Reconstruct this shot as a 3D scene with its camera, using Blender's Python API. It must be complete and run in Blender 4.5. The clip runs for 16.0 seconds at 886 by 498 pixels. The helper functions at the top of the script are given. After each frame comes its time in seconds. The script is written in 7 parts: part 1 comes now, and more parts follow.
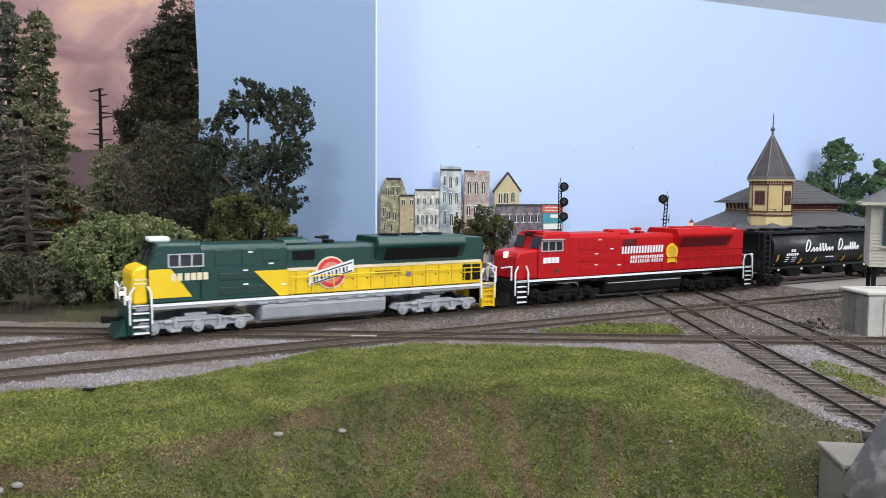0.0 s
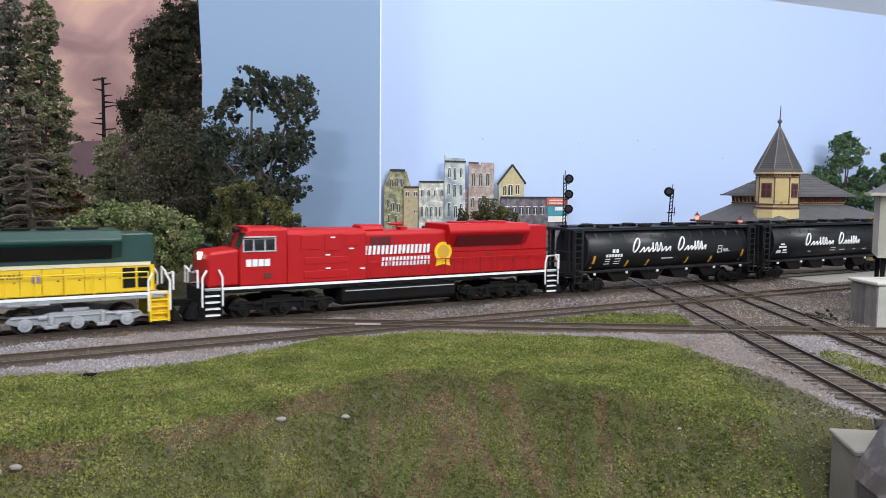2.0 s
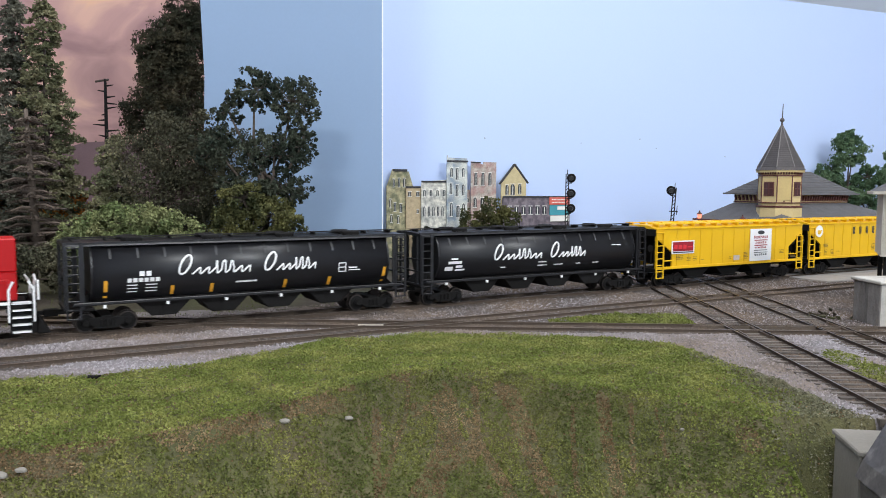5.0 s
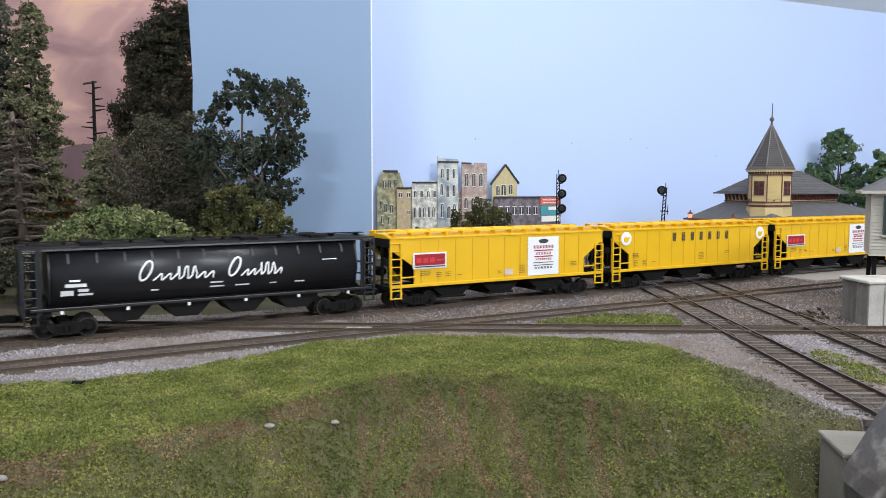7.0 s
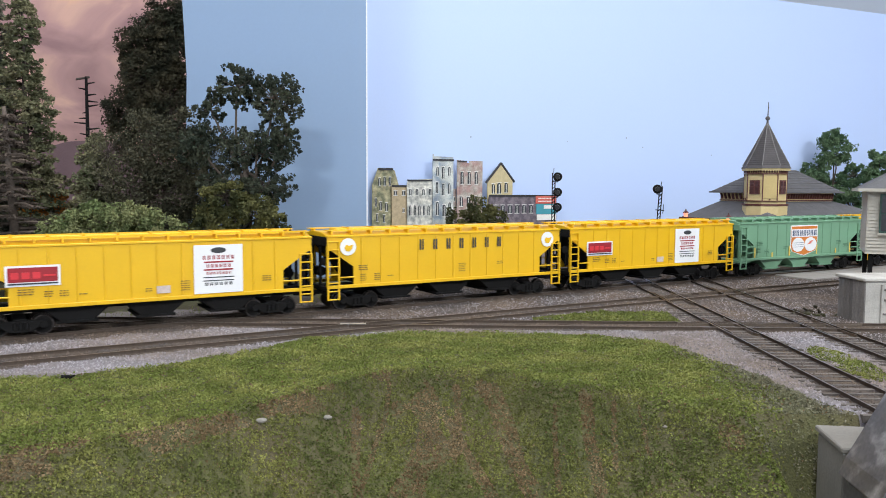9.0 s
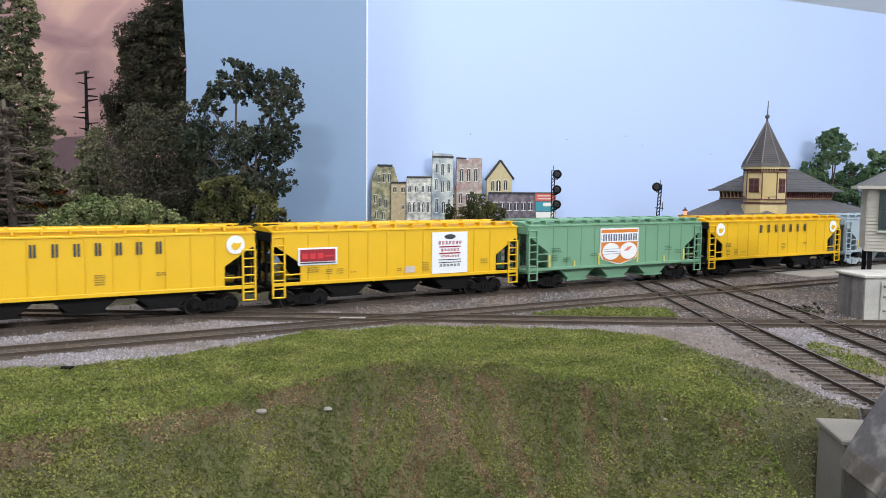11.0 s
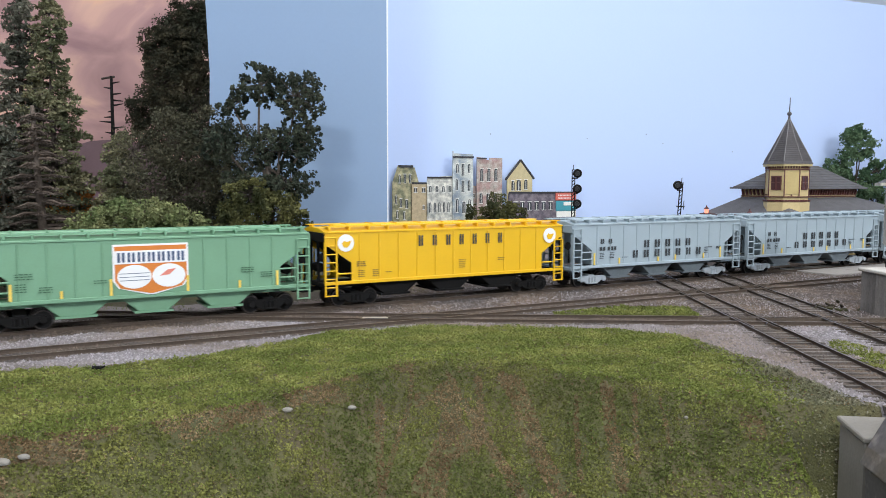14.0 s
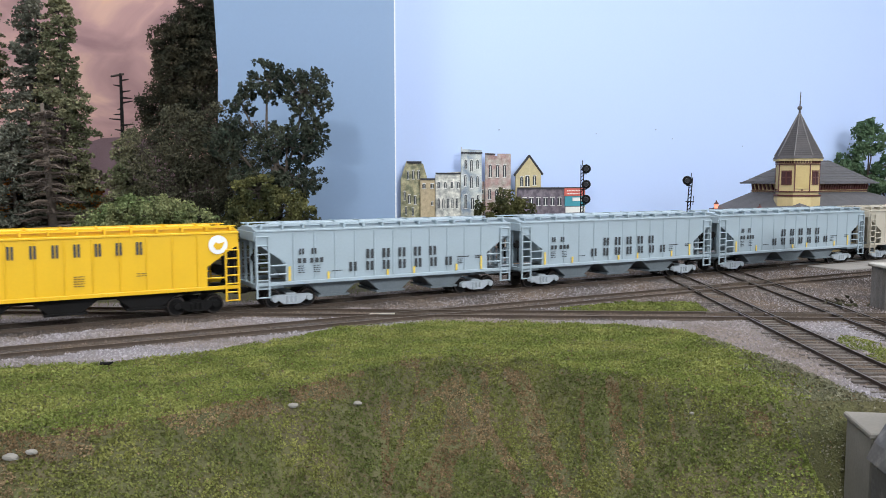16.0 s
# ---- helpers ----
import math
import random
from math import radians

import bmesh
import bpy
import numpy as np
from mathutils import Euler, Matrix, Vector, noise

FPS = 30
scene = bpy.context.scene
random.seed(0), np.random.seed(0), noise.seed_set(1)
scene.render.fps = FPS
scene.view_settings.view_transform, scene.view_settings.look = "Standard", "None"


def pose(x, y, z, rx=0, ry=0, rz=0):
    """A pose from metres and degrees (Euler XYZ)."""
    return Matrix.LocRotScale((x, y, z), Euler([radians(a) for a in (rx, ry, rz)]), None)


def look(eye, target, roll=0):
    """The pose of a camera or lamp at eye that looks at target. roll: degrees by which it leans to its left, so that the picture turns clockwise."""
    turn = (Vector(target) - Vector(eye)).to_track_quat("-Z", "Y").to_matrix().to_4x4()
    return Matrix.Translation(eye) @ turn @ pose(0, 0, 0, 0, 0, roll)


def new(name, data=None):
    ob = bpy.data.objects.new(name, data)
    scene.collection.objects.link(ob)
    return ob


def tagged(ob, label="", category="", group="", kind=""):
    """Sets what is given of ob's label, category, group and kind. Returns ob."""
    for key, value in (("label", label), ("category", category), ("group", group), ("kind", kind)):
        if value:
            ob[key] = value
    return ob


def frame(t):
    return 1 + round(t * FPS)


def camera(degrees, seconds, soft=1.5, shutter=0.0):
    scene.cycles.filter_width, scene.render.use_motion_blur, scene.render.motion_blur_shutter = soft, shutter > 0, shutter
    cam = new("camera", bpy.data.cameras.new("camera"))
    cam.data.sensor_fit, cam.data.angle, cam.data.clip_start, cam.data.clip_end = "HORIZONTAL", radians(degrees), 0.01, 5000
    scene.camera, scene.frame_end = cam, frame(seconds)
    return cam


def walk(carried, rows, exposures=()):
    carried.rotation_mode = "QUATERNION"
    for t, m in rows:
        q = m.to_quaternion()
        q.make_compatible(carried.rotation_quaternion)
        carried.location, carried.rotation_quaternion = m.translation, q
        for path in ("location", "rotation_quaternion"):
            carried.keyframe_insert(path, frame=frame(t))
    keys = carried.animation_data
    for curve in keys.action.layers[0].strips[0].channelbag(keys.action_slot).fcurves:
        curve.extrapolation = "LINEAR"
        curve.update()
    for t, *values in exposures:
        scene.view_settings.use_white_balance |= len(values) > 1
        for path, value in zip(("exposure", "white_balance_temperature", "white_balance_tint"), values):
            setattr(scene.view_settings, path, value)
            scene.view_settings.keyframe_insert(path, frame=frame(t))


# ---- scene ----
cam = camera(58.0, 16.0, soft=0.9, shutter=0.25)
PATH = [
    (0, (0.081, 0.044, 0.082), (-0.034, 2.035, -0.068), 0.4),
    (0.5, (0.082, 0.044, 0.082), (-0.032, 2.036, -0.065), 0.3),
    (1, (0.082, 0.048, 0.079), (-0.032, 2.039, -0.067), 0.4),
    (1.5, (0.08, 0.047, 0.077), (-0.041, 2.038, -0.073), 0.6),
    (2, (0.08, 0.048, 0.077), (-0.043, 2.037, -0.082), 0.6),
    (2.5, (0.081, 0.047, 0.077), (-0.045, 2.036, -0.085), 0.4),
    (3, (0.08, 0.047, 0.078), (-0.039, 2.037, -0.085), 0.5),
    (3.5, (0.079, 0.047, 0.078), (-0.047, 2.037, -0.083), 0.5),
    (6, (0.082, 0.048, 0.078), (-0.045, 2.037, -0.086), 0.3),
    (6.5, (0.083, 0.048, 0.078), (-0.034, 2.038, -0.087), 0.2),
    (7, (0.083, 0.049, 0.079), (-0.031, 2.039, -0.083), 0.1),
    (7.5, (0.081, 0.051, 0.078), (-0.033, 2.041, -0.084), 0.2),
    (8, (0.083, 0.051, 0.077), (-0.027, 2.041, -0.091), 0.1),
    (8.5, (0.083, 0.051, 0.076), (-0.019, 2.041, -0.087), 0.2),
    (9, (0.083, 0.052, 0.076), (-0.019, 2.043, -0.084), 0.3),
    (11.5, (0.082, 0.052, 0.073), (-0.015, 2.043, -0.089), 0.6),
    (12, (0.084, 0.05, 0.074), (-0.023, 2.041, -0.088), 0.3),
    (12.5, (0.083, 0.05, 0.074), (-0.028, 2.041, -0.088), 0.2),
    (13, (0.083, 0.05, 0.073), (-0.04, 2.04, -0.088), 0.2),
    (13.5, (0.082, 0.049, 0.074), (-0.052, 2.038, -0.088), 0.2),
    (14, (0.082, 0.048, 0.074), (-0.067, 2.036, -0.089), 0.1),
    (14.5, (0.083, 0.048, 0.074), (-0.072, 2.035, -0.094), 0.0),
    (15, (0.083, 0.048, 0.075), (-0.082, 2.034, -0.092), -0.1),
    (15.5, (0.083, 0.047, 0.074), (-0.094, 2.032, -0.096), -0.1),
    (16, (0.084, 0.048, 0.074), (-0.091, 2.033, -0.099), -0.1),
]
walk(cam, [(t, look(eye, target, roll)) for t, eye, target, roll in PATH])

# ---- light ----
world = bpy.data.worlds.new("room_world")
world.use_nodes = True
world.node_tree.nodes["Background"].inputs[0].default_value = (0.80, 0.88, 1.0, 1)
world.node_tree.nodes["Background"].inputs[1].default_value = 0.25
scene.world = world
EXPOSURE = 0.0
scene.view_settings.exposure = EXPOSURE


def ceiling_lamp(x, y, z, sx, sy, watts, colour):
    d = bpy.data.lights.new("ceiling_light", "AREA")
    d.shape, d.size, d.size_y, d.energy, d.color = "RECTANGLE", sx, sy, watts, colour
    ob = new("ceiling_light", d)
    ob.matrix_basis = look((x, y, z), (x, y + 0.001, 0))
    return ob


ceiling_lamp(-0.24, -1.70, 1.10, 0.34, 0.30, 46, (0.95, 0.98, 1.0))
ceiling_lamp(1.6, -1.0, 1.15, 0.9, 0.35, 58, (0.95, 0.98, 1.0))
ceiling_lamp(0.25, 0.42, 0.95, 1.8, 0.10, 15, (0.97, 0.98, 1.0))


# ---- materials ----
def mat(name, colour, rough=0.6, metal=0.0, vary=0.12, scale=60.0, bump=0.0, fine=900.0, coat=0.0, rnd=0.0, spec=0.5,
        second=None, mix_scale=25.0, mix_at=0.5, mix_soft=0.12):
    """Principled paint with broad and fine variation; second: a colour laid over it in patches."""
    m = bpy.data.materials.new(name)
    m.use_nodes = True
    nt = m.node_tree
    n, l = nt.nodes, nt.links
    b = n["Principled BSDF"]
    b.inputs["Roughness"].default_value = rough
    b.inputs["Metallic"].default_value = metal
    b.inputs["Specular IOR Level"].default_value = spec
    b.inputs["Coat Weight"].default_value = coat
    tc = n.new("ShaderNodeTexCoord")
    big = n.new("ShaderNodeTexNoise")
    big.inputs["Scale"].default_value = scale
    big.inputs["Detail"].default_value = 4
    l.new(tc.outputs["Object"], big.inputs["Vector"])
    small = n.new("ShaderNodeTexNoise")
    small.inputs["Scale"].default_value = fine
    small.inputs["Detail"].default_value = 3
    l.new(tc.outputs["Object"], small.inputs["Vector"])
    base = None
    if second:
        pn = n.new("ShaderNodeTexNoise")
        pn.inputs["Scale"].default_value = mix_scale
        pn.inputs["Detail"].default_value = 5
        l.new(tc.outputs["Object"], pn.inputs["Vector"])
        mr = n.new("ShaderNodeMapRange")
        mr.inputs["From Min"].default_value = mix_at - mix_soft
        mr.inputs["From Max"].default_value = mix_at + mix_soft
        l.new(pn.outputs["Fac"], mr.inputs["Value"])
        mx = n.new("ShaderNodeMix")
        mx.data_type = "RGBA"
        mx.inputs[6].default_value = (*colour, 1)
        mx.inputs[7].default_value = (*second, 1)
        l.new(mr.outputs["Result"], mx.inputs[0])
        base = mx.outputs[2]
    hsv = n.new("ShaderNodeHueSaturation")
    if base:
        l.new(base, hsv.inputs["Color"])
    else:
        hsv.inputs["Color"].default_value = (*colour, 1)
    add = n.new("ShaderNodeMath")
    add.operation = "ADD"
    l.new(big.outputs["Fac"], add.inputs[0])
    l.new(small.outputs["Fac"], add.inputs[1])
    val = n.new("ShaderNodeMapRange")
    val.inputs["From Min"].default_value = 0.6
    val.inputs["From Max"].default_value = 1.4
    val.inputs["To Min"].default_value = 1 - vary
    val.inputs["To Max"].default_value = 1 + vary
    l.new(add.outputs[0], val.inputs["Value"])
    out = val.outputs["Result"]
    if rnd:
        oi = n.new("ShaderNodeObjectInfo")
        geo = n.new("ShaderNodeNewGeometry")
        s = n.new("ShaderNodeMath")
        s.operation = "ADD"
        l.new(oi.outputs["Random"], s.inputs[0])
        l.new(geo.outputs["Random Per Island"], s.inputs[1])
        rr = n.new("ShaderNodeMapRange")
        rr.inputs["From Max"].default_value = 2.0
        rr.inputs["To Min"].default_value = 1 - rnd
        rr.inputs["To Max"].default_value = 1 + rnd
        l.new(s.outputs[0], rr.inputs["Value"])
        mu = n.new("ShaderNodeMath")
        mu.operation = "MULTIPLY"
        l.new(out, mu.inputs[0])
        l.new(rr.outputs["Result"], mu.inputs[1])
        out = mu.outputs[0]
    l.new(out, hsv.inputs["Value"])
    l.new(hsv.outputs["Color"], b.inputs["Base Color"])
    if bump:
        bp = n.new("ShaderNodeBump")
        bp.inputs["Strength"].default_value = bump
        bp.inputs["Distance"].default_value = 0.0006
        l.new(small.outputs["Fac"], bp.inputs["Height"])
        l.new(bp.outputs["Normal"], b.inputs["Normal"])
    return m


def glow(name, colour, strength):
    m = bpy.data.materials.new(name)
    m.use_nodes = True
    b = m.node_tree.nodes["Principled BSDF"]
    b.inputs["Base Color"].default_value = (*colour, 1)
    b.inputs["Emission Color"].default_value = (*colour, 1)
    b.inputs["Emission Strength"].default_value = strength
    return m


M = dict(
    ballast=mat("ballast_grey_stone", (0.165, 0.152, 0.158), 0.95, vary=0.4, scale=40, fine=1500, bump=0.9, second=(0.15, 0.115, 0.09), mix_scale=12, mix_at=0.50),
    stone=mat("ballast_stones", (0.25, 0.23, 0.242), 0.95, vary=0.25, rnd=0.75, second=(0.175, 0.145, 0.135), mix_scale=12, mix_at=0.50),
    cinder=mat("dark_oily_ballast", (0.048, 0.040, 0.036), 0.95, vary=0.4, scale=60, fine=1500, bump=0.9, second=(0.085, 0.060, 0.042), mix_scale=25, mix_at=0.5),
    darkstone=mat("oily_ballast_stones", (0.075, 0.062, 0.056), 0.95, vary=0.3, rnd=0.75, second=(0.12, 0.088, 0.065), mix_scale=25, mix_at=0.52),
    soil=mat("brown_soil", (0.040, 0.030, 0.020), 0.95, vary=0.35, scale=30, fine=1300, bump=0.8, second=(0.05, 0.05, 0.02), mix_scale=20),
    turf=mat("turf_under_grass", (0.066, 0.066, 0.022), 0.95, vary=0.4, scale=35, fine=1300, bump=0.9, second=(0.075, 0.060, 0.030), mix_scale=30, mix_at=0.56),
    rail=mat("weathered_rail", (0.055, 0.040, 0.032), 0.6, 0.3, vary=0.3),
    railtop=mat("worn_rail_head", (0.22, 0.19, 0.165), 0.35, 0.8, vary=0.25),
    rust=mat("rust_painted_rail", (0.072, 0.051, 0.037), 0.7, 0.1, vary=0.3),
    rusthead=mat("brown_worn_rail_head", (0.155, 0.122, 0.096), 0.45, 0.6, vary=0.3),
    tie=mat("dark_wooden_tie", (0.125, 0.106, 0.094), 0.9, vary=0.3, rnd=0.5, bump=0.4),
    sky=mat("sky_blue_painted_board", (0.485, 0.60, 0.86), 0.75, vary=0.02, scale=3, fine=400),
    # darker than the sky board: the shade of its turned face is coloured in
    skyshade=mat("grey_blue_shaded_board", (0.215, 0.305, 0.445), 0.7, vary=0.02, scale=3, fine=400),
    wall=mat("white_room_paint", (0.66, 0.71, 0.79), 0.8, vary=0.02, scale=2),
    yellow=mat("yellow_car_paint", (0.75, 0.44, 0.006), 0.42, vary=0.05),
    green=mat("light_green_car_paint", (0.165, 0.325, 0.20), 0.5, vary=0.06),
    grey=mat("light_grey_car_paint", (0.33, 0.40, 0.44), 0.5, vary=0.06),
    palecream=mat("pale_cream_car_paint", (0.46, 0.42, 0.34), 0.5, vary=0.06),
    black=mat("black_car_paint", (0.013, 0.013, 0.015), 0.35, vary=0.2, spec=0.4),
    blackmatt=mat("matt_black_plastic", (0.010, 0.0095, 0.0095), 0.8, vary=0.3, spec=0.15),
    red=mat("red_locomotive_paint", (0.40, 0.004, 0.006), 0.45, vary=0.05, spec=0.3),
    dkgreen=mat("dark_green_locomotive_paint", (0.006, 0.042, 0.033), 0.4, vary=0.08),
    locoyellow=mat("locomotive_yellow_paint", (0.80, 0.53, 0.01), 0.4, vary=0.05),
    silver=mat("silver_grey_paint", (0.33, 0.34, 0.36), 0.45, vary=0.2, scale=120),
    white=mat("white_lettering", (0.80, 0.80, 0.80), 0.5, vary=0.03),
)


# ---- mesh helpers ----
def part(name, bm, material, parent=None, label="", bevel=0.0, smooth=False):
    """Links a bmesh as one mesh object under a thing or a part."""
    me = bpy.data.meshes.new(name)
    bmesh.ops.recalc_face_normals(bm, faces=bm.faces)
    if smooth:
        for f in bm.faces:
            f.smooth = True
    bm.to_mesh(me)
    bm.free()
    for m in material if isinstance(material, (list, tuple)) else (material,):
        me.materials.append(m)
    ob = new(name, me)
    ob.parent = parent
    if label:
        tagged(ob, label)
    if bevel:
        md = ob.modifiers.new("edge", "BEVEL")
        md.width, md.segments, md.limit_method = bevel, 1, "ANGLE"
    return ob


def empty(name, m=None, label="", category="", group=""):
    ob = new(name)
    ob.empty_display_size = 0.01
    if m is not None:
        ob.matrix_basis = m
    return tagged(ob, label, category, group)


def box(bm, x0, x1, y0, y1, z0, z1, slot=0):
    v = [bm.verts.new((x, y, z)) for z in (z0, z1) for y in (y0, y1) for x in (x0, x1)]
    for a in ((0, 2, 3, 1), (4, 5, 7, 6), (0, 1, 5, 4), (2, 6, 7, 3), (0, 4, 6, 2), (1, 3, 7, 5)):
        bm.faces.new([v[i] for i in a]).material_index = slot
    return bm


def prism(bm, pts, axis, a, b, slot=0):
    """A polygon drawn in the plane across axis and drawn out from a to b along it."""
    def at(p, c):
        return {"x": (c, p[0], p[1]), "y": (p[0], c, p[1]), "z": (p[0], p[1], c)}[axis]
    lo = [bm.verts.new(at(p, a)) for p in pts]
    hi = [bm.verts.new(at(p, b)) for p in pts]
    n = len(pts)
    bm.faces.new(lo).material_index = slot
    bm.faces.new(hi[::-1]).material_index = slot
    for i in range(n):
        bm.faces.new((lo[i], hi[i], hi[(i + 1) % n], lo[(i + 1) % n])).material_index = slot
    return bm


def rod(bm, p, q, r, n=6, r2=None, slot=0):
    p, q = Vector(p), Vector(q)
    r2 = r if r2 is None else r2
    w = (q - p).normalized()
    u = w.orthogonal().normalized()
    v = w.cross(u)
    rings = []
    for c, rr in ((p, r), (q, r2)):
        rings.append([bm.verts.new(c + rr * (math.cos(k * math.tau / n) * u + math.sin(k * math.tau / n) * v)) for k in range(n)])
    for k in range(n):
        bm.faces.new((rings[0][k], rings[0][(k + 1) % n], rings[1][(k + 1) % n], rings[1][k])).material_index = slot
    bm.faces.new(rings[0][::-1]).material_index = slot
    bm.faces.new(rings[1]).material_index = slot
    return bm


def path(bm, pts, r, n=6):
    for p, q in zip(pts, pts[1:]):
        rod(bm, p, q, r, n)
    return bm


def disc(bm, x, z, r, y0, y1, n=20, slot=0, rz=None):
    rz = rz or r
    return prism(bm, [(x + r * math.cos(k * math.tau / n), z + rz * math.sin(k * math.tau / n)) for k in range(n)], "y", y0, y1, slot)


def B():
    return bmesh.new()


# ---- the tracks' lines: a point, a direction, where they begin and end ----
MAIN_A = math.atan(0.677)
MAIN_D = Vector((math.cos(MAIN_A), math.sin(MAIN_A)))
MAIN_O = Vector((0.0, 0.545))
GAUGE = 0.0165
T2_A = math.atan(0.654)
LINES = {
    "main_track": (MAIN_O, MAIN_A, -0.62, 1.0),
    "passing_track": (Vector((0.0, 0.4654)), T2_A, -0.42, 0.85),
    "crossing_track": (Vector((0.0, 0.4895)), math.atan(0.03), -0.75, 0.80),
    "branch_track": (Vector((0.218, 0.5)), math.atan2(1, -0.052), -0.30, 0.44),
    "siding_track": (Vector((0.2685, 0.5)), math.atan2(1, -0.045), -0.30, 0.48),
}


RIM_LINE = ((-0.6, 0.20), (-0.13, 0.262), (-0.07, 0.270), (-0.04, 0.279), (-0.015, 0.302), (0.003, 0.326), (0.020, 0.348), (0.036, 0.376), (0.053, 0.386),
            (0.090, 0.384), (0.104, 0.369), (0.125, 0.360), (0.141, 0.352), (0.161, 0.333), (0.180, 0.318), (0.210, 0.300), (0.6, 0.28))
GRASS_EDGE = ((-0.6, 0.22), (-0.124, 0.348), (-0.085, 0.3625), (-0.0475, 0.387), (-0.0236, 0.420), (-0.0045, 0.450), (0.030, 0.464), (0.045, 0.470),
              (0.123, 0.470), (0.168, 0.458), (0.1843, 0.419), (0.1973, 0.385), (0.2046, 0.348), (0.2100, 0.334), (0.2120, 0.10))


def along(line, x):
    for (x0, y0), (x1, y1) in zip(line, line[1:]):
        if x0 <= x <= x1:
            return y0 + (y1 - y0) * (x - x0) / (x1 - x0)
    return -1.0


def hill_edge(x):
    """Where the level turf breaks off into the slope."""
    return (along(RIM_LINE, x - 0.006) + along(RIM_LINE, x) + along(RIM_LINE, x + 0.006)) / 3


def grass_limit(x):
    return along(GRASS_EDGE, x)


def off_line(x, y, key):
    """How far a point lies off a track's middle."""
    o, ang = LINES[key][:2]
    return abs(-(x - o.x) * math.sin(ang) + (y - o.y) * math.cos(ang))


def in_cinder(x, y):
    """Oil and rust darken the ballast in and beside the tracks."""
    w = 1 + 0.35 * noise.noise((x * 55, y * 55, 11))
    return (off_line(x, y, "main_track") < 0.021 * w or off_line(x, y, "passing_track") < 0.0105 * w or off_line(x, y, "crossing_track") < 0.0125 * w
            or off_line(x, y, "branch_track") < 0.0100 * w or off_line(x, y, "siding_track") < 0.0100 * w)


def in_mixed(x, y):
    """Round the crossings dark and pale stones lie mixed."""
    return x > 0.0 and y > 0.505 + 0.006 * noise.noise((x * 50, y * 50, 6)) or x > 0.262 and y > 0.44


def in_grass(x, y):
    return y < grass_limit(x) + 0.006 * noise.noise((x * 60, y * 60, 0))


def in_patch(x, y):
    """The strip of grass between two tracks."""
    lo = 0.4895 + 0.03 * x + 0.016
    hi = 0.4654 + 0.654 * x - 0.020
    return 0.112 < x < 0.196 and lo < y < min(hi, 0.546) and noise.noise((x * 70, y * 70, 3)) > -0.5


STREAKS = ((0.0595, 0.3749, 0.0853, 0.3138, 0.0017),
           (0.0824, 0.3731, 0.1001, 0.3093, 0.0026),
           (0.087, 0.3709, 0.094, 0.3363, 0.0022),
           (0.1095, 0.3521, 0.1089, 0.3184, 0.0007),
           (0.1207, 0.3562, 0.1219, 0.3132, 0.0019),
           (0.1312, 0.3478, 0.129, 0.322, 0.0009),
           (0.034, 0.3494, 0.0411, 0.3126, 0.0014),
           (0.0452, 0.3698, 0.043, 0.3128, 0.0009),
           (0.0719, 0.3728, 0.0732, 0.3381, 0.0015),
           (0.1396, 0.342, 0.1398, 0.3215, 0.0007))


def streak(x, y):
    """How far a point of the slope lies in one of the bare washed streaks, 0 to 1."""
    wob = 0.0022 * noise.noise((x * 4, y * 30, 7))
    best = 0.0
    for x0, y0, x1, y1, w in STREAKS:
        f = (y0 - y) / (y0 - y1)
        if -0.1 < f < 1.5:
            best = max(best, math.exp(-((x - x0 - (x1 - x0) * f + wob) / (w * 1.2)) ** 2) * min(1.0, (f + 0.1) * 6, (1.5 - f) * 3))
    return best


def ground_z(x, y):
    z = -0.0021
    edge = hill_edge(x)
    if y < edge:
        d = edge - y
        side = min(1.0, max(0.0, (0.218 - x) / 0.03)) if y > 0.27 else 1.0
        z -= 0.34 * d * min(1.0, d / 0.03 * 0.5 + 0.5) * side
        ridge = min(1.0, d / 0.02)
        z += ridge * (0.0034 * noise.noise((x * 45, y * 7, 1)) + 0.0016 * noise.noise((x * 140, y * 16, 5)))
    if x > 0.174 and y < 0.328:
        z -= 0.045 * min(1.0, (x - 0.174) / 0.012) * min(1.0, (0.328 - y) / 0.022)
    if x < -0.06:
        bank = y - (0.53 + 0.25 * max(0.0, x + 0.16))
        if bank > 0:
            z += min(0.05, 0.16 * bank) * min(1.0, (-0.06 - x) / 0.1)
    return z + 0.0006 * noise.noise((x * 90, y * 90, 0)) + 0.0004 * noise.noise((x * 300, y * 300, 2))


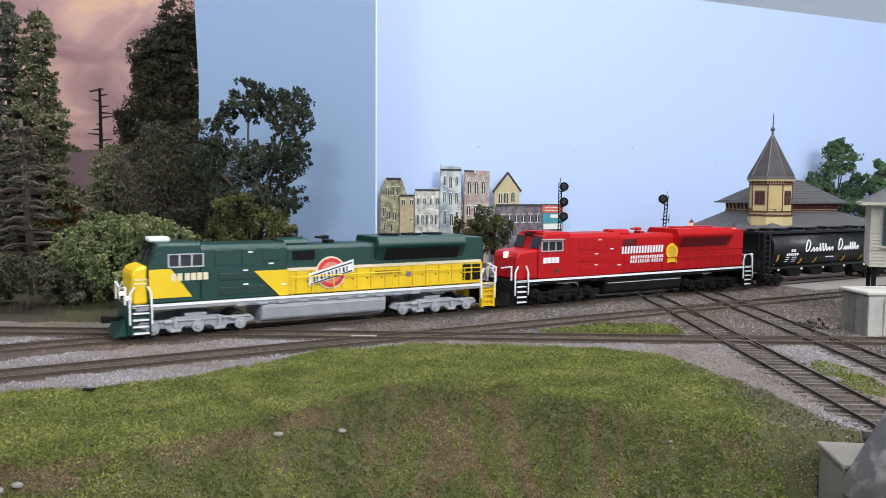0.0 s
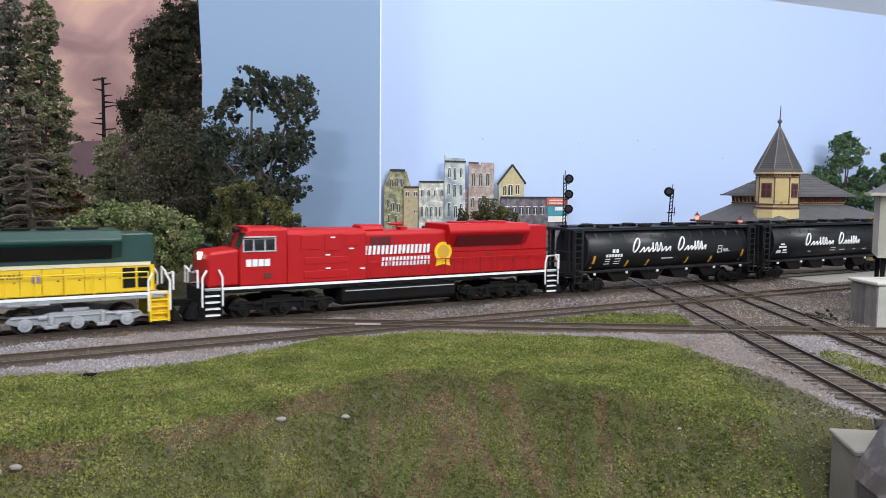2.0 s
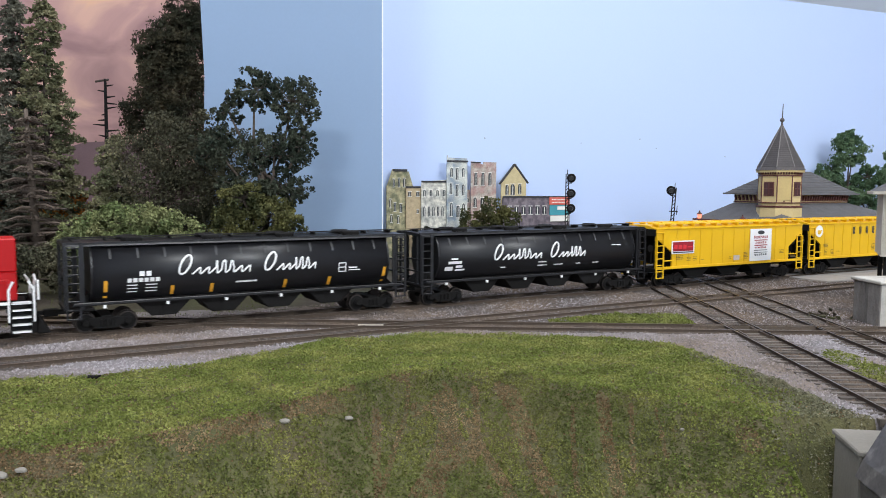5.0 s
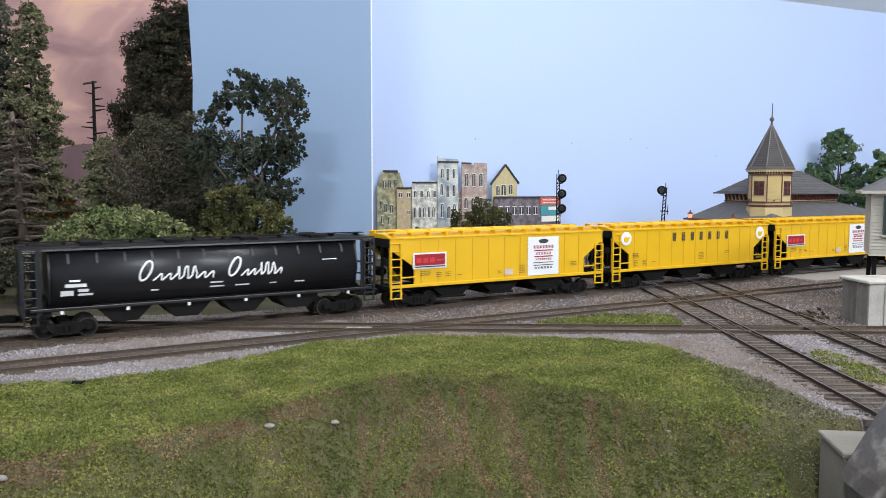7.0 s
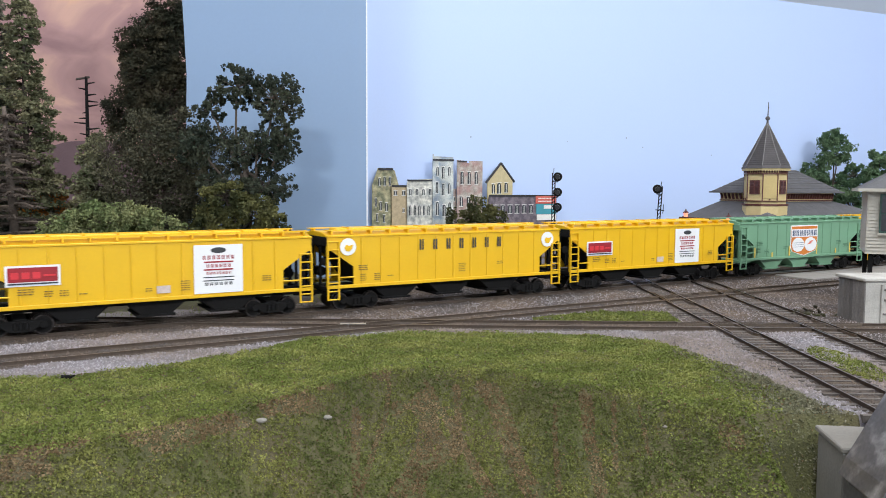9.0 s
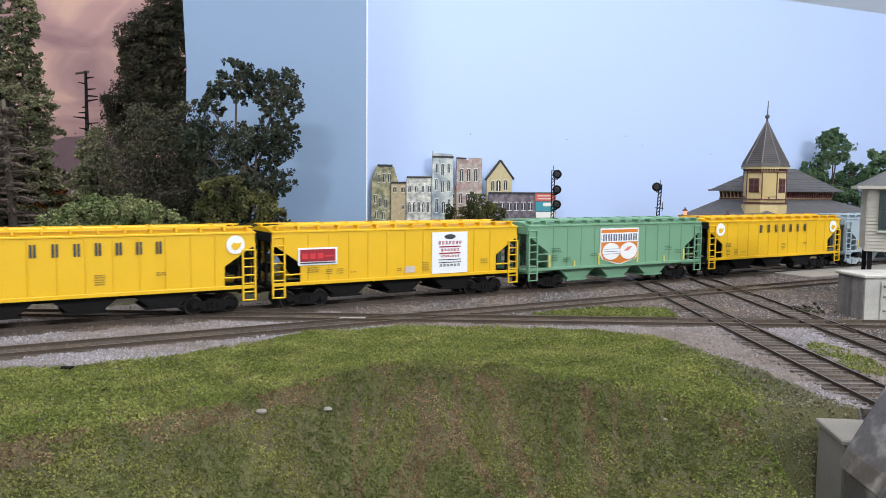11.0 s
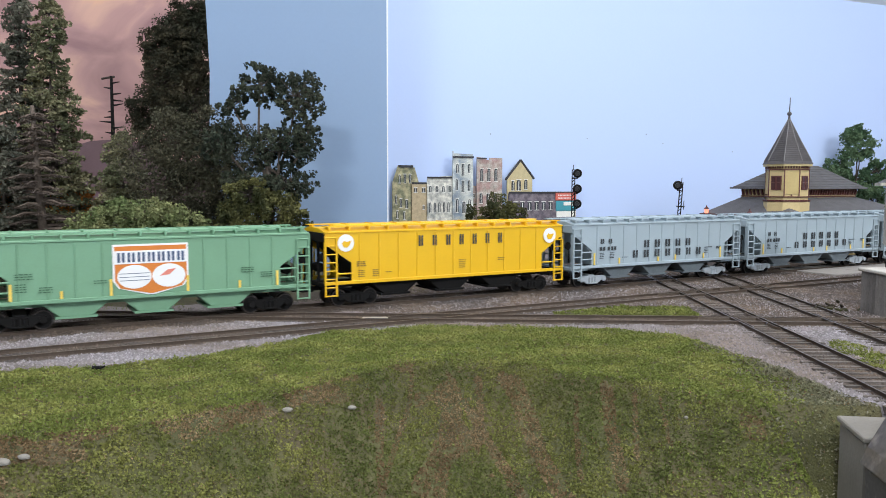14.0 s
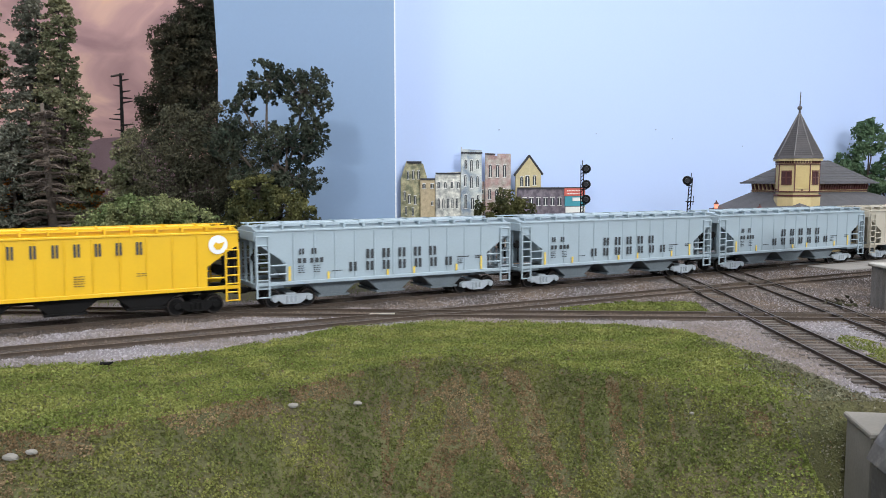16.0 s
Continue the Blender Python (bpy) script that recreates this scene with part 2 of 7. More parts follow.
def ground():
    """The modelled ground in one sheet: ballast, turf and leaf soil."""
    step = 0.004
    xs = np.arange(-0.9, 1.3001, step)
    ys = np.arange(0.16, 1.35, step)
    verts = [(x, y, ground_z(x, y)) for y in ys for x in xs]
    nx = len(xs)
    faces, slots = [], []
    for j in range(len(ys) - 1):
        for i in range(nx - 1):
            a = j * nx + i
            faces.append((a, a + 1, a + 1 + nx, a + nx))
            x, y = xs[i] + step / 2, ys[j] + step / 2
            s = 0
            if in_grass(x, y) or in_patch(x, y):
                s = 1
            elif y < 0.85 and -0.4 < x < 0.6 and (in_cinder(x, y) or in_mixed(x, y)):
                s = 3
            elif x < 0.06 and y > 0.52 + 0.25 * max(0.0, x + 0.16) + 0.01 * noise.noise((x * 40, y * 40, 0)) and y > MAIN_O.y + 0.677 * x + 0.03:
                s = 2
            slots.append(s)
    me = bpy.data.meshes.new("ground")
    me.from_pydata(verts, [], faces)
    me.polygons.foreach_set("material_index", slots)
    me.polygons.foreach_set("use_smooth", [True] * len(faces))
    for m in (M["ballast"], M["turf"], M["soil"], M["cinder"]):
        me.materials.append(m)
    tagged(new("ground", me), "modelled ground of grey ballast, green turf and brown leaf soil", "ground", kind="structure")


ground()


def track(name, origin, angle, a, b, gaps=()):
    """Two rails with worn heads on loose wooden ties."""
    root = tagged(empty(name, Matrix.Translation((origin.x, origin.y, -0.00004 * list(LINES).index(name))) @ Matrix.Rotation(angle, 4, "Z")),
                  "model railway track with rusty brown rails on dark wooden ties", "railway track", kind="structure")
    for side in (-1, 1):
        y = side * GAUGE / 2
        bm = B()
        prism(bm, [(y - 0.0007, -0.0022), (y + 0.0007, -0.0022), (y + 0.0007, -0.0019), (y + 0.0002, -0.0016), (y + 0.0002, -0.0006),
                   (y + 0.0004, -0.0004), (y + 0.0004, -0.0001), (y - 0.0004, -0.0001), (y - 0.0004, -0.0004), (y - 0.0002, -0.0006),
                   (y - 0.0002, -0.0016), (y - 0.0007, -0.0019)], "x", a, b)
        rusty = name not in ("branch_track", "siding_track")
        rail = part("rail", bm, M["rust" if rusty else "rail"], root)
        bm = B()
        box(bm, a, b, y - 0.00033, y + 0.00033, -0.0001, 0.0)
        part("rail_head", bm, M["rusthead" if rusty else "railtop"], rail, "worn shiny rail head")
    return root


TRACKS = {k: track(k, *v) for k, v in LINES.items()}


def guard_rails(key, other):
    """Short check rails inside the running rails, on both sides of a crossing."""
    (o, ang), (p, bng) = LINES[key][:2], LINES[other][:2]
    d, e = Vector((math.cos(ang), math.sin(ang))), Vector((math.cos(bng), math.sin(bng)))
    q = p - o
    s = (q.x * e.y - q.y * e.x) / (d.x * e.y - d.y * e.x)
    for side in (-1, 1):
        y = side * (GAUGE / 2 - 0.0021)
        bm = B()
        prism(bm, [(s - 0.026, y + side * 0.0009), (s - 0.021, y), (s + 0.021, y), (s + 0.026, y + side * 0.0009), (s + 0.026, y + side * 0.0003),
                   (s + 0.021, y - side * 0.0006), (s - 0.021, y - side * 0.0006), (s - 0.026, y + side * 0.0003)], "z", -0.0018, -0.0002)
        part("guard_rail", bm, M["rusthead"], TRACKS[key], "short worn guard rail")


for a in ("branch_track", "siding_track"):
    for b in ("crossing_track", "passing_track", "main_track"):
        guard_rails(a, b)
        guard_rails(b, a)




# ---- rolling stock: x runs back along the train, y to its far side, z = 0 on the rails ----
def wheelset(x, r, parent, tread):
    bm = B()
    for s in (-1, 1):
        disc(bm, 0, 0, r, s * 0.0072, s * 0.0098, 18)
        disc(bm, 0, 0, r * 1.0, s * 0.0090, s * 0.0099, 18, 1)
        disc(bm, 0, 0, r * 0.86, s * 0.0095, s * 0.0101, 18)
        disc(bm, 0, 0, r * 1.10, s * 0.0068, s * 0.0074, 18, 1)
        disc(bm, 0, 0, r * 0.35, s * 0.0098, s * 0.0112, 8)
        for k in range(3):
            a = k * math.tau / 3
            box(bm, r * 0.55 * math.cos(a) - 0.0005, r * 0.55 * math.cos(a) + 0.0005, s * 0.0098 - 0.0002, s * 0.0098 + 0.0002,
                r * 0.55 * math.sin(a) - 0.0005, r * 0.55 * math.sin(a) + 0.0005)
    rod(bm, (0, -0.007, 0), (0, 0.007, 0), 0.0012, 8)
    ob = part("wheelset", bm, [M["blackmatt"], tread], parent)
    ob.location = (x, 0, r)
    WHEELS.append((ob, x, r))
    return ob


def freight_truck(car, x, frame_mat, wheel_mat):
    bm = B()
    for s in (-1, 1):
        y0, y1 = s * 0.0112, s * 0.0132
        prism(bm, [(-0.0125, 0.0066), (-0.0105, 0.0078), (-0.004, 0.0078), (0.004, 0.0078), (0.0105, 0.0078), (0.0125, 0.0066),
                   (0.0125, 0.0045), (0.0085, 0.0045), (0.005, 0.0022), (-0.005, 0.0022), (-0.0085, 0.0045), (-0.0125, 0.0045)], "y", y0, y1)
        for k in (-0.0026, 0.0, 0.0026):
            rod(bm, (k, s * 0.0134, 0.0032), (k, s * 0.0134, 0.0070), 0.0010, 8)
        for k in (-0.0103, 0.0103):
            disc(bm, k, 0.0055, 0.0019, s * 0.0130, s * 0.0142, 10)
        box(bm, -0.0036, 0.0036, s * 0.0130, s * 0.0143, 0.0022, 0.0032)
    box(bm, -0.003, 0.003, -0.0115, 0.0115, 0.004, 0.0085)
    t = part("truck", bm, frame_mat, car, bevel=0.0002)
    t.location.x = x
    for k in (-0.0102, 0.0102):
        wheelset(k, 0.0050, t, wheel_mat)
    return t


def coupler(car, x, s):
    bm = B()
    box(bm, x - 0.006, x + 0.006, -0.0012, 0.0012, 0.0092, 0.0116)
    box(bm, x + s * 0.003, x + s * 0.0075, -0.0022, 0.0022, 0.0086, 0.0122)
    part("coupler", bm, M["blackmatt"], car, bevel=0.0003)


def ladder(car, x, y, z0, z1, width, rungs, material, name="ladder"):
    bm = B()
    r = 0.00042
    for s in (-1, 1):
        box(bm, x + s * width / 2 - 0.0005, x + s * width / 2 + 0.0005, y - 0.0004, y + 0.0004, z0, z1)
    for k in range(rungs):
        z = z0 + 0.0004 + (z1 - z0 - 0.0008) * k / (rungs - 1)
        rod(bm, (x - width / 2, y, z), (x + width / 2, y, z), r, 6)
    return part(name, bm, material, car)


def glyphs(bm, x, z, w, h, n, y, gap=0.35, stroke=0.22, slant=0.0, seed=0, thick=0.00012):
    """A row of n plain bars, as wide as w, standing for one line of lettering."""
    cell = w / n
    cw = cell * (1 - gap) * 0.90
    for k in range(n):
        x0 = x + k * cell + (cell - cw) / 2
        for a, b in ((0.0, 0.38), (0.62, 1.0)):
            prism(bm, [(x0 + a * cw, z), (x0 + b * cw, z), (x0 + b * cw + slant * h, z + h), (x0 + a * cw + slant * h, z + h)], "y", y, y - thick)


def data_lines(bm, x, z, y, n=3, w=0.006, dz=0.0012, seed=0, t=0.0005):
    rnd = random.Random(seed)
    for k in range(n):
        u = x
        while u < x + w:
            ww = rnd.uniform(0.0008, 0.002)
            box(bm, u, min(u + ww, x + w), y - 0.0001, y, z - k * dz, z - k * dz + t)
            u += ww + 0.0005


def hopper_car(name, length, paint, end_mat, bay_mat, truck_mat, label, decorate, full_ladder=False, roof_mat=None):
    """A three-bay covered hopper car with ribbed sides, roof hatches, end platforms and trucks."""
    car = empty(name, None, label, "railway car")
    L = length / 2 - 0.0046
    hw, zb, zt = 0.0178, 0.0152, 0.0448
    roof_mat = roof_mat or paint
    for s in (-1, 1):
        bm = B()
        y0, y1 = s * hw, s * (hw - 0.0012)
        prism(bm, [(-L, zt), (-L, 0.0372), (-L + 0.0022, 0.0372), (-L + 0.0175, 0.0268), (-L + 0.0175, zb), (L - 0.0175, zb), (L - 0.0175, 0.0268),
                   (L - 0.0022, 0.0372), (L, 0.0372), (L, zt)], "y", y0, y1)
        side = part("side", bm, paint, car)
        n = 12
        for k in range(1, n):
            x = -L + 0.0095 + (2 * L - 0.019) * k / n
            bm = B()
            lo = zb + 0.0012
            box(bm, x - 0.00045, x + 0.00045, y0, y0 + s * 0.0005, lo, zt - 0.0008)
            part("rib", bm, paint, side, bevel=0.0002)
        bm = B()
        box(bm, -L, L, s * (hw - 0.001), s * (hw + 0.0007), zb - 0.0012, zb + 0.0008)
        part("side_sill", bm, paint, car, bevel=0.0002)
        bm = B()
        box(bm, -L, L, s * (hw - 0.0008), s * (hw + 0.0007), zt - 0.0002, zt + 0.0010)
        part("roof_rail", bm, roof_mat, car, bevel=0.0002)
    # inside slope sheets and end posts
    bm = B()
    prism(bm, [(-L + 0.0012, 0.0445), (-L + 0.0165, 0.0265), (-L + 0.024, 0.0155), (L - 0.024, 0.0155), (L - 0.0165, 0.0265), (L - 0.0012, 0.0445)], "y",
          -hw + 0.0022, hw - 0.0022)
    part("inner_body", bm, end_mat, car)
    for s in (-1, 1):
        bm = B()
        for yy in (-0.0165, -0.006, 0.006, 0.0165):
            box(bm, s * (L - 0.0008) - 0.0008, s * (L - 0.0008) + 0.0008, yy - 0.0008, yy + 0.0008, 0.0138, 0.0446)
        box(bm, s * (L - 0.001) - 0.0012, s * (L - 0.001) + 0.0012, -hw, hw, 0.0128, 0.0150)
        box(bm, s * L - 0.0007, s * L + 0.0007, -hw, hw, 0.0395, 0.0448)
        part("end_frame", bm, end_mat, car, bevel=0.0002)
        bm = B()
        box(bm, s * (L - 0.009) - 0.008, s * (L - 0.009) + 0.008, -0.0145, 0.0145, 0.0120, 0.0136)
        part("end_platform", bm, end_mat, car)
        bm = B()
        rod(bm, (s * (L - 0.006), 0.004, 0.0225), (s * (L - 0.006), 0.012, 0.0225), 0.003, 10)
        rod(bm, (s * (L - 0.003), -0.010, 0.018), (s * (L - 0.003), -0.010, 0.030), 0.0005)
        disc(bm, s * (L - 0.002), 0.030, 0.0028, -0.0105, -0.0098, 12)
        part("brake_gear", bm, M["blackmatt"], car)
    # roof with hatches and running boards
    bm = B()
    prism(bm, [(-hw, zt + 0.0006), (-0.010, zt + 0.0026), (0, zt + 0.0030), (0.010, zt + 0.0026), (hw, zt + 0.0006), (hw, zt), (-hw, zt)], "x", -L, L)
    part("roof", bm, roof_mat, car, bevel=0.0002)
    bm = B()
    box(bm, -L + 0.012, L - 0.012, -0.0038, 0.0038, zt + 0.0025, zt + 0.0044)
    hatch = part("hatch", bm, roof_mat, car, bevel=0.0005)
    for k in range(9):
        x = -L + 0.020 + (2 * L - 0.04) * k / 8
        bm = B()
        box(bm, x - 0.0006, x + 0.0006, -0.0044, 0.0044, zt + 0.0042, zt + 0.0050)
        part("hatch_clamp", bm, roof_mat, hatch)
    for s in (-1, 1):
        bm = B()
        for k in (0, 1, 2):
            y = s * (0.0112 + k * 0.0022)
            box(bm, -L + 0.001, L - 0.001, y - 0.0007, y + 0.0007, zt + 0.0036, zt + 0.0041)
        for k in range(14):
            x = -L + 0.004 + (2 * L - 0.008) * k / 13
            box(bm, x - 0.0005, x + 0.0005, s * 0.0105, s * 0.0164, zt + 0.0014, zt + 0.0036)
        part("running_board", bm, roof_mat, car)
    # outlet bays
    w = (2 * L - 0.058) / 3
    for k in range(3):
        x = -L + 0.029 + w * (k + 0.5)
        bm = B()
        prism(bm, [(x - w * 0.5, 0.0156), (x + w * 0.5, 0.0156), (x + w * 0.20, 0.0062), (x - w * 0.20, 0.0062)], "y", -0.0135, 0.0135)
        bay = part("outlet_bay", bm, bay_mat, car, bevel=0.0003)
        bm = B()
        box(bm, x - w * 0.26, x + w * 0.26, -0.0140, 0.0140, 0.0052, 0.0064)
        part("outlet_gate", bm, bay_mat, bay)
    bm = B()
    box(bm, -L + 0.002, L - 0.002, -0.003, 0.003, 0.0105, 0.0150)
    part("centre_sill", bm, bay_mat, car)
    # ladders
    for s in (-1, 1):
        for t in (-1, 1):
            tall = full_ladder or s == t
            ladder(car, s * (L - 0.0040), t * (hw + 0.0008), 0.0072, 0.0425 if tall else 0.0360, 0.0070, 8 if tall else 7, paint)
            bm = B()
            rod(bm, (s * (L - 0.008), t * (hw + 0.0004), 0.0205), (s * (L - 0.0178), t * (hw + 0.0004), 0.0205), 0.0005)
            if full_ladder:
                rod(bm, (s * (L - 0.008), t * (hw + 0.0004), 0.0255), (s * (L - 0.0178), t * (hw + 0.0004), 0.0255), 0.0005)
            rod(bm, (s * (L - 0.0005), t * (hw - 0.0004), 0.0150), (s * (L - 0.0005), t * (hw - 0.0004), 0.0372), 0.0006)
            part("grab_iron", bm, paint, car)
    for s in (-1, 1):
        freight_truck(car, s * (L - 0.0225), truck_mat, M["wheel"])
        coupler(car, s * (L + 0.001), s)
    decorate(car, L, hw)
    return car


def deco(name, bm, material, parent, label=""):
    return part(name, bm, material, parent, label)


def deco_sign(car, L, hw):
    """Red herald on white, a white herald panel with dark lines, and small stencils."""
    y = -hw - 0.0006
    bm = B()
    box(bm, -0.0708, -0.0463, y - 0.0002, y, 0.0255, 0.0357)
    p = deco("herald_panel", bm, M["white"], car, "white panel with a red herald")
    bm = B()
    box(bm, -0.0696, -0.0475, y - 0.0004, y - 0.0002, 0.0276, 0.0347)
    deco("herald", bm, M["signred"], p, "dark red herald field")
    bm = B()
    for a in (-0.0684, -0.0636, -0.0588):
        box(bm, a, a + 0.0036, y - 0.0006, y - 0.0004, 0.0292, 0.0324)
    box(bm, -0.0540, -0.0484, y - 0.0006, y - 0.0004, 0.0302, 0.0311)
    deco("herald_block", bm, M["signbright"], p)
    bm = B()
    box(bm, -0.0696, -0.0475, y - 0.0006, y - 0.0002, 0.0264, 0.0271)
    deco("herald_line", bm, M["letter_dark"], p)
    bm = B()
    box(bm, 0.0189, 0.0456, y - 0.0002, y, 0.0163, 0.0428)
    p = deco("poster_panel", bm, M["white"], car, "white panel with red and dark bars")
    cx = 0.0322
    bm = B()
    disc(bm, cx, 0.0398, 0.0042, y - 0.0004, y - 0.0002, 18, rz=0.0016)
    glyphs(bm, cx - 0.008, 0.0206, 0.016, 0.0016, 6, y - 0.0002, seed=4)
    for z in (0.0248, 0.0230):
        box(bm, cx - 0.0085, cx + 0.0085, y - 0.0004, y - 0.0002, z, z + 0.0005)
    deco("poster_mark", bm, M["letter_dark"], p)
    bm = B()
    glyphs(bm, cx - 0.009, 0.0348, 0.018, 0.0022, 7, y - 0.0002, seed=1, stroke=0.3)
    box(bm, cx - 0.008, cx + 0.008, y - 0.0004, y - 0.0002, 0.0330, 0.0338)
    glyphs(bm, cx - 0.007, 0.0304, 0.014, 0.0018, 6, y - 0.0002, seed=2, stroke=0.3)
    box(bm, cx - 0.008, cx + 0.008, y - 0.0004, y - 0.0002, 0.0288, 0.0296)
    glyphs(bm, cx - 0.007, 0.0266, 0.014, 0.0014, 8, y - 0.0002, seed=3)
    deco("poster_line", bm, M["signred"], p)
    bm = B()
    box(bm, -0.0005, 0.0065, y - 0.0002, y, 0.0180, 0.0220)
    deco("notice_plate", bm, M["notice"], car, "pale notice plate")
    bm = B()
    data_lines(bm, -L + 0.0215, 0.0236, y, 3, 0.007, seed=5)
    data_lines(bm, -L + 0.0330, 0.0222, y, 3, 0.004, seed=6)
    data_lines(bm, -L + 0.0400, 0.0222, y, 3, 0.004, seed=7)
    data_lines(bm, -L + 0.0490, 0.0200, y, 1, 0.004, seed=8)
    data_lines(bm, -0.0060, 0.0206, y, 2, 0.003, seed=9)
    data_lines(bm, 0.0120, 0.0236, y, 5, 0.0045, seed=10)
    data_lines(bm, L - 0.0300, 0.0240, y, 3, 0.005, seed=11)
    deco("stencil", bm, M["stencil"], car)


def deco_circles(car, L, hw):
    """Two white discs with a drop shape and a spaced line of dark letter blocks."""
    y = -hw - 0.0006
    for x in (-L + 0.0135, L - 0.0115):
        bm = B()
        disc(bm, x, 0.0388, 0.0052, y - 0.0002, y, 24)
        p = deco("roundel", bm, M["white"], car, "white round emblem")
        bm = B()
        prism(bm, [(x - 0.0026, 0.0384), (x - 0.0014, 0.0362), (x + 0.0008, 0.0360), (x + 0.0024, 0.0376), (x + 0.0034, 0.0402), (x + 0.0006, 0.0394),
                   (x - 0.0012, 0.0402)], "y", y - 0.0004, y - 0.0002)
        deco("roundel_drop", bm, M["yellow"], p)
    bm = B()
    for k in range(7):
        glyphs(bm, -0.0256 + k * 0.0099, 0.0352, 0.0036, 0.0066, 1, y, gap=0.1, stroke=0.34, seed=k + 3)
    deco("letter_block", bm, M["letter_dark"], car)
    bm = B()
    data_lines(bm, -L + 0.0205, 0.0268, y, 3, 0.006, seed=15, t=0.0007)
    data_lines(bm, -L + 0.0215, 0.0216, y, 4, 0.004, seed=16)
    data_lines(bm, -L + 0.0310, 0.0216, y, 4, 0.004, seed=17)
    data_lines(bm, -L + 0.0400, 0.0200, y, 1, 0.004, seed=18)
    data_lines(bm, 0.004, 0.0250, y, 5, 0.005, seed=19)
    data_lines(bm, 0.034, 0.0250, y, 2, 0.005, seed=20)
    deco("stencil", bm, M["stencil"], car)


def deco_shield(car, L, hw):
    """A large white and orange shield with a dark word block, two discs and yellow reflectors."""
    y = -hw - 0.0006
    cx = -0.0017

    def shield(bm, d, y0, y1):
        prism(bm, [(cx - 0.0190 + d, 0.0424 - d), (cx + 0.0190 - d, 0.0424 - d), (cx + 0.0190 - d, 0.0235), (cx + 0.0165 - d, 0.0196),
                   (cx, 0.0152 + d), (cx - 0.0165 + d, 0.0196), (cx - 0.0190 + d, 0.0235)], "y", y0, y1)
    bm = B()
    box(bm, cx - 0.0185, cx + 0.0185, y + 0.0002, y + 0.0006, 0.0165, 0.0440)
    deco("shield_plate", bm, M["green"], car)
    bm = B()
    shield(bm, 0.0, y - 0.0001, y + 0.0002)
    p = deco("shield", bm, M["white"], car, "white and orange shield emblem")
    bm = B()
    shield(bm, 0.0010, y - 0.0003, y - 0.0001)
    deco("shield_field", bm, M["orange"], p, "orange shield field")
    bm = B()
    box(bm, cx - 0.0180, cx + 0.0180, y - 0.0005, y - 0.0003, 0.0322, 0.0390)
    disc(bm, cx - 0.0085, 0.0254, 0.0085, y - 0.0005, y - 0.0003, 26, rz=0.0062)
    disc(bm, cx + 0.0088, 0.0254, 0.0085, y - 0.0005, y - 0.0003, 26, rz=0.0062)
    deco("shield_disc", bm, M["white"], p)
    bm = B()
    glyphs(bm, cx - 0.0174, 0.0331, 0.0348, 0.0050, 7, y - 0.0005, gap=0.2, stroke=0.26, seed=12)
    for k in range(3):
        box(bm, cx - 0.0160, cx - 0.0010, y - 0.0006, y - 0.0005, 0.0234 + k * 0.0018, 0.0235 + k * 0.0018 + 0.0002)
    deco("letter_block", bm, M["letter_blue"], p)
    bm = B()
    prism(bm, [(cx + 0.004, 0.0252), (cx + 0.009, 0.0258), (cx + 0.0125, 0.0290), (cx + 0.008, 0.0284)], "y", y - 0.0006, y - 0.0005)
    deco("seed_shape", bm, M["salmon"], p)
    reflectors(car, (-L + 0.0185, -L + 0.041, cx - 0.0200, cx + 0.0185, L - 0.041, L - 0.0195), y, (1, 0.45, 1, 1, 0.5, 1))
    bm = B()
    data_lines(bm, -L + 0.0205, 0.0290, y, 3, 0.008, seed=25)
    data_lines(bm, -L + 0.0205, 0.0240, y, 4, 0.005, seed=26)
    data_lines(bm, -L + 0.0310, 0.0220, y, 3, 0.006, seed=27)
    data_lines(bm, cx - 0.028, 0.0240, y, 2, 0.006, seed=28)
    data_lines(bm, L - 0.040, 0.0270, y, 3, 0.007, seed=29)
    data_lines(bm, L - 0.029, 0.0240, y, 3, 0.007, seed=30)
    deco("stencil", bm, M["stencil_green"], car)


def reflectors(car, xs, y, full):
    for x, f in zip(xs, full):
        bm = B()
        box(bm, x - 0.0007, x + 0.0007, y - 0.0002, y, 0.0162, 0.0162 + 0.0085 * f)
        deco("reflector", bm, M["reflector"], car, "yellow reflector strip")


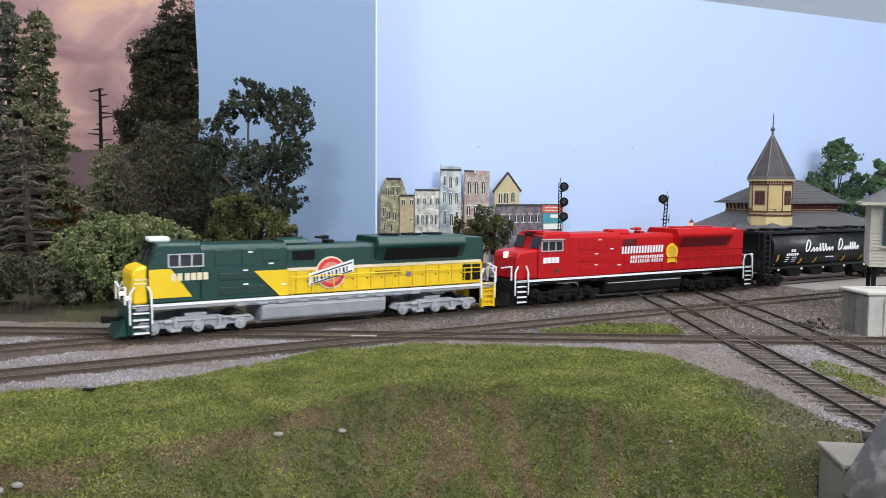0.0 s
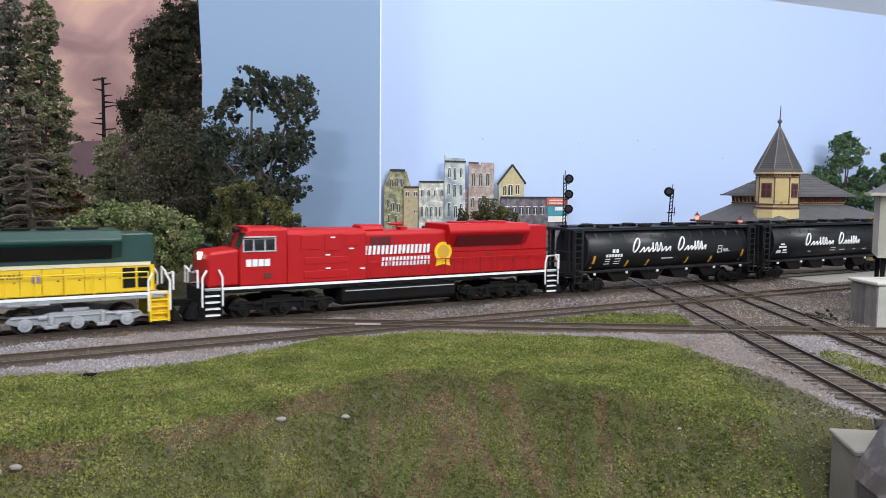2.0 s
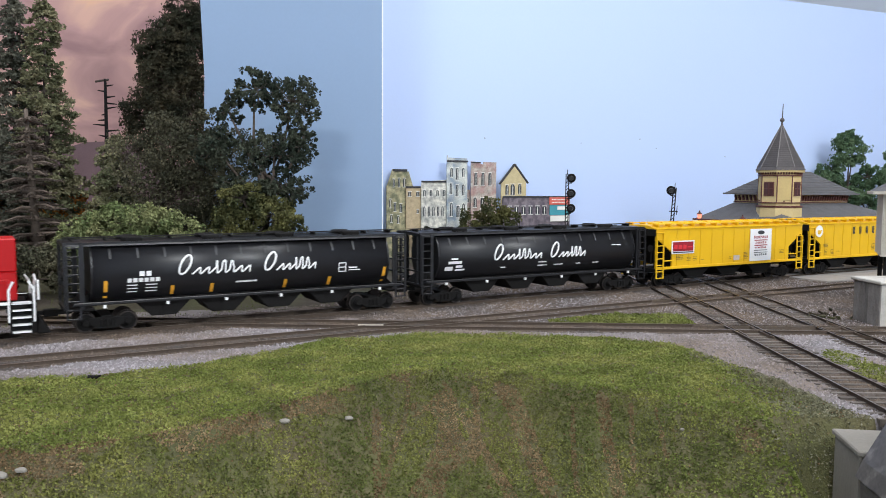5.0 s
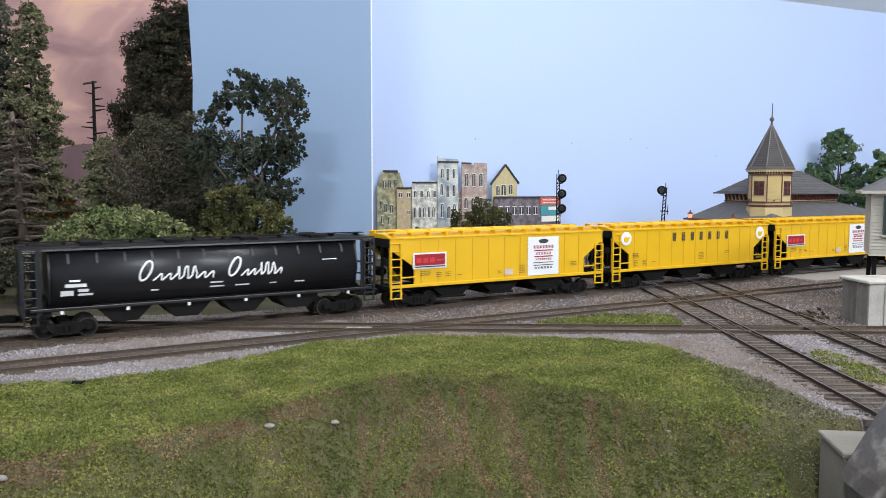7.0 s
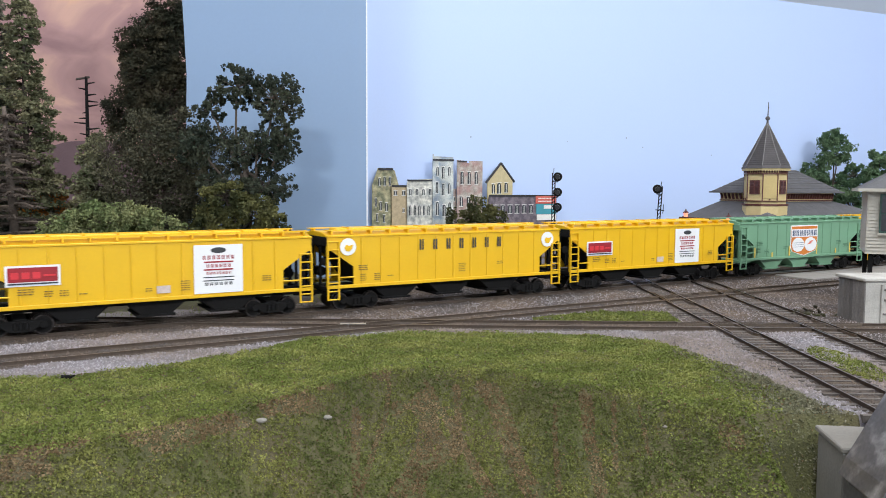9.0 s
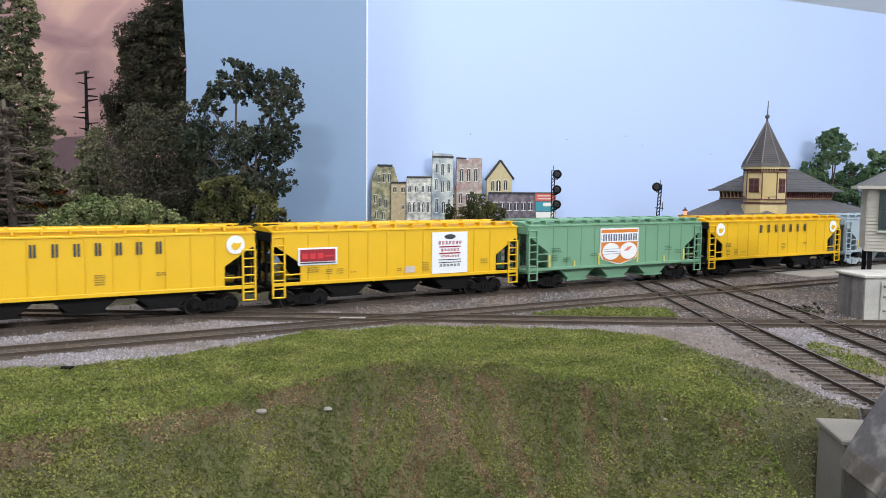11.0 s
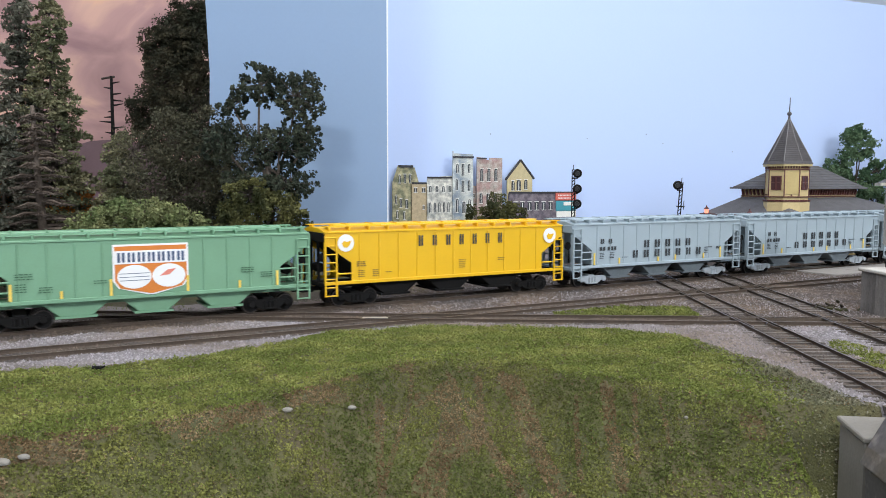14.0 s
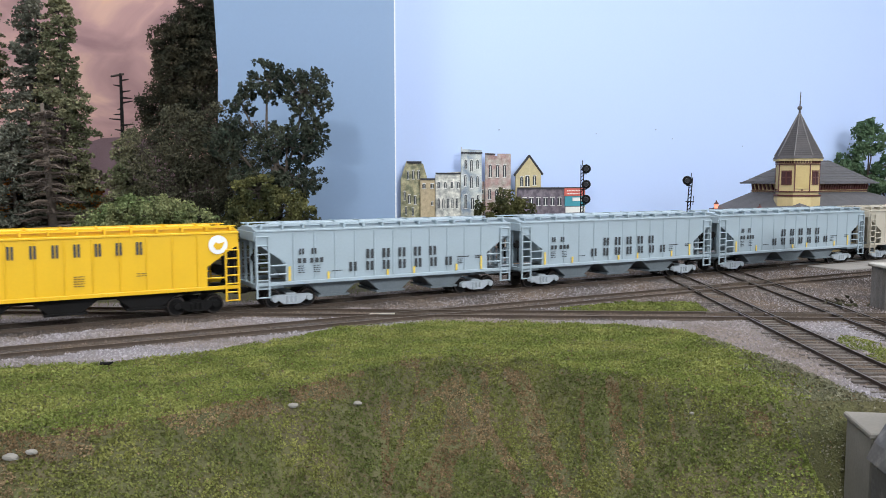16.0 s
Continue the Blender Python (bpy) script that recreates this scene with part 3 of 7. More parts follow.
def deco_grey(car, L, hw):
    """Two spaced rows of dark letter blocks, a number block and yellow reflectors."""
    y = -hw - 0.0006
    bm = B()
    for k in range(5):
        glyphs(bm, -0.0187 + k * 0.0107, 0.0270, 0.0060, 0.0056, 1, y, gap=0.1, stroke=0.27, seed=k + 40)
    for k in range(7):
        glyphs(bm, -0.0297 + k * 0.0109, 0.0199, 0.0058, 0.0054, 1, y, gap=0.1, stroke=0.27, seed=k + 50)
    deco("letter_block", bm, M["letter_dark"], car)
    bm = B()
    for k in range(2):
        glyphs(bm, -L + 0.0250 + k * 0.0075, 0.0312, 0.0036, 0.0034, 1, y, gap=0.1, stroke=0.3, seed=k + 60)
    for k in range(5):
        box(bm, -L + 0.0245 + k * 0.0030 + (0.0014 if k > 1 else 0), -L + 0.0265 + k * 0.0030 + (0.0014 if k > 1 else 0), y - 0.0001, y, 0.0262, 0.0290)
    data_lines(bm, -L + 0.0245, 0.0242, y, 4, 0.004, seed=62)
    data_lines(bm, -L + 0.0340, 0.0242, y, 4, 0.004, seed=63)
    data_lines(bm, -0.040, 0.0205, y, 1, 0.006, seed=64)
    box(bm, 0.0450, 0.0540, y - 0.0001, y, 0.0246, 0.0252)
    data_lines(bm, 0.0450, 0.0230, y, 3, 0.004, seed=65)
    data_lines(bm, L - 0.0270, 0.0246, y, 2, 0.005, seed=66, t=0.0008)
    deco("stencil", bm, M["letter_dark"], car)
    reflectors(car, (-L + 0.0195, -L + 0.043, -0.004, 0.014, L - 0.041, L - 0.0225), y, (1, 0.5, 0.4, 0.5, 0.5, 1))


def cylinder_car(name, length, label, stripes):
    """A black covered hopper with a rounded barrel body, a long roof board, open end frames and four outlet bays."""
    car = empty(name, None, label, "railway car")
    L = length / 2 - 0.0050
    hw = 0.0182
    top, bot = 0.0458, 0.0155
    pts = []
    for k in range(15):
        a = math.radians(62) - math.radians(140) * k / 14
        pts.append((-hw * (0.30 + 0.70 * math.cos(a) if a > 0 else 0.12 + 0.88 * math.cos(a)), 0.0310 + (0.0165 if a > 0 else 0.0172) * math.sin(a)))
    pts = [(p[0], p[1]) for p in pts]
    section = pts + [(-p[0], p[1]) for p in reversed(pts)]
    bm = B()
    inner = 0.013
    lo = [bm.verts.new((-L + inner, y, z)) for y, z in section]
    hi = [bm.verts.new((L - inner, y, z)) for y, z in section]
    n = len(section)
    for i in range(n):
        bm.faces.new((lo[i], hi[i], hi[(i + 1) % n], lo[(i + 1) % n]))
    bm.faces.new(lo)
    bm.faces.new(hi[::-1])
    barrel = part("barrel", bm, M["black"], car, "glossy black rounded barrel", smooth=False)
    for p in barrel.data.polygons:
        p.use_smooth = len(p.vertices) == 4
    for x in (-L + inner, L - inner):
        bm = B()
        prism(bm, [(y * 1.015, 0.031 + (z - 0.031) * 1.015) for y, z in section], "x", x - 0.0005, x + 0.0005)
        part("end_ring", bm, M["black"], car)
    for s in (-1, 1):
        bm = B()
        box(bm, -L + 0.004, L - 0.004, s * 0.0168, s * 0.0184, 0.0150, 0.0166)
        part("side_sill", bm, M["black"], car, bevel=0.0003)
        bm = B()
        for k in range(6):
            x = -0.0783 + 0.0312 * k
            box(bm, x - 0.0007, x + 0.0007, s * 0.0180, s * 0.0192, 0.0134, 0.0150)
        part("sill_bracket", bm, M["white"], car, "small pale sill brackets")
        bm = B()
        box(bm, -L, L, s * 0.0148, s * 0.0158, 0.0462, 0.0472)
        part("roof_edge", bm, M["black"], car)
    bm = B()
    prism(bm, [(-0.0160, 0.0452), (-0.0155, 0.0466), (0, 0.0474), (0.0155, 0.0466), (0.0160, 0.0452)], "x", -L, L)
    part("roof", bm, M["black"], car)
    bm = B()
    for k in (-1, 0, 1):
        box(bm, -L + 0.001, L - 0.001, k * 0.0022 - 0.0008, k * 0.0022 + 0.0008, 0.0486, 0.0490)
    for k in range(12):
        x = -L + 0.005 + (2 * L - 0.01) * k / 11
        box(bm, x - 0.0005, x + 0.0005, -0.0035, 0.0035, 0.0470, 0.0487)
    part("running_board", bm, M["blackmatt"], car)
    for k in range(4):
        x = -L + 0.034 + (2 * L - 0.068) * k / 3
        for s in (-1, 1):
            bm = B()
            disc_z = [(x + 0.0055 * math.cos(a * math.tau / 14), s * 0.0085 + 0.0042 * math.sin(a * math.tau / 14)) for a in range(14)]
            prism(bm, disc_z, "z", 0.0466, 0.0492)
            part("hatch", bm, M["blackmatt"], car, bevel=0.0004)
    for s in (-1, 1):
        bm = B()
        for yy in (-0.0165, -0.0115, 0.0115, 0.0165):
            box(bm, s * (L - 0.0006) - 0.0006, s * (L - 0.0006) + 0.0006, yy - 0.0006, yy + 0.0006, 0.0132, 0.0462)
        for zz in (0.0142, 0.0225, 0.0300):
            box(bm, s * (L - 0.0006) - 0.0005, s * (L - 0.0006) + 0.0005, -0.0165, 0.0165, zz - 0.0005, zz + 0.0005)
        for yy in (-0.0165, 0.0165):
            box(bm, s * (L - 0.0085) - 0.0010, s * (L - 0.0085) + 0.0010, yy - 0.0006, yy + 0.0006, 0.0132, 0.0462)
        part("end_frame", bm, M["black"], car)
        bm = B()
        box(bm, s * (L - 0.007) - 0.007, s * (L - 0.007) + 0.007, -0.0165, 0.0165, 0.0122, 0.0136)
        prism(bm, [(s * (L - 0.013), 0.0215), (s * (L - 0.004), 0.0136), (s * (L - 0.016), 0.0136)], "y", -0.010, 0.010)
        part("end_platform", bm, M["blackmatt"], car)
        for t in (-1, 1):
            ladder(car, s * (L - 0.0044), t * 0.0174, 0.0080, 0.0450, 0.0062, 9, M["black"])
        freight_truck(car, s * (L - 0.0205), M["blackmatt"], M["wheel"])
        coupler(car, s * (L + 0.0012), s)
    w = (2 * L - 0.066) / 4
    for k in range(4):
        x = -L + 0.033 + w * (k + 0.5)
        bm = B()
        prism(bm, [(x - w * 0.5, 0.0165), (x + w * 0.5, 0.0165), (x + w * 0.20, 0.0068), (x - w * 0.20, 0.0068)], "y", -0.0130, 0.0130)
        part("outlet_bay", bm, M["blackmatt"], car, bevel=0.0003)
    # script-like lettering in two word shapes, following the barrel's side
    def on_side(x, z):
        a = math.asin(max(-1, min(1, (z - 0.031) / (0.0165 if z > 0.031 else 0.0172))))
        c = math.cos(a)
        return (x, -hw * ((0.30 + 0.70 * c) if a > 0 else (0.12 + 0.88 * c)) - 0.0002, z)
    zc = 0.0330 if stripes else 0.0322
    bm = B()

    def stroke_path(ps, r):
        for p, q in zip(ps, ps[1:]):
            rod(bm, on_side(*p), on_side(*q), r, 5)
    for x0, x1, n, tall in ((-0.0409, -0.0012, 7, (3, 4)), (0.0062, 0.0374, 6, (3, 4))):
        ring = [(x0 + 0.0034 + 0.0026 * math.cos(a) + 0.0022 * math.sin(a), zc + 0.0009 + 0.0050 * math.sin(a)) for a in [math.radians(20 * k) for k in range(19)]]
        stroke_path(ring, 0.00062)
        step = (x1 - x0 - 0.0078) / n
        wave = []
        for k in range(n * 12 + 1):
            a = k * math.tau / 12
            lift = 0.0034 if (k + 6) // 12 in tall and math.cos(a) < -0.4 else 0.0
            wave.append((x0 + 0.0078 + step * k / 12 - 0.0011 * math.cos(a), zc - 0.0026 - 0.0017 * math.cos(a) + lift))
        stroke_path(wave, 0.00050)
    part("script_shape", bm, M["white"], car, "white flowing script-like word shapes")
    for k in range(12):
        x = -L + 0.022 + (2 * L - 0.044) * k / 11
        bm = B()
        v = [bm.verts.new(Vector(on_side(x + dx, z)) + Vector((0, -0.0002, 0))) for z in (0.0385, 0.0410, 0.0435) for dx in (-0.0006, 0.0006)]
        bm.faces.new((v[0], v[1], v[3], v[2]))
        bm.faces.new((v[2], v[3], v[5], v[4]))
        part("roof_strap", bm, M["strap"], barrel)
    bm = B()
    mx = -L + 0.030
    def flat(x0, x1, z0, z1):
        a, b = on_side(x0, z0), on_side(x1, z1)
        v = [bm.verts.new(q) for q in (on_side(x0, z0), on_side(x1, z0), on_side(x1, z1), on_side(x0, z1))]
        bm.faces.new(v)
    if stripes:
        for k in range(2):
            flat(mx + 0.006 + k * 0.0034, mx + 0.0085 + k * 0.0034, 0.0290, 0.0316)
        for k in range(6):
            flat(mx + k * 0.0028, mx + 0.0022 + k * 0.0028, 0.0258, 0.0280)
        for k in range(3):
            flat(mx, mx + 0.005, 0.0240 - k * 0.0018, 0.0246 - k * 0.0018)
            flat(mx + 0.009, mx + 0.015, 0.0240 - k * 0.0018, 0.0246 - k * 0.0018)
        for zz in (0.0255, 0.0281, 0.0306):
            flat(L - 0.046, L - 0.041, zz, zz + 0.0006)
        for xx in (L - 0.046, L - 0.0416):
            flat(xx, xx + 0.0006, 0.0255, 0.0312)
        flat(L - 0.0395, L - 0.034, 0.0276, 0.0284)
        flat(L - 0.0395, L - 0.032, 0.0262, 0.0268)
        flat(-0.010, 0.002, 0.0226, 0.0236)
    else:
        flat(mx - 0.008, mx - 0.003, 0.0294, 0.0304)
        flat(mx - 0.010, mx, 0.0266, 0.0284)
        flat(mx - 0.012, mx - 0.006, 0.0222, 0.0250)
        flat(mx - 0.004, mx + 0.001, 0.0240, 0.0256)
        flat(mx - 0.004, mx + 0.003, 0.0220, 0.0232)
        for k, (xx, ww) in enumerate(((-0.004, 0.008), (0.010, 0.008), (0.045, 0.006), (0.030, 0.004), (-0.035, 0.004))):
            flat(xx, xx + ww, 0.0222, 0.0230)
        flat(-0.004, 0.003, 0.0246, 0.0254)
        flat(L - 0.035, L - 0.026, 0.0345, 0.0350)
    part("stencil", bm, M["white"], car)
    if stripes:
        for x in (-L + 0.0185, -L + 0.052, -0.024, 0.018, L - 0.052, L - 0.0165):
            tall = 0.0095 if abs(abs(x) - L) < 0.02 else 0.0052
            bm = B()
            v = [bm.verts.new(on_side(x + dx, 0.0178 + dz)) for dz in (0, tall * 0.5, tall) for dx in (0, 0.0020)]
            bm.faces.new((v[0], v[1], v[3], v[2]))
            bm.faces.new((v[2], v[3], v[5], v[4]))
            part("reflector", bm, M["reflector_orange"], car, "orange-yellow reflector strip")
    return car


def loco_truck(loco, x, frame_mat, wheel_mat):
    bm = B()
    for s in (-1, 1):
        y0, y1 = s * 0.0112, s * 0.0142
        prism(bm, [(-0.0325, 0.0070), (-0.0300, 0.0098), (-0.0160, 0.0098), (-0.0120, 0.0110), (0.0120, 0.0110), (0.0160, 0.0098), (0.0300, 0.0098), (0.0325, 0.0070),
                   (0.0280, 0.0052), (0.0170, 0.0052), (0.0150, 0.0030), (0.0095, 0.0030), (0.0075, 0.0055), (-0.0075, 0.0055), (-0.0095, 0.0030), (-0.0150, 0.0030),
                   (-0.0170, 0.0052), (-0.0280, 0.0052)], "y", y0, y1)
        for k in (-0.0238, 0.0, 0.0238):
            disc(bm, k, 0.0056, 0.0034, s * 0.0138, s * 0.0158, 12)
            disc(bm, k, 0.0056, 0.0016, s * 0.0156, s * 0.0168, 8)
        for k in (-0.0120, 0.0120):
            box(bm, k - 0.0030, k + 0.0030, s * 0.0140, s * 0.0162, 0.0030, 0.0048)
            rod(bm, (k, s * 0.0152, 0.0048), (k, s * 0.0152, 0.0105), 0.0013, 8)
            rod(bm, (k * 1.5, s * 0.0150, 0.0088), (k * 1.5 + 0.004, s * 0.0150, 0.0088), 0.0014, 8)
        rod(bm, (-0.030, s * 0.0152, 0.0092), (0.030, s * 0.0152, 0.0092), 0.0006)
    box(bm, -0.006, 0.006, -0.0112, 0.0112, 0.004, 0.0125)
    t = part("truck", bm, frame_mat, loco, bevel=0.0003)
    t.location.x = x
    for k in (-0.0238, 0.0, 0.0238):
        wheelset(k, 0.0056, t, wheel_mat)


def locomotive(name, length, label, hood, lower, deck, truck_mat, tank_mat, rails, step_front, step_rear, white_visor=False, nose=None, herald="round"):
    """A six-axle road diesel: nose, cab, stepped long hood, flared radiators, walkways, tank and trucks."""
    car = empty(name, None, label, "locomotive")
    L = length / 2 - 0.0055
    cut = 0.0100 if nose else 0.0
    sill = 0.0192
    # frame and deck
    bm = B()
    box(bm, -L + cut + 0.006, L - 0.006, -0.0165, 0.0165, 0.0158, sill - 0.0012)
    part("frame", bm, deck, car, bevel=0.0004)
    for s in (-1, 1):
        bm = B()
        box(bm, -L + cut + 0.004, L - 0.004, s * 0.0162, s * 0.0172, sill - 0.0014, sill)
        part("sill_stripe", bm, M["white"], car, "white stripe along the walkway edge")
        bm = B()
        for k in range(10):
            x = -0.055 + k * 0.0125
            box(bm, x, x + 0.006, s * 0.0150, s * 0.0168, 0.0150, 0.0165)
        box(bm, -0.055, 0.0635, s * 0.0152, s * 0.0160, 0.0151, 0.0164)
        part("air_pipe", bm, deck, car, bevel=0.0004)
    # hood
    h0 = -0.056
    bm = B()
    box(bm, h0, L - 0.010, -0.0122, 0.0122, sill, 0.0336)
    part("hood_lower", bm, lower, car, bevel=0.0005)
    bm = B()
    prism(bm, [(-0.0122, 0.0336), (-0.0122, 0.0462), (-0.0104, 0.0484), (0.0104, 0.0484), (0.0122, 0.0462), (0.0122, 0.0336)], "x", h0, L - 0.010)
    upper = part("hood_upper", bm, hood, car, bevel=0.0004)
    # equipment box behind the cab
    bm = B()
    prism(bm, [(-0.0150, sill), (-0.0150, 0.0478), (-0.0125, 0.0502), (0.0125, 0.0502), (0.0150, 0.0478), (0.0150, sill)], "x", -0.074, -0.024)
    eq = part("equipment_box", bm, hood, car, bevel=0.0005)
    for (x0, x1, z0, z1) in ((-0.066, -0.054, 0.0385, 0.0470), (-0.051, -0.042, 0.0375, 0.0470), (-0.039, -0.029, 0.0400, 0.0470), (-0.064, -0.036, 0.0300, 0.0340),
                             (-0.064, -0.036, 0.0215, 0.0260)):
        bm = B()
        box(bm, x0, x1, -0.0154, -0.0148, z0, z1)
        part("door_panel", bm, hood if z0 > 0.036 else M["panel_dark"] if hood is M["dkgreen"] else hood, eq, bevel=0.0002)
    bm = B()
    for x, z in ((-0.046, 0.0455), (-0.049, 0.0352), (-0.049, 0.0272), (-0.034, 0.0385), (-0.0265, 0.0262)):
        box(bm, x - 0.0014, x + 0.0014, -0.0158, -0.0150, z - 0.0004, z + 0.0004)
    part("light_box", bm, M["white"], eq, "small white step lights")
    # grilles, doors
    for (x0, x1, z0, z1) in ((-0.020, -0.006, 0.0395, 0.0450),):
        bm = B()
        box(bm, x0, x1, -0.0127, -0.0121, z0, z1)
        for k in range(9):
            xx = x0 + (x1 - x0) * (k + 0.5) / 9
            box(bm, xx - 0.0003, xx + 0.0003, -0.0130, -0.0126, z0, z1)
        part("grille", bm, M["blackmatt"] if hood is M["dkgreen"] else M["redgrille"], upper)
    bm = B()
    for k in range(13):
        x = -0.018 + k * 0.0098
        box(bm, x, x + 0.0002, -0.01235, -0.0122, sill + 0.001, 0.0330)
        box(bm, x + 0.0070, x + 0.0078, -0.0126, -0.0122, 0.0262, 0.0270)
    part("hood_door", bm, M["panel_line"], car)
    # radiator section with flared sides
    bm = B()
    prism(bm, [(-0.0122, 0.0370), (-0.0178, 0.0462), (-0.0178, 0.0478), (-0.0150, 0.0520), (0.0150, 0.0520), (0.0178, 0.0478), (0.0178, 0.0462), (0.0122, 0.0370)], "x",
          0.034, 0.098)
    rad = part("radiator", bm, hood, car, bevel=0.0004)
    bm = B()
    prism(bm, [(-0.0130, 0.0374), (-0.0176, 0.0448), (-0.0182, 0.0448), (-0.0136, 0.0374)], "x", 0.040, 0.093)
    part("radiator_grille", bm, M["blackmatt"] if hood is M["dkgreen"] else M["redgrille"], rad, "dark radiator grille")
    for x in (0.050, 0.066, 0.082):
        bm = B()
        prism(bm, [(x + 0.0068 * math.cos(a * math.tau / 16), 0.0068 * math.sin(a * math.tau / 16)) for a in range(16)], "z", 0.0518, 0.0530)
        part("fan", bm, M["blackmatt"] if hood is M["dkgreen"] else hood, rad)
    bm = B()
    box(bm, 0.094, L - 0.010, -0.0126, 0.0126, 0.0336, 0.0500)
    part("rear_hood", bm, hood, car, bevel=0.0006)
    if lower is not hood:
        for x in (0.0985, 0.106):
            bm = B()
            for z0 in (0.0215, 0.0272):
                box(bm, x, x + 0.0062, -0.0127, -0.0121, z0, z0 + 0.0048)
            part("rear_grille", bm, M["blackmatt"], car)
    # dynamic brake blister, exhaust, horn
    bm = B()
    prism(bm, [(-0.0085, 0.0484), (-0.0060, 0.0520), (0.0060, 0.0520), (0.0085, 0.0484)], "x", -0.024, -0.008)
    part("brake_blister", bm, hood, car, bevel=0.0010)
    bm = B()
    box(bm, 0.006, 0.0105, -0.003, 0.003, 0.0484, 0.0502)
    rod(bm, (0.0035, -0.002, 0.0484), (0.0035, -0.002, 0.0512), 0.0007)
    for k in range(3):
        rod(bm, (-0.001, -0.0035 + 0.0018 * k, 0.0520), (0.0065, -0.0035 + 0.0018 * k, 0.0520), 0.0006, 6, 0.0012)
    part("horn", bm, M["blackmatt"] if hood is M["dkgreen"] else hood, car)
    # cab and nose
    bm = B()
    prism(bm, [(-0.102, sill), (-0.102, 0.0392), (-0.0975, 0.0498), (-0.0955, 0.0510), (-0.074, 0.0510), (-0.074, sill)], "y", -0.0158, 0.0158)
    cab = part("cab", bm, hood, car, bevel=0.0008)
    bm = B()
    prism(bm, [(-0.0158, 0.0485), (-0.0125, 0.0518), (0.0125, 0.0518), (0.0158, 0.0485)], "x", -0.0968, -0.0735)
    part("cab_roof", bm, hood, cab, bevel=0.0004)
    dx = 0.0038 if nose else -0.0048
    for s in (-1, 1):
        for x0, x1 in ((-0.0945, -0.0895), (-0.0888, -0.0830), (-0.0823, -0.0770)):
            bm = B()
            box(bm, x0 + dx, x1 + dx, s * 0.0154, s * 0.0160, 0.0392, 0.0452)
            part("window_pane", bm, M["glass_dark"], cab, "dark cab window")
        bm = B()
        box(bm, -0.0952 + dx, -0.0762 + dx, s * 0.0157, s * 0.0164, 0.0384, 0.0391)
        box(bm, -0.0952 + dx, -0.0762 + dx, s * 0.0157, s * 0.0163, 0.0453, 0.0459)
        for x in (-0.0950, -0.0892, -0.0827, -0.0766):
            box(bm, x + dx - 0.0004, x + dx + 0.0004, s * 0.0157, s * 0.0163, 0.0388, 0.0456)
        if not white_visor:
            box(bm, -0.0950 + dx, -0.0770 + dx, s * 0.0157, s * 0.0190, 0.0466, 0.0472)
        part("window_frame", bm, M["trim_pale"], cab, "pale window frame")
    bm = B()
    for yy in (-0.0095, 0.0095):
        prism(bm, [(-0.1022, 0.0408), (-0.0987, 0.0490), (-0.0981, 0.0490), (-0.1016, 0.0408)], "y", yy - 0.0052, yy + 0.0052)
    part("windscreen", bm, M["glass_dark"], cab, "dark windscreen")
    bm = B()
    prism(bm, [(-0.120 + cut, sill), (-0.120 + cut, 0.0350), (-0.1185 + cut, 0.0385), (-0.1015, 0.0402), (-0.1015, sill)], "y", -0.0148, 0.0148)
    part("nose", bm, nose or hood, car, bevel=0.0014)
    if nose:
        bm = B()
        for s in (-1, 1):
            prism(bm, [(-0.1015, 0.0378), (-0.090, 0.0378), (-0.079, 0.0222), (-0.1015, 0.0222)], "y", s * 0.0158, s * 0.0162)
        part("cab_flash", bm, nose, car, "yellow slanted cab flash")
        bm = B()
        for z in (0.0322, 0.0300):
            box(bm, -0.1190 + cut, -0.1015, -0.0151, -0.0147, z, z + 0.0008)
        part("nose_stripe", bm, M["cream"], car)
    bm = B()
    if white_visor:
        box(bm, -0.0990, -0.0880, -0.0060, 0.0060, 0.0518, 0.0546)
        part("roof_box", bm, M["white"], cab, "white roof air unit", bevel=0.0008)
    else:
        box(bm, -0.0980, -0.0900, -0.0060, 0.0060, 0.0518, 0.0526)
        part("roof_box", bm, hood, cab, bevel=0.0004)
    # headlights
    bm = B()
    for yy in (-0.0014, 0.0014):
        rod(bm, (-0.1012, yy, 0.0500), (-0.0975, yy, 0.0500), 0.0012, 10)
    rod(bm, (-0.1012, 0.0, 0.0500), (-0.0975, 0.0, 0.0500), 0.0004, 10)
    part("number_board", bm, M["blackmatt"], car)
    bm = B()
    for yy, zz in (((-0.0112, 0.0226), (0.0112, 0.0226)) if nose else ((-0.0016, 0.0372), (-0.0016, 0.0350))):
        rod(bm, (-0.1122 if nose else -0.1218, yy, zz), (-0.119 + cut, yy, zz), 0.0011, 12)
    part("headlight", bm, M["lamp_glow"], car, "lit white headlight")
    # pilots, steps, couplers
    for s in (-1, 1):
        E = L if s > 0 else L - cut
        m = step_front if s < 0 else step_rear
        bm = B()
        box(bm, s * (E - 0.0030) - 0.0012, s * (E - 0.0030) + 0.0012, -0.0150, 0.0150, 0.0030, sill)
        prism(bm, [(s * (E - 0.001), 0.0110), (s * (E + 0.0045), 0.0022), (s * (E - 0.002), 0.0022)], "y", -0.0140, 0.0140)
        part("pilot", bm, M["blackmatt"] if m is not M["dkgreen"] else M["dkgreen"], car, bevel=0.0004)
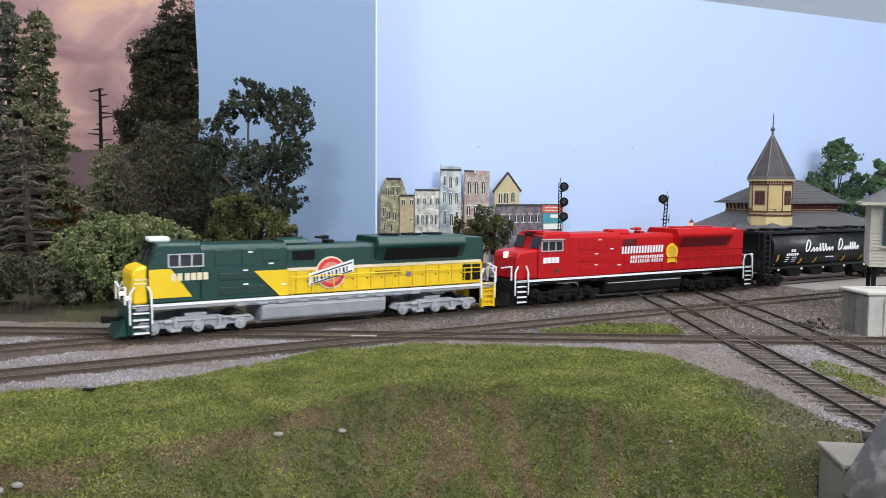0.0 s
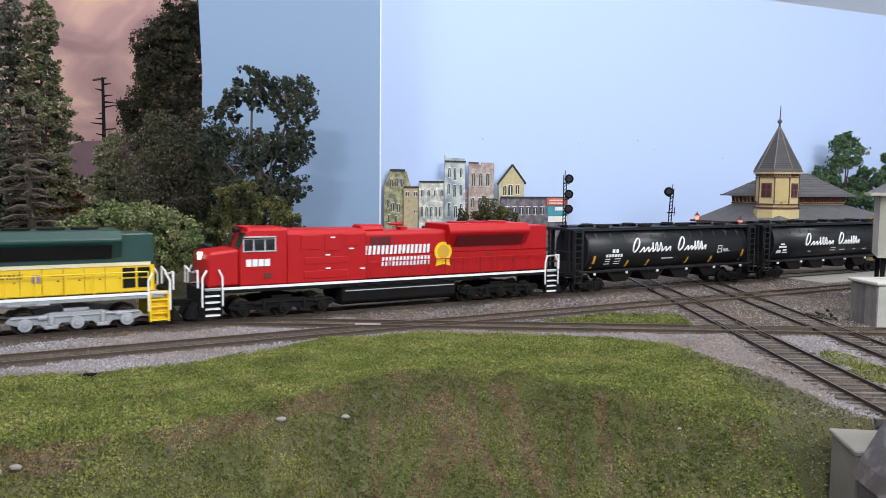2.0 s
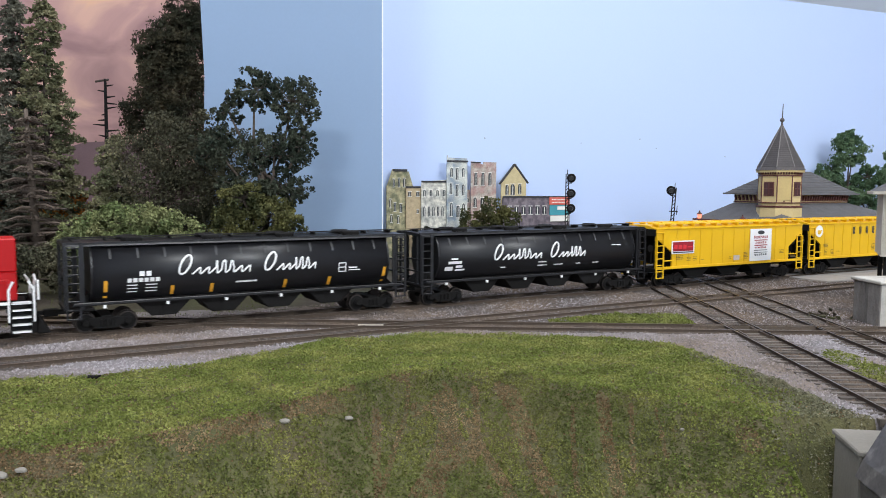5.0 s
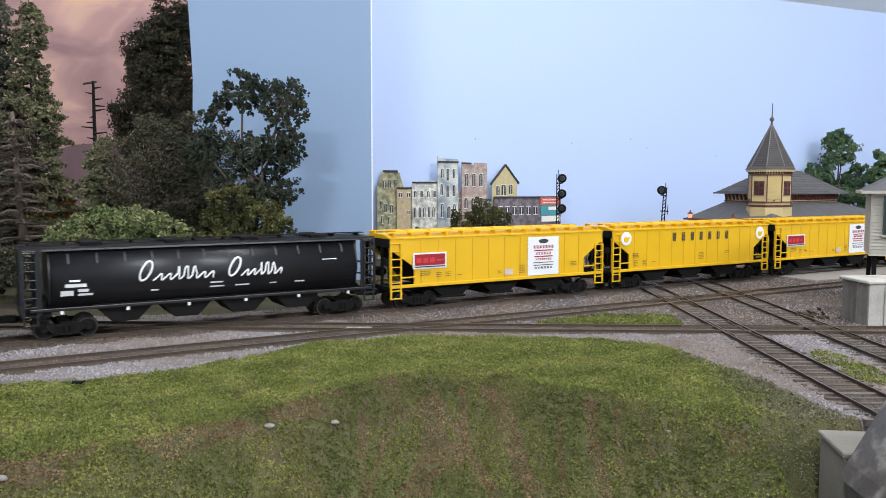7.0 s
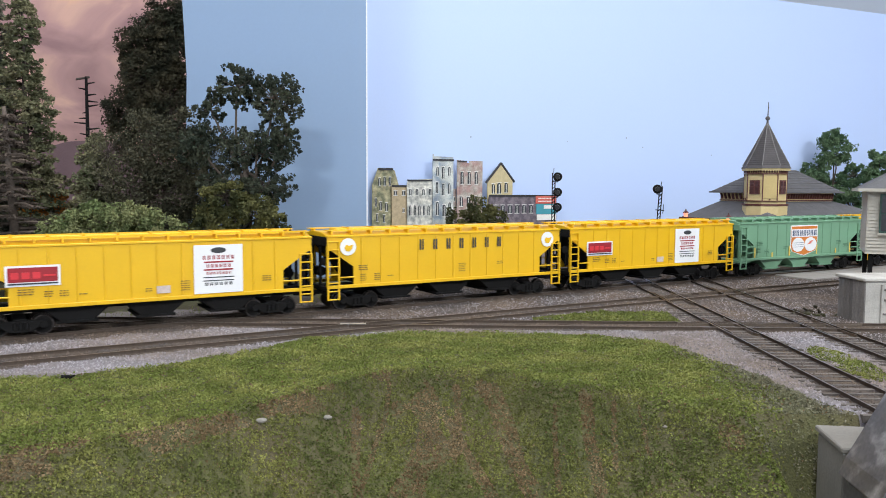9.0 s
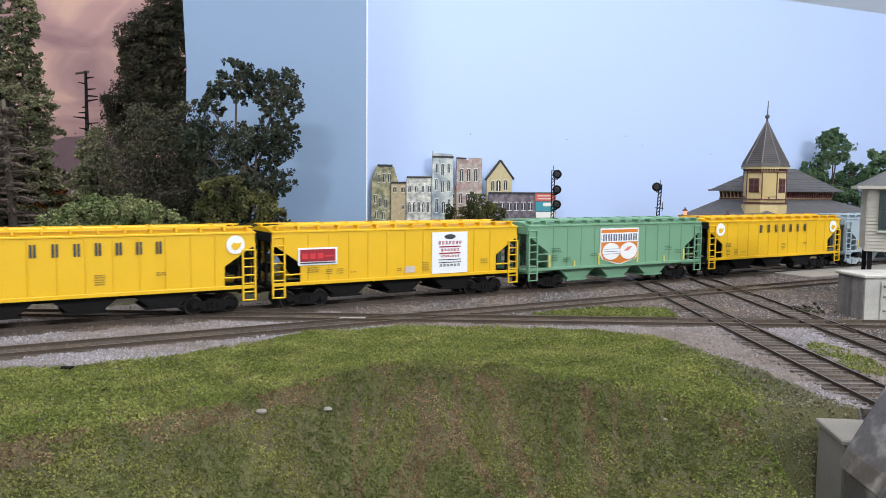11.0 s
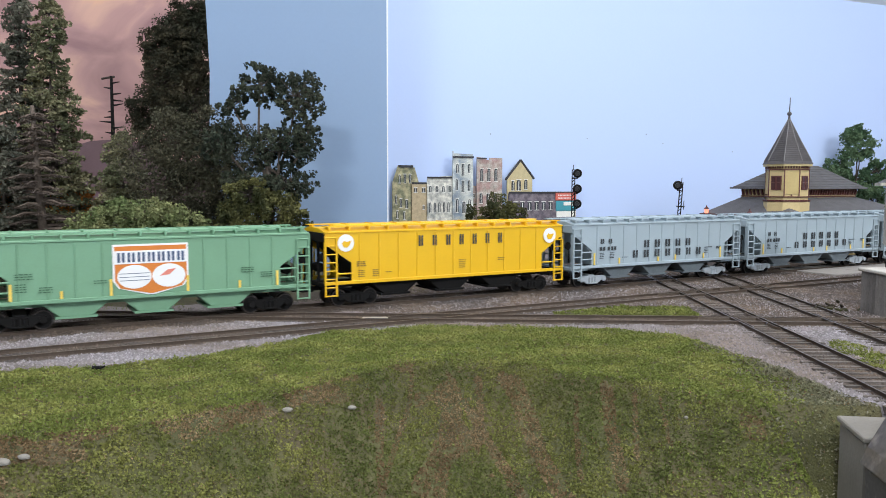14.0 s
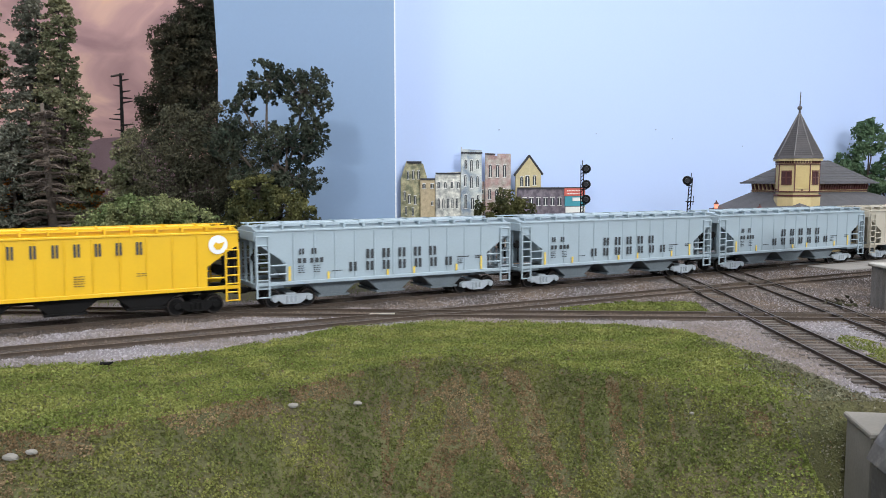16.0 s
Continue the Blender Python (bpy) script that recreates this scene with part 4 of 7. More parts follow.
        for t in (-1, 1):
            bm, treads = B(), []
            for k in range(5):
                z = 0.0036 + k * 0.0036
                tb = B()
                box(tb, s * (E - 0.0085) - 0.0042, s * (E - 0.0085) + 0.0042, t * 0.0140, t * 0.0172, z, z + 0.0008)
                treads.append(tb)
            for k in (-1, 1):
                box(bm, s * (E - 0.0085) + k * 0.0046 - 0.0005, s * (E - 0.0085) + k * 0.0046 + 0.0005, t * 0.0138, t * 0.0172, 0.0030, sill)
            box(bm, s * (E - 0.0085) - 0.0046, s * (E - 0.0085) + 0.0046, t * 0.0134, t * 0.0140, 0.0030, sill)
            stair = part("steps", bm, m, car)
            for tb in treads:
                part("tread", tb, M["white"] if s < 0 or m is not M["locoyellow"] else m, stair)
            bm = B()
            r = 0.0006
            path(bm, [(s * (E - 0.0030), t * 0.0168, 0.0090), (s * (E - 0.0030), t * 0.0168, 0.0250), (s * (E - 0.0055), t * 0.0168, 0.0292)], r)
            path(bm, [(s * (E - 0.0140), t * 0.0168, 0.0090), (s * (E - 0.0140), t * 0.0168, 0.0250), (s * (E - 0.0120), t * 0.0168, 0.0292)], r)
            path(bm, [(s * (E - 0.0010), t * 0.0150, 0.0195), (s * (E - 0.0010), t * 0.0150, 0.0290), (s * (E - 0.0010), t * 0.0030, 0.0270)], r)
            part("grab_rail", bm, M["white"], car, "white painted grab rail")
        coupler(car, s * (E + 0.0015), s)
    # handrails
    for t in (-1, 1):
        bm = B()
        path(bm, [(-0.022, t * 0.0166, 0.0300), (L - 0.014, t * 0.0166, 0.0300)], 0.00035)
        for k in range(11):
            x = -0.022 + k * (L - 0.014 + 0.022) / 10
            rod(bm, (x, t * 0.0166, sill), (x, t * 0.0166, 0.0300), 0.00035)
        part("handrail", bm, rails, car, "thin painted handrail")
    # fuel tank, trucks
    bm = B()
    prism(bm, [(-0.0150, 0.0155), (-0.0160, 0.0130), (-0.0150, 0.0062), (-0.0115, 0.0042), (0.0115, 0.0042), (0.0150, 0.0062), (0.0160, 0.0130), (0.0150, 0.0155)], "x",
          -0.040, 0.040)
    tank = part("fuel_tank", bm, tank_mat, car, bevel=0.0008)
    bm = B()
    box(bm, -0.038, 0.038, -0.0164, -0.0156, 0.0128, 0.0133)
    part("tank_seam", bm, M["trim_pale"], tank)
    for s in (-1, 1):
        loco_truck(car, s * 0.076, truck_mat, M["wheel"])
    if herald == "round":
        y = -0.0170
        bm = B()
        disc(bm, 0.004, 0.0312, 0.0098, -0.0134, -0.0128, 30)
        p = part("emblem", bm, M["cream"], car, "round red and white emblem with a slanted bar")
        bm = B()
        disc(bm, 0.004, 0.0312, 0.0088, -0.0138, -0.0134, 30)
        part("emblem_disc", bm, M["signbright"], p)
        bm = B()
        disc(bm, 0.004, 0.0312, 0.0066, -0.0140, -0.0138, 30)
        part("emblem_ring", bm, M["salmon"], p)
        bm = B()
        prism(bm, [(-0.0105, 0.0238), (-0.0105, 0.0312), (0.0185, 0.0388), (0.0185, 0.0314)], "y", -0.0142, -0.0139)
        part("emblem_bar", bm, M["white"], p)
        bm = B()
        for a, b in ((0.0006, 0.0014), (0.0056, 0.0064)):
            prism(bm, [(-0.0095, 0.0238 + a), (-0.0095, 0.0238 + b), (0.0175, 0.0309 + b), (0.0175, 0.0309 + a)], "y", -0.0144, -0.0142)
        for k in range(10):
            x = -0.0080 + k * 0.0024
            zz = 0.0258 + (x + 0.0095) * 0.262
            box(bm, x, x + (0.0008 if k % 2 else 0.0014), -0.0144, -0.0142, zz, zz + 0.0030)
        part("emblem_line", bm, M["letter_dark"], p)
        bm = B()
        box(bm, -0.024, L - 0.012, -0.0130, -0.0121, 0.0332, 0.0350)
        part("hood_stripe", bm, M["cream"], car, "cream stripe")
        bm = B()
        box(bm, 0.0560, 0.0598, -0.0128, -0.0121, 0.0262, 0.0302)
        part("shield_badge", bm, M["badge"], car)
        bm = B()
        data_lines(bm, 0.034, 0.0300, -0.0123, 2, 0.018, 0.0016, seed=70, t=0.0008)
        data_lines(bm, 0.064, 0.0290, -0.0123, 1, 0.015, 0.0016, seed=71, t=0.0007)
        part("stencil", bm, M["stencil"], car)
        for k in range(6):
            part("number_bar", box(B(), -0.0900 + k * 0.0033 + (0.0006 if k > 1 else 0), -0.0874 + k * 0.0033 + (0.0006 if k > 1 else 0), -0.0164, -0.0158, 0.0312, 0.0352), M["cream"], car)
        bm = B()
        prism(bm, [(-0.0440, 0.0345), (-0.0238, 0.0345), (-0.0238, sill + 0.0003), (-0.0290, sill + 0.0003)], "y", -0.0156, -0.0149)
        part("hood_flash", bm, lower, car, "yellow slanted flash on the hood")
    else:
        y = -0.0124
        bm = B()
        glyphs(bm, -0.0250, 0.0340, 0.0470, 0.0056, 8, y - 0.0002, gap=0.12, slant=0.10)
        glyphs(bm, -0.0130, 0.0266, 0.0350, 0.0056, 7, y - 0.0002, gap=0.12, slant=0.10)
        part("letter_block", bm, M["white"], car, "bold white letter blocks")
        bm = B()
        disc(bm, 0.0316, 0.0342, 0.0064, y - 0.0008, y - 0.0002, 26)
        prism(bm, [(0.0272, 0.0300), (0.0262, 0.0250), (0.0316, 0.0262), (0.0370, 0.0250), (0.0360, 0.0300)], "y", y - 0.0008, y - 0.0002)
        p = part("emblem", bm, M["locoyellow"], car, "yellow round shield emblem")
        bm = B()
        disc(bm, 0.0316, 0.0342, 0.0044, y - 0.0010, y - 0.0008, 22)
        box(bm, 0.0294, 0.0338, y - 0.0012, y - 0.0010, 0.0362, 0.0374)
        part("emblem_ring", bm, M["ochre"], p)
        for k in range(4):
            part("number_bar", box(B(), -0.0985 + k * 0.0036, -0.0955 + k * 0.0036, -0.0164, -0.0158, 0.0302, 0.0342), M["white"], car)
        bm = B()
        box(bm, -0.088, -0.084, -0.0164, -0.0158, 0.0232, 0.0262)
        data_lines(bm, 0.066, 0.0318, y - 0.0002, 3, 0.004, seed=84)
        part("stencil", bm, M["panel_line"], car)
    return car


M.update(
    redgrille=mat("dark_red_grille", (0.12, 0.004, 0.007), 0.6),
    wheel=mat("dark_wheel_steel", (0.060, 0.050, 0.046), 0.40, 0.7, vary=0.3),
    signred=mat("dark_red_print", (0.30, 0.012, 0.02), 0.5),
    signbright=mat("bright_red_print", (0.62, 0.03, 0.04), 0.5),
    salmon=mat("salmon_print", (0.70, 0.22, 0.16), 0.5),
    orange=mat("orange_print", (0.62, 0.19, 0.025), 0.5),
    notice=mat("pale_notice", (0.55, 0.45, 0.40), 0.6, vary=0.3, fine=2500),
    letter_dark=mat("dark_lettering", (0.035, 0.04, 0.045), 0.5),
    letter_blue=mat("blue_grey_lettering", (0.06, 0.09, 0.16), 0.5),
    stencil=mat("brown_stencil", (0.20, 0.13, 0.03), 0.6),
    stencil_green=mat("green_stencil", (0.05, 0.13, 0.07), 0.6),
    reflector=mat("yellow_reflector", (0.75, 0.55, 0.10), 0.5),
    reflector_orange=mat("orange_reflector", (0.75, 0.36, 0.03), 0.5),
    panel_dark=mat("dark_panel", (0.005, 0.028, 0.022), 0.5),
    panel_line=mat("dark_joint_line", (0.10, 0.02, 0.01), 0.6),
    glass_dark=mat("dark_window_glass", (0.02, 0.02, 0.022), 0.08, vary=0.05),
    trim_pale=mat("pale_trim", (0.45, 0.45, 0.45), 0.5),
    cream=mat("cream_paint", (0.72, 0.62, 0.42), 0.5),
    badge=mat("red_and_blue_badge", (0.25, 0.16, 0.30), 0.5),
    strap=mat("dull_grey_strap", (0.030, 0.030, 0.033), 0.6),
    ochre=mat("ochre_print", (0.55, 0.32, 0.03), 0.5),
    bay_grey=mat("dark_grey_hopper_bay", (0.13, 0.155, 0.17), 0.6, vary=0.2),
    truck_grey=mat("light_grey_truck", (0.38, 0.42, 0.45), 0.55, vary=0.15),
    lamp_glow=glow("headlight_glow", (1.0, 0.97, 0.9), 1.3),
)
WHEELS = []
# where each vehicle's two ends lie behind the train's mark
JOINTS = (-0.160, 0.100, 0.363, 0.567, 0.770, 0.953, 1.138, 1.320, 1.501, 1.686, 1.866, 2.053, 2.245, 2.436)
TRAIN = []


def add(i, build):
    ob = build(JOINTS[i + 1] - JOINTS[i])
    tagged(ob, group="train of locomotives and hopper cars")
    TRAIN.append((ob, (JOINTS[i] + JOINTS[i + 1]) / 2))


add(0, lambda n: locomotive("diesel_locomotive", n, "dark green and yellow diesel locomotive with silver trucks", M["dkgreen"], M["locoyellow"], M["silver"],
                            M["silver"], M["silver"], M["locoyellow"], M["dkgreen"], M["locoyellow"], True, M["locoyellow"], "round"))
add(1, lambda n: locomotive("diesel_locomotive", n, "bright red diesel locomotive with black underframe and white stripe", M["red"], M["red"], M["blackmatt"],
                            M["blackmatt"], M["blackmatt"], M["red"], M["blackmatt"], M["blackmatt"], False, None, "shield"))
add(2, lambda n: cylinder_car("cylindrical_hopper_car", n, "black cylindrical hopper car with white script and orange reflectors", True))
add(3, lambda n: cylinder_car("cylindrical_hopper_car", n, "clean black cylindrical hopper car with white script", False))


def yellow_car(deco_fn, text):
    return lambda n: hopper_car("covered_hopper_car", n, M["yellow"], M["blackmatt"], M["blackmatt"], M["blackmatt"], text, deco_fn)


add(4, yellow_car(deco_sign, "yellow covered hopper car with red and white sign panels"))
add(5, yellow_car(deco_circles, "yellow covered hopper car with two white round emblems"))
add(6, yellow_car(deco_sign, "yellow covered hopper car with red and white sign panels"))
add(7, lambda n: hopper_car("covered_hopper_car", n, M["green"], M["green"], M["green"], M["blackmatt"], "light green covered hopper car with an orange and white shield",
                            deco_shield, True))
add(8, yellow_car(deco_circles, "yellow covered hopper car with two white round emblems"))
for j in (9, 10, 11):
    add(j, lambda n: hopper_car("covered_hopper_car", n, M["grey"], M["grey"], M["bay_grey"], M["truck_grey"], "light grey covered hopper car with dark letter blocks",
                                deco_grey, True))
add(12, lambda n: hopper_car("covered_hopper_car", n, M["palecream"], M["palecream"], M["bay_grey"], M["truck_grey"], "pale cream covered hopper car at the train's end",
                             lambda car, L, hw: None, True))


# ---- backdrop and room ----
def sunset():
    """A painted evening sky: mauve and pink cloud with orange light, hills at the foot."""
    m = bpy.data.materials.new("painted_sunset_sky")
    m.use_nodes = True
    n, l = m.node_tree.nodes, m.node_tree.links
    b = n["Principled BSDF"]
    b.inputs["Roughness"].default_value = 0.7
    tc = n.new("ShaderNodeTexCoord")
    mp = n.new("ShaderNodeMapping")
    mp.inputs["Scale"].default_value = (1.0, 1.0, 2.0)
    l.new(tc.outputs["Object"], mp.inputs["Vector"])
    no = n.new("ShaderNodeTexNoise")
    no.inputs["Scale"].default_value = 9
    no.inputs["Detail"].default_value = 5
    no.inputs["Distortion"].default_value = 0.6
    l.new(mp.outputs["Vector"], no.inputs["Vector"])
    r = n.new("ShaderNodeValToRGB")
    r.color_ramp.elements[0].position, r.color_ramp.elements[0].color = 0.30, (0.31, 0.175, 0.18, 1)
    r.color_ramp.elements[1].position, r.color_ramp.elements[1].color = 0.72, (0.82, 0.50, 0.28, 1)
    e = r.color_ramp.elements.new(0.50)
    e.color = (0.49, 0.29, 0.265, 1)
    e = r.color_ramp.elements.new(0.62)
    e.color = (0.66, 0.40, 0.32, 1)
    l.new(no.outputs["Fac"], r.inputs["Fac"])
    l.new(r.outputs["Color"], b.inputs["Base Color"])
    return m


M.update(
    sunset=sunset(),
    mountain=mat("dusky_hill_paint", (0.16, 0.10, 0.11), 0.8, vary=0.2, scale=20),
    edge=mat("white_board_edge", (0.75, 0.76, 0.78), 0.7),
    floor=mat("grey_room_floor", (0.25, 0.23, 0.21), 0.7),
    fascia=mat("dark_fascia_board", (0.06, 0.07, 0.06), 0.6),
)
SKY_A, SKY_D = math.atan(0.5), Vector((math.cos(math.atan(0.5)), math.sin(math.atan(0.5))))
SKY_O = Vector((-0.042, 0.909))
SKY = Matrix.Translation((SKY_O.x, SKY_O.y, 0)) @ Matrix.Rotation(SKY_A, 4, "Z")

bm = B()
box(bm, -0.12, 1.5, 0, 0.005, -0.05, 0.3245)
ob = tagged(part("backdrop_1", bm, M["sky"]), "plain sky-blue painted backdrop board", "backdrop", kind="structure")
ob.matrix_basis = SKY
rnd = random.Random(5)
bm = B()
for u, z in ((0.122, 0.130), (0.36, 0.124), (0.335, 0.135), (0.47, 0.116), (0.25, 0.128)):
    prism(bm, [(u + 0.0012 * rnd.uniform(0.5, 1) * math.cos(k * math.tau / 6), z + 0.0012 * rnd.uniform(0.4, 1.2) * math.sin(k * math.tau / 6)) for k in range(6)], "y", -0.0004, 0)
spots = part("paint_chip", bm, mat("chipped_grey_spot", (0.30, 0.36, 0.44), 0.8), ob, "small grey chips in the paint")

# the second board stands a little turned, its free edge bowed; its colour carries its shade
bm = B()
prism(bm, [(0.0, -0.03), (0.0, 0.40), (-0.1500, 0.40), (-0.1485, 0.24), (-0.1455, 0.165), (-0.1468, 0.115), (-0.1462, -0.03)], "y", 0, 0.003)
ob = tagged(part("backdrop_2", bm, M["skyshade"]), "grey-blue backdrop board with a bowed free edge, shade put into its colour", "backdrop", kind="structure")
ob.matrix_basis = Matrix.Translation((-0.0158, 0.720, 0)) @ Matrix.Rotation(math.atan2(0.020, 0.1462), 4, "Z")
bm = B()
box(bm, 0.0, 0.0010, 0.0002, 0.0028, -0.03, 0.3995)
part("board_edge", bm, M["edge"], ob, "bare white board edge")
bm = B()
box(bm, -1.6, 0.10, 1.06, 1.065, -0.05, 0.75)
tagged(part("backdrop_3", bm, M["sunset"]), "painted sunset sky backdrop in pink and orange", "backdrop", kind="structure")
bm = B()
pts = [(-1.2, -0.04)] + [(-1.2 + 0.05 * k, 0.120 + 0.014 * math.sin(k * 1.7) + 0.008 * math.sin(k * 0.6)) for k in range(25)] + [(0.0, -0.04)]
prism(bm, pts, "y", 1.052, 1.056)
tagged(part("backdrop_4", bm, M["mountain"]), "dusky painted hills at the foot of the sunset", "backdrop", kind="structure")

for nm, b6, m in (("wall_north", (-2.2, 2.6, 1.95, 2.05, -1.1, 1.3), "wall"), ("wall_south", (-2.2, 2.6, -2.6, -2.5, -1.1, 1.3), "wall"),
                  ("wall_west", (-2.3, -2.2, -2.6, 2.05, -1.1, 1.3), "wall"), ("wall_east", (2.6, 2.7, -2.6, 2.05, -1.1, 1.3), "wall"),
                  ("ceiling", (-2.3, 2.7, -2.6, 2.05, 1.3, 1.4), "wall"), ("floor", (-2.3, 2.7, -2.6, 2.05, -1.2, -1.1), "floor"),
                  ("fascia", (-0.9, 1.3, 0.135, 0.157, -0.30, -0.10), "fascia")):
    bm = B()
    box(bm, *b6)
    tagged(part(nm, bm, M[m]), "plain %s of the layout room" % nm.split("_")[0], nm.split("_")[0], kind="structure")


# ---- card buildings of the town, standing before the backdrop ----
def card_x(px):
    xs = ((670, -0.040), (712, -0.015), (770, 0.020), (805, 0.041), (891, 0.097), (983, 0.160))
    for (a, u), (b, v) in zip(xs, xs[1:]):
        if px <= b:
            break
    return ((u + (v - u) * (px - a) / (b - a)) + 0.042) / 0.894


CITY = dict(
    sand=mat("printed_sandstone", (0.47, 0.42, 0.25), 0.8, vary=0.45, scale=220, fine=1500, second=(0.17, 0.18, 0.11), mix_scale=150),
    tan=mat("printed_tan_brick", (0.50, 0.40, 0.25), 0.8, vary=0.3, scale=220, fine=1500),
    pale=mat("printed_pale_stone", (0.70, 0.68, 0.60), 0.8, vary=0.4, scale=220, fine=1500, second=(0.30, 0.31, 0.29), mix_scale=160),
    bluegrey=mat("printed_blue_grey_brick", (0.56, 0.58, 0.54), 0.8, vary=0.45, scale=220, fine=1500, second=(0.15, 0.20, 0.26), mix_scale=110, mix_at=0.56),
    brick=mat("printed_red_brick", (0.34, 0.22, 0.20), 0.8, vary=0.45, scale=220, fine=1500, second=(0.42, 0.38, 0.33), mix_scale=140),
    yellow=mat("printed_yellow_boards", (0.50, 0.42, 0.24), 0.8, vary=0.2, scale=200),
    dark=mat("printed_dark_brick", (0.10, 0.085, 0.105), 0.8, vary=0.35, scale=220, second=(0.2, 0.17, 0.19), mix_scale=150),
    win=mat("printed_dark_window", (0.03, 0.038, 0.045), 0.5, vary=0.4, scale=300),
    lintel=mat("printed_pale_trim", (0.74, 0.73, 0.68), 0.8),
    roof=mat("printed_dark_roof", (0.035, 0.035, 0.04), 0.8),
    sign=mat("printed_red_sign", (0.55, 0.12, 0.09), 0.7, vary=0.3),
    teal=mat("printed_teal_shopfront", (0.05, 0.28, 0.34), 0.6),
)


def cutout(outline, wall, y, windows, label, extras=()):
    """A flat card house: outline in metres along the backdrop and up; windows as (u, z, w, h)."""
    root = empty("building_cutout", SKY, label, "building cutout", "town of card buildings")
    bm = B()
    prism(bm, outline, "y", y, y - 0.0016)
    w = part("wall", bm, CITY[wall], root)
    for k, (u, z, ww, hh) in enumerate(windows):
        ww *= 1.2
        bm = B()
        arch = [(u - ww / 2, z), (u + ww / 2, z), (u + ww / 2, z + hh * 0.8), (u + ww * 0.25, z + hh), (u - ww * 0.25, z + hh), (u - ww / 2, z + hh * 0.8)]
        prism(bm, arch, "y", y - 0.0016, y - 0.0020)
        p = part("window", bm, CITY["win"], w)
        bm = B()
        box(bm, u - ww * 0.62, u + ww * 0.62, y - 0.0023, y - 0.0017, z - 0.0006, z)
        box(bm, u - ww * 0.08, u + ww * 0.08, y - 0.0022, y - 0.0020, z, z + hh * 0.9)
        box(bm, u - ww * 0.62, u + ww * 0.62, y - 0.0023, y - 0.0017, z + hh, z + hh + 0.0007)
        part("window_trim", bm, CITY["lintel"], p)
    bm = B()
    top = max(outline, key=lambda p: p[1])[1]
    us = [p[0] for p in outline]
    for e in extras:
        box(bm, e[0], e[1], y - 0.0024, y - 0.0012, e[2], e[3])
    if extras:
        part("cornice", bm, CITY["roof"], root)
    return root


X = card_x
za = lambda y: 0.034 + (412 - y) * 0.00061
zb_ = lambda y: 0.065 + (361 - y) * 0.00067
a, b = X(670), X(714)
cutout([(a, -0.004), (b, -0.004), (b + 0.001, za(345)), (b - 0.004, za(318)), (X(680), za(314)), (a, za(345))], "sand", -0.006,
       [(X(682), za(345), 0.0020, 0.008), (X(691), za(345), 0.0022, 0.009), (X(700), za(345), 0.0022, 0.009), (X(676), za(382), 0.0018, 0.009), (X(684), za(388), 0.0022, 0.009),
        (X(694), za(390), 0.0022, 0.009), (X(704), za(386), 0.002, 0.008), (X(678), za(408), 0.002, 0.008), (X(690), za(410), 0.002, 0.008)],
       "curled card cutout of an old sandstone house", [(X(680), X(705), za(318), za(314))])
a, b = X(702), X(728)
cutout([(a, -0.004), (b, -0.004), (b, za(344)), (a, za(346))], "tan", -0.0085,
       [(X(708), za(362), 0.003, 0.005), (X(722), za(362), 0.003, 0.005), (X(722), za(392), 0.0018, 0.004)], "card cutout of a tan brick building", [(a, b, za(347), za(344))])
a, b = X(727), X(773)
cutout([(a, -0.004), (b, -0.004), (b, za(332)), (X(731), za(335)), (a, za(338))], "pale", -0.0110,
       [(X(732 + 11.5 * k), za(362), 0.0022, 0.007) for k in range(4)] + [(X(732 + 8 * k), za(398), 0.0020, 0.011) for k in range(5)],
       "card cutout of a pale stone building", [(a, b, za(337), za(334))])
a, b = X(770), X(807)
cutout([(a, -0.004), (b, -0.004), (b - 0.0005, za(293)), (a + 0.001, za(292)), (a + 0.001, za(288)), (a, za(288))], "bluegrey", -0.0135,
       [(X(778), za(327), 0.0022, 0.010), (X(788), za(332), 0.0024, 0.013), (X(799), za(327), 0.0022, 0.010), (X(777), za(358), 0.0022, 0.012), (X(788), za(362), 0.0024, 0.013),
        (X(799), za(360), 0.0022, 0.012), (X(778), za(398), 0.0024, 0.015), (X(790), za(400), 0.003, 0.013), (X(800), za(396), 0.0024, 0.013)],
       "tall card cutout of a blue-grey brick building", [(a, b, za(300), za(297))])
a, b = X(806), X(816)
cutout([(a, -0.004), (b, -0.004), (b, za(350)), (a, za(350))], "brick", -0.006, [(X(811), za(372), 0.003, 0.004)], "narrow card cutout of a brick house")
a, b = X(815), X(858)
cutout([(a, -0.004), (b, -0.004), (b, za(299)), (X(836), za(299)), (X(836), za(303)), (X(831), za(303)), (X(831), za(299)), (a, za(298))], "brick", -0.0100,
       [(X(823), za(342), 0.0030, 0.014), (X(835), za(342), 0.0030, 0.014), (X(847), za(342), 0.0030, 0.014), (X(822), za(382), 0.0030, 0.011), (X(834), za(384), 0.0032, 0.012),
        (X(847), za(380), 0.003, 0.010)], "tall card cutout of a red brick building", [(a, X(831), za(301), za(299))])
a, b = X(868), X(911)
root = cutout([(a, -0.004), (b, -0.004), (b, za(334)), (X(891), za(304)), (a, za(336))], "yellow", -0.0085,
              [(X(878), za(359), 0.0032, 0.011), (X(888), za(359), 0.0044, 0.012), (X(900), za(357), 0.0034, 0.011)], "card cutout of a yellow gabled house")
bm = B()
for p, q in (((X(865), za(339)), (X(891), za(302))), ((X(891), za(302)), (X(914), za(337)))):
    rod(bm, (p[0], -0.0100, p[1]), (q[0], -0.0100, q[1]), 0.0013, 6)
part("gable_edge", bm, CITY["roof"], root)
a, b = X(868), X(985)
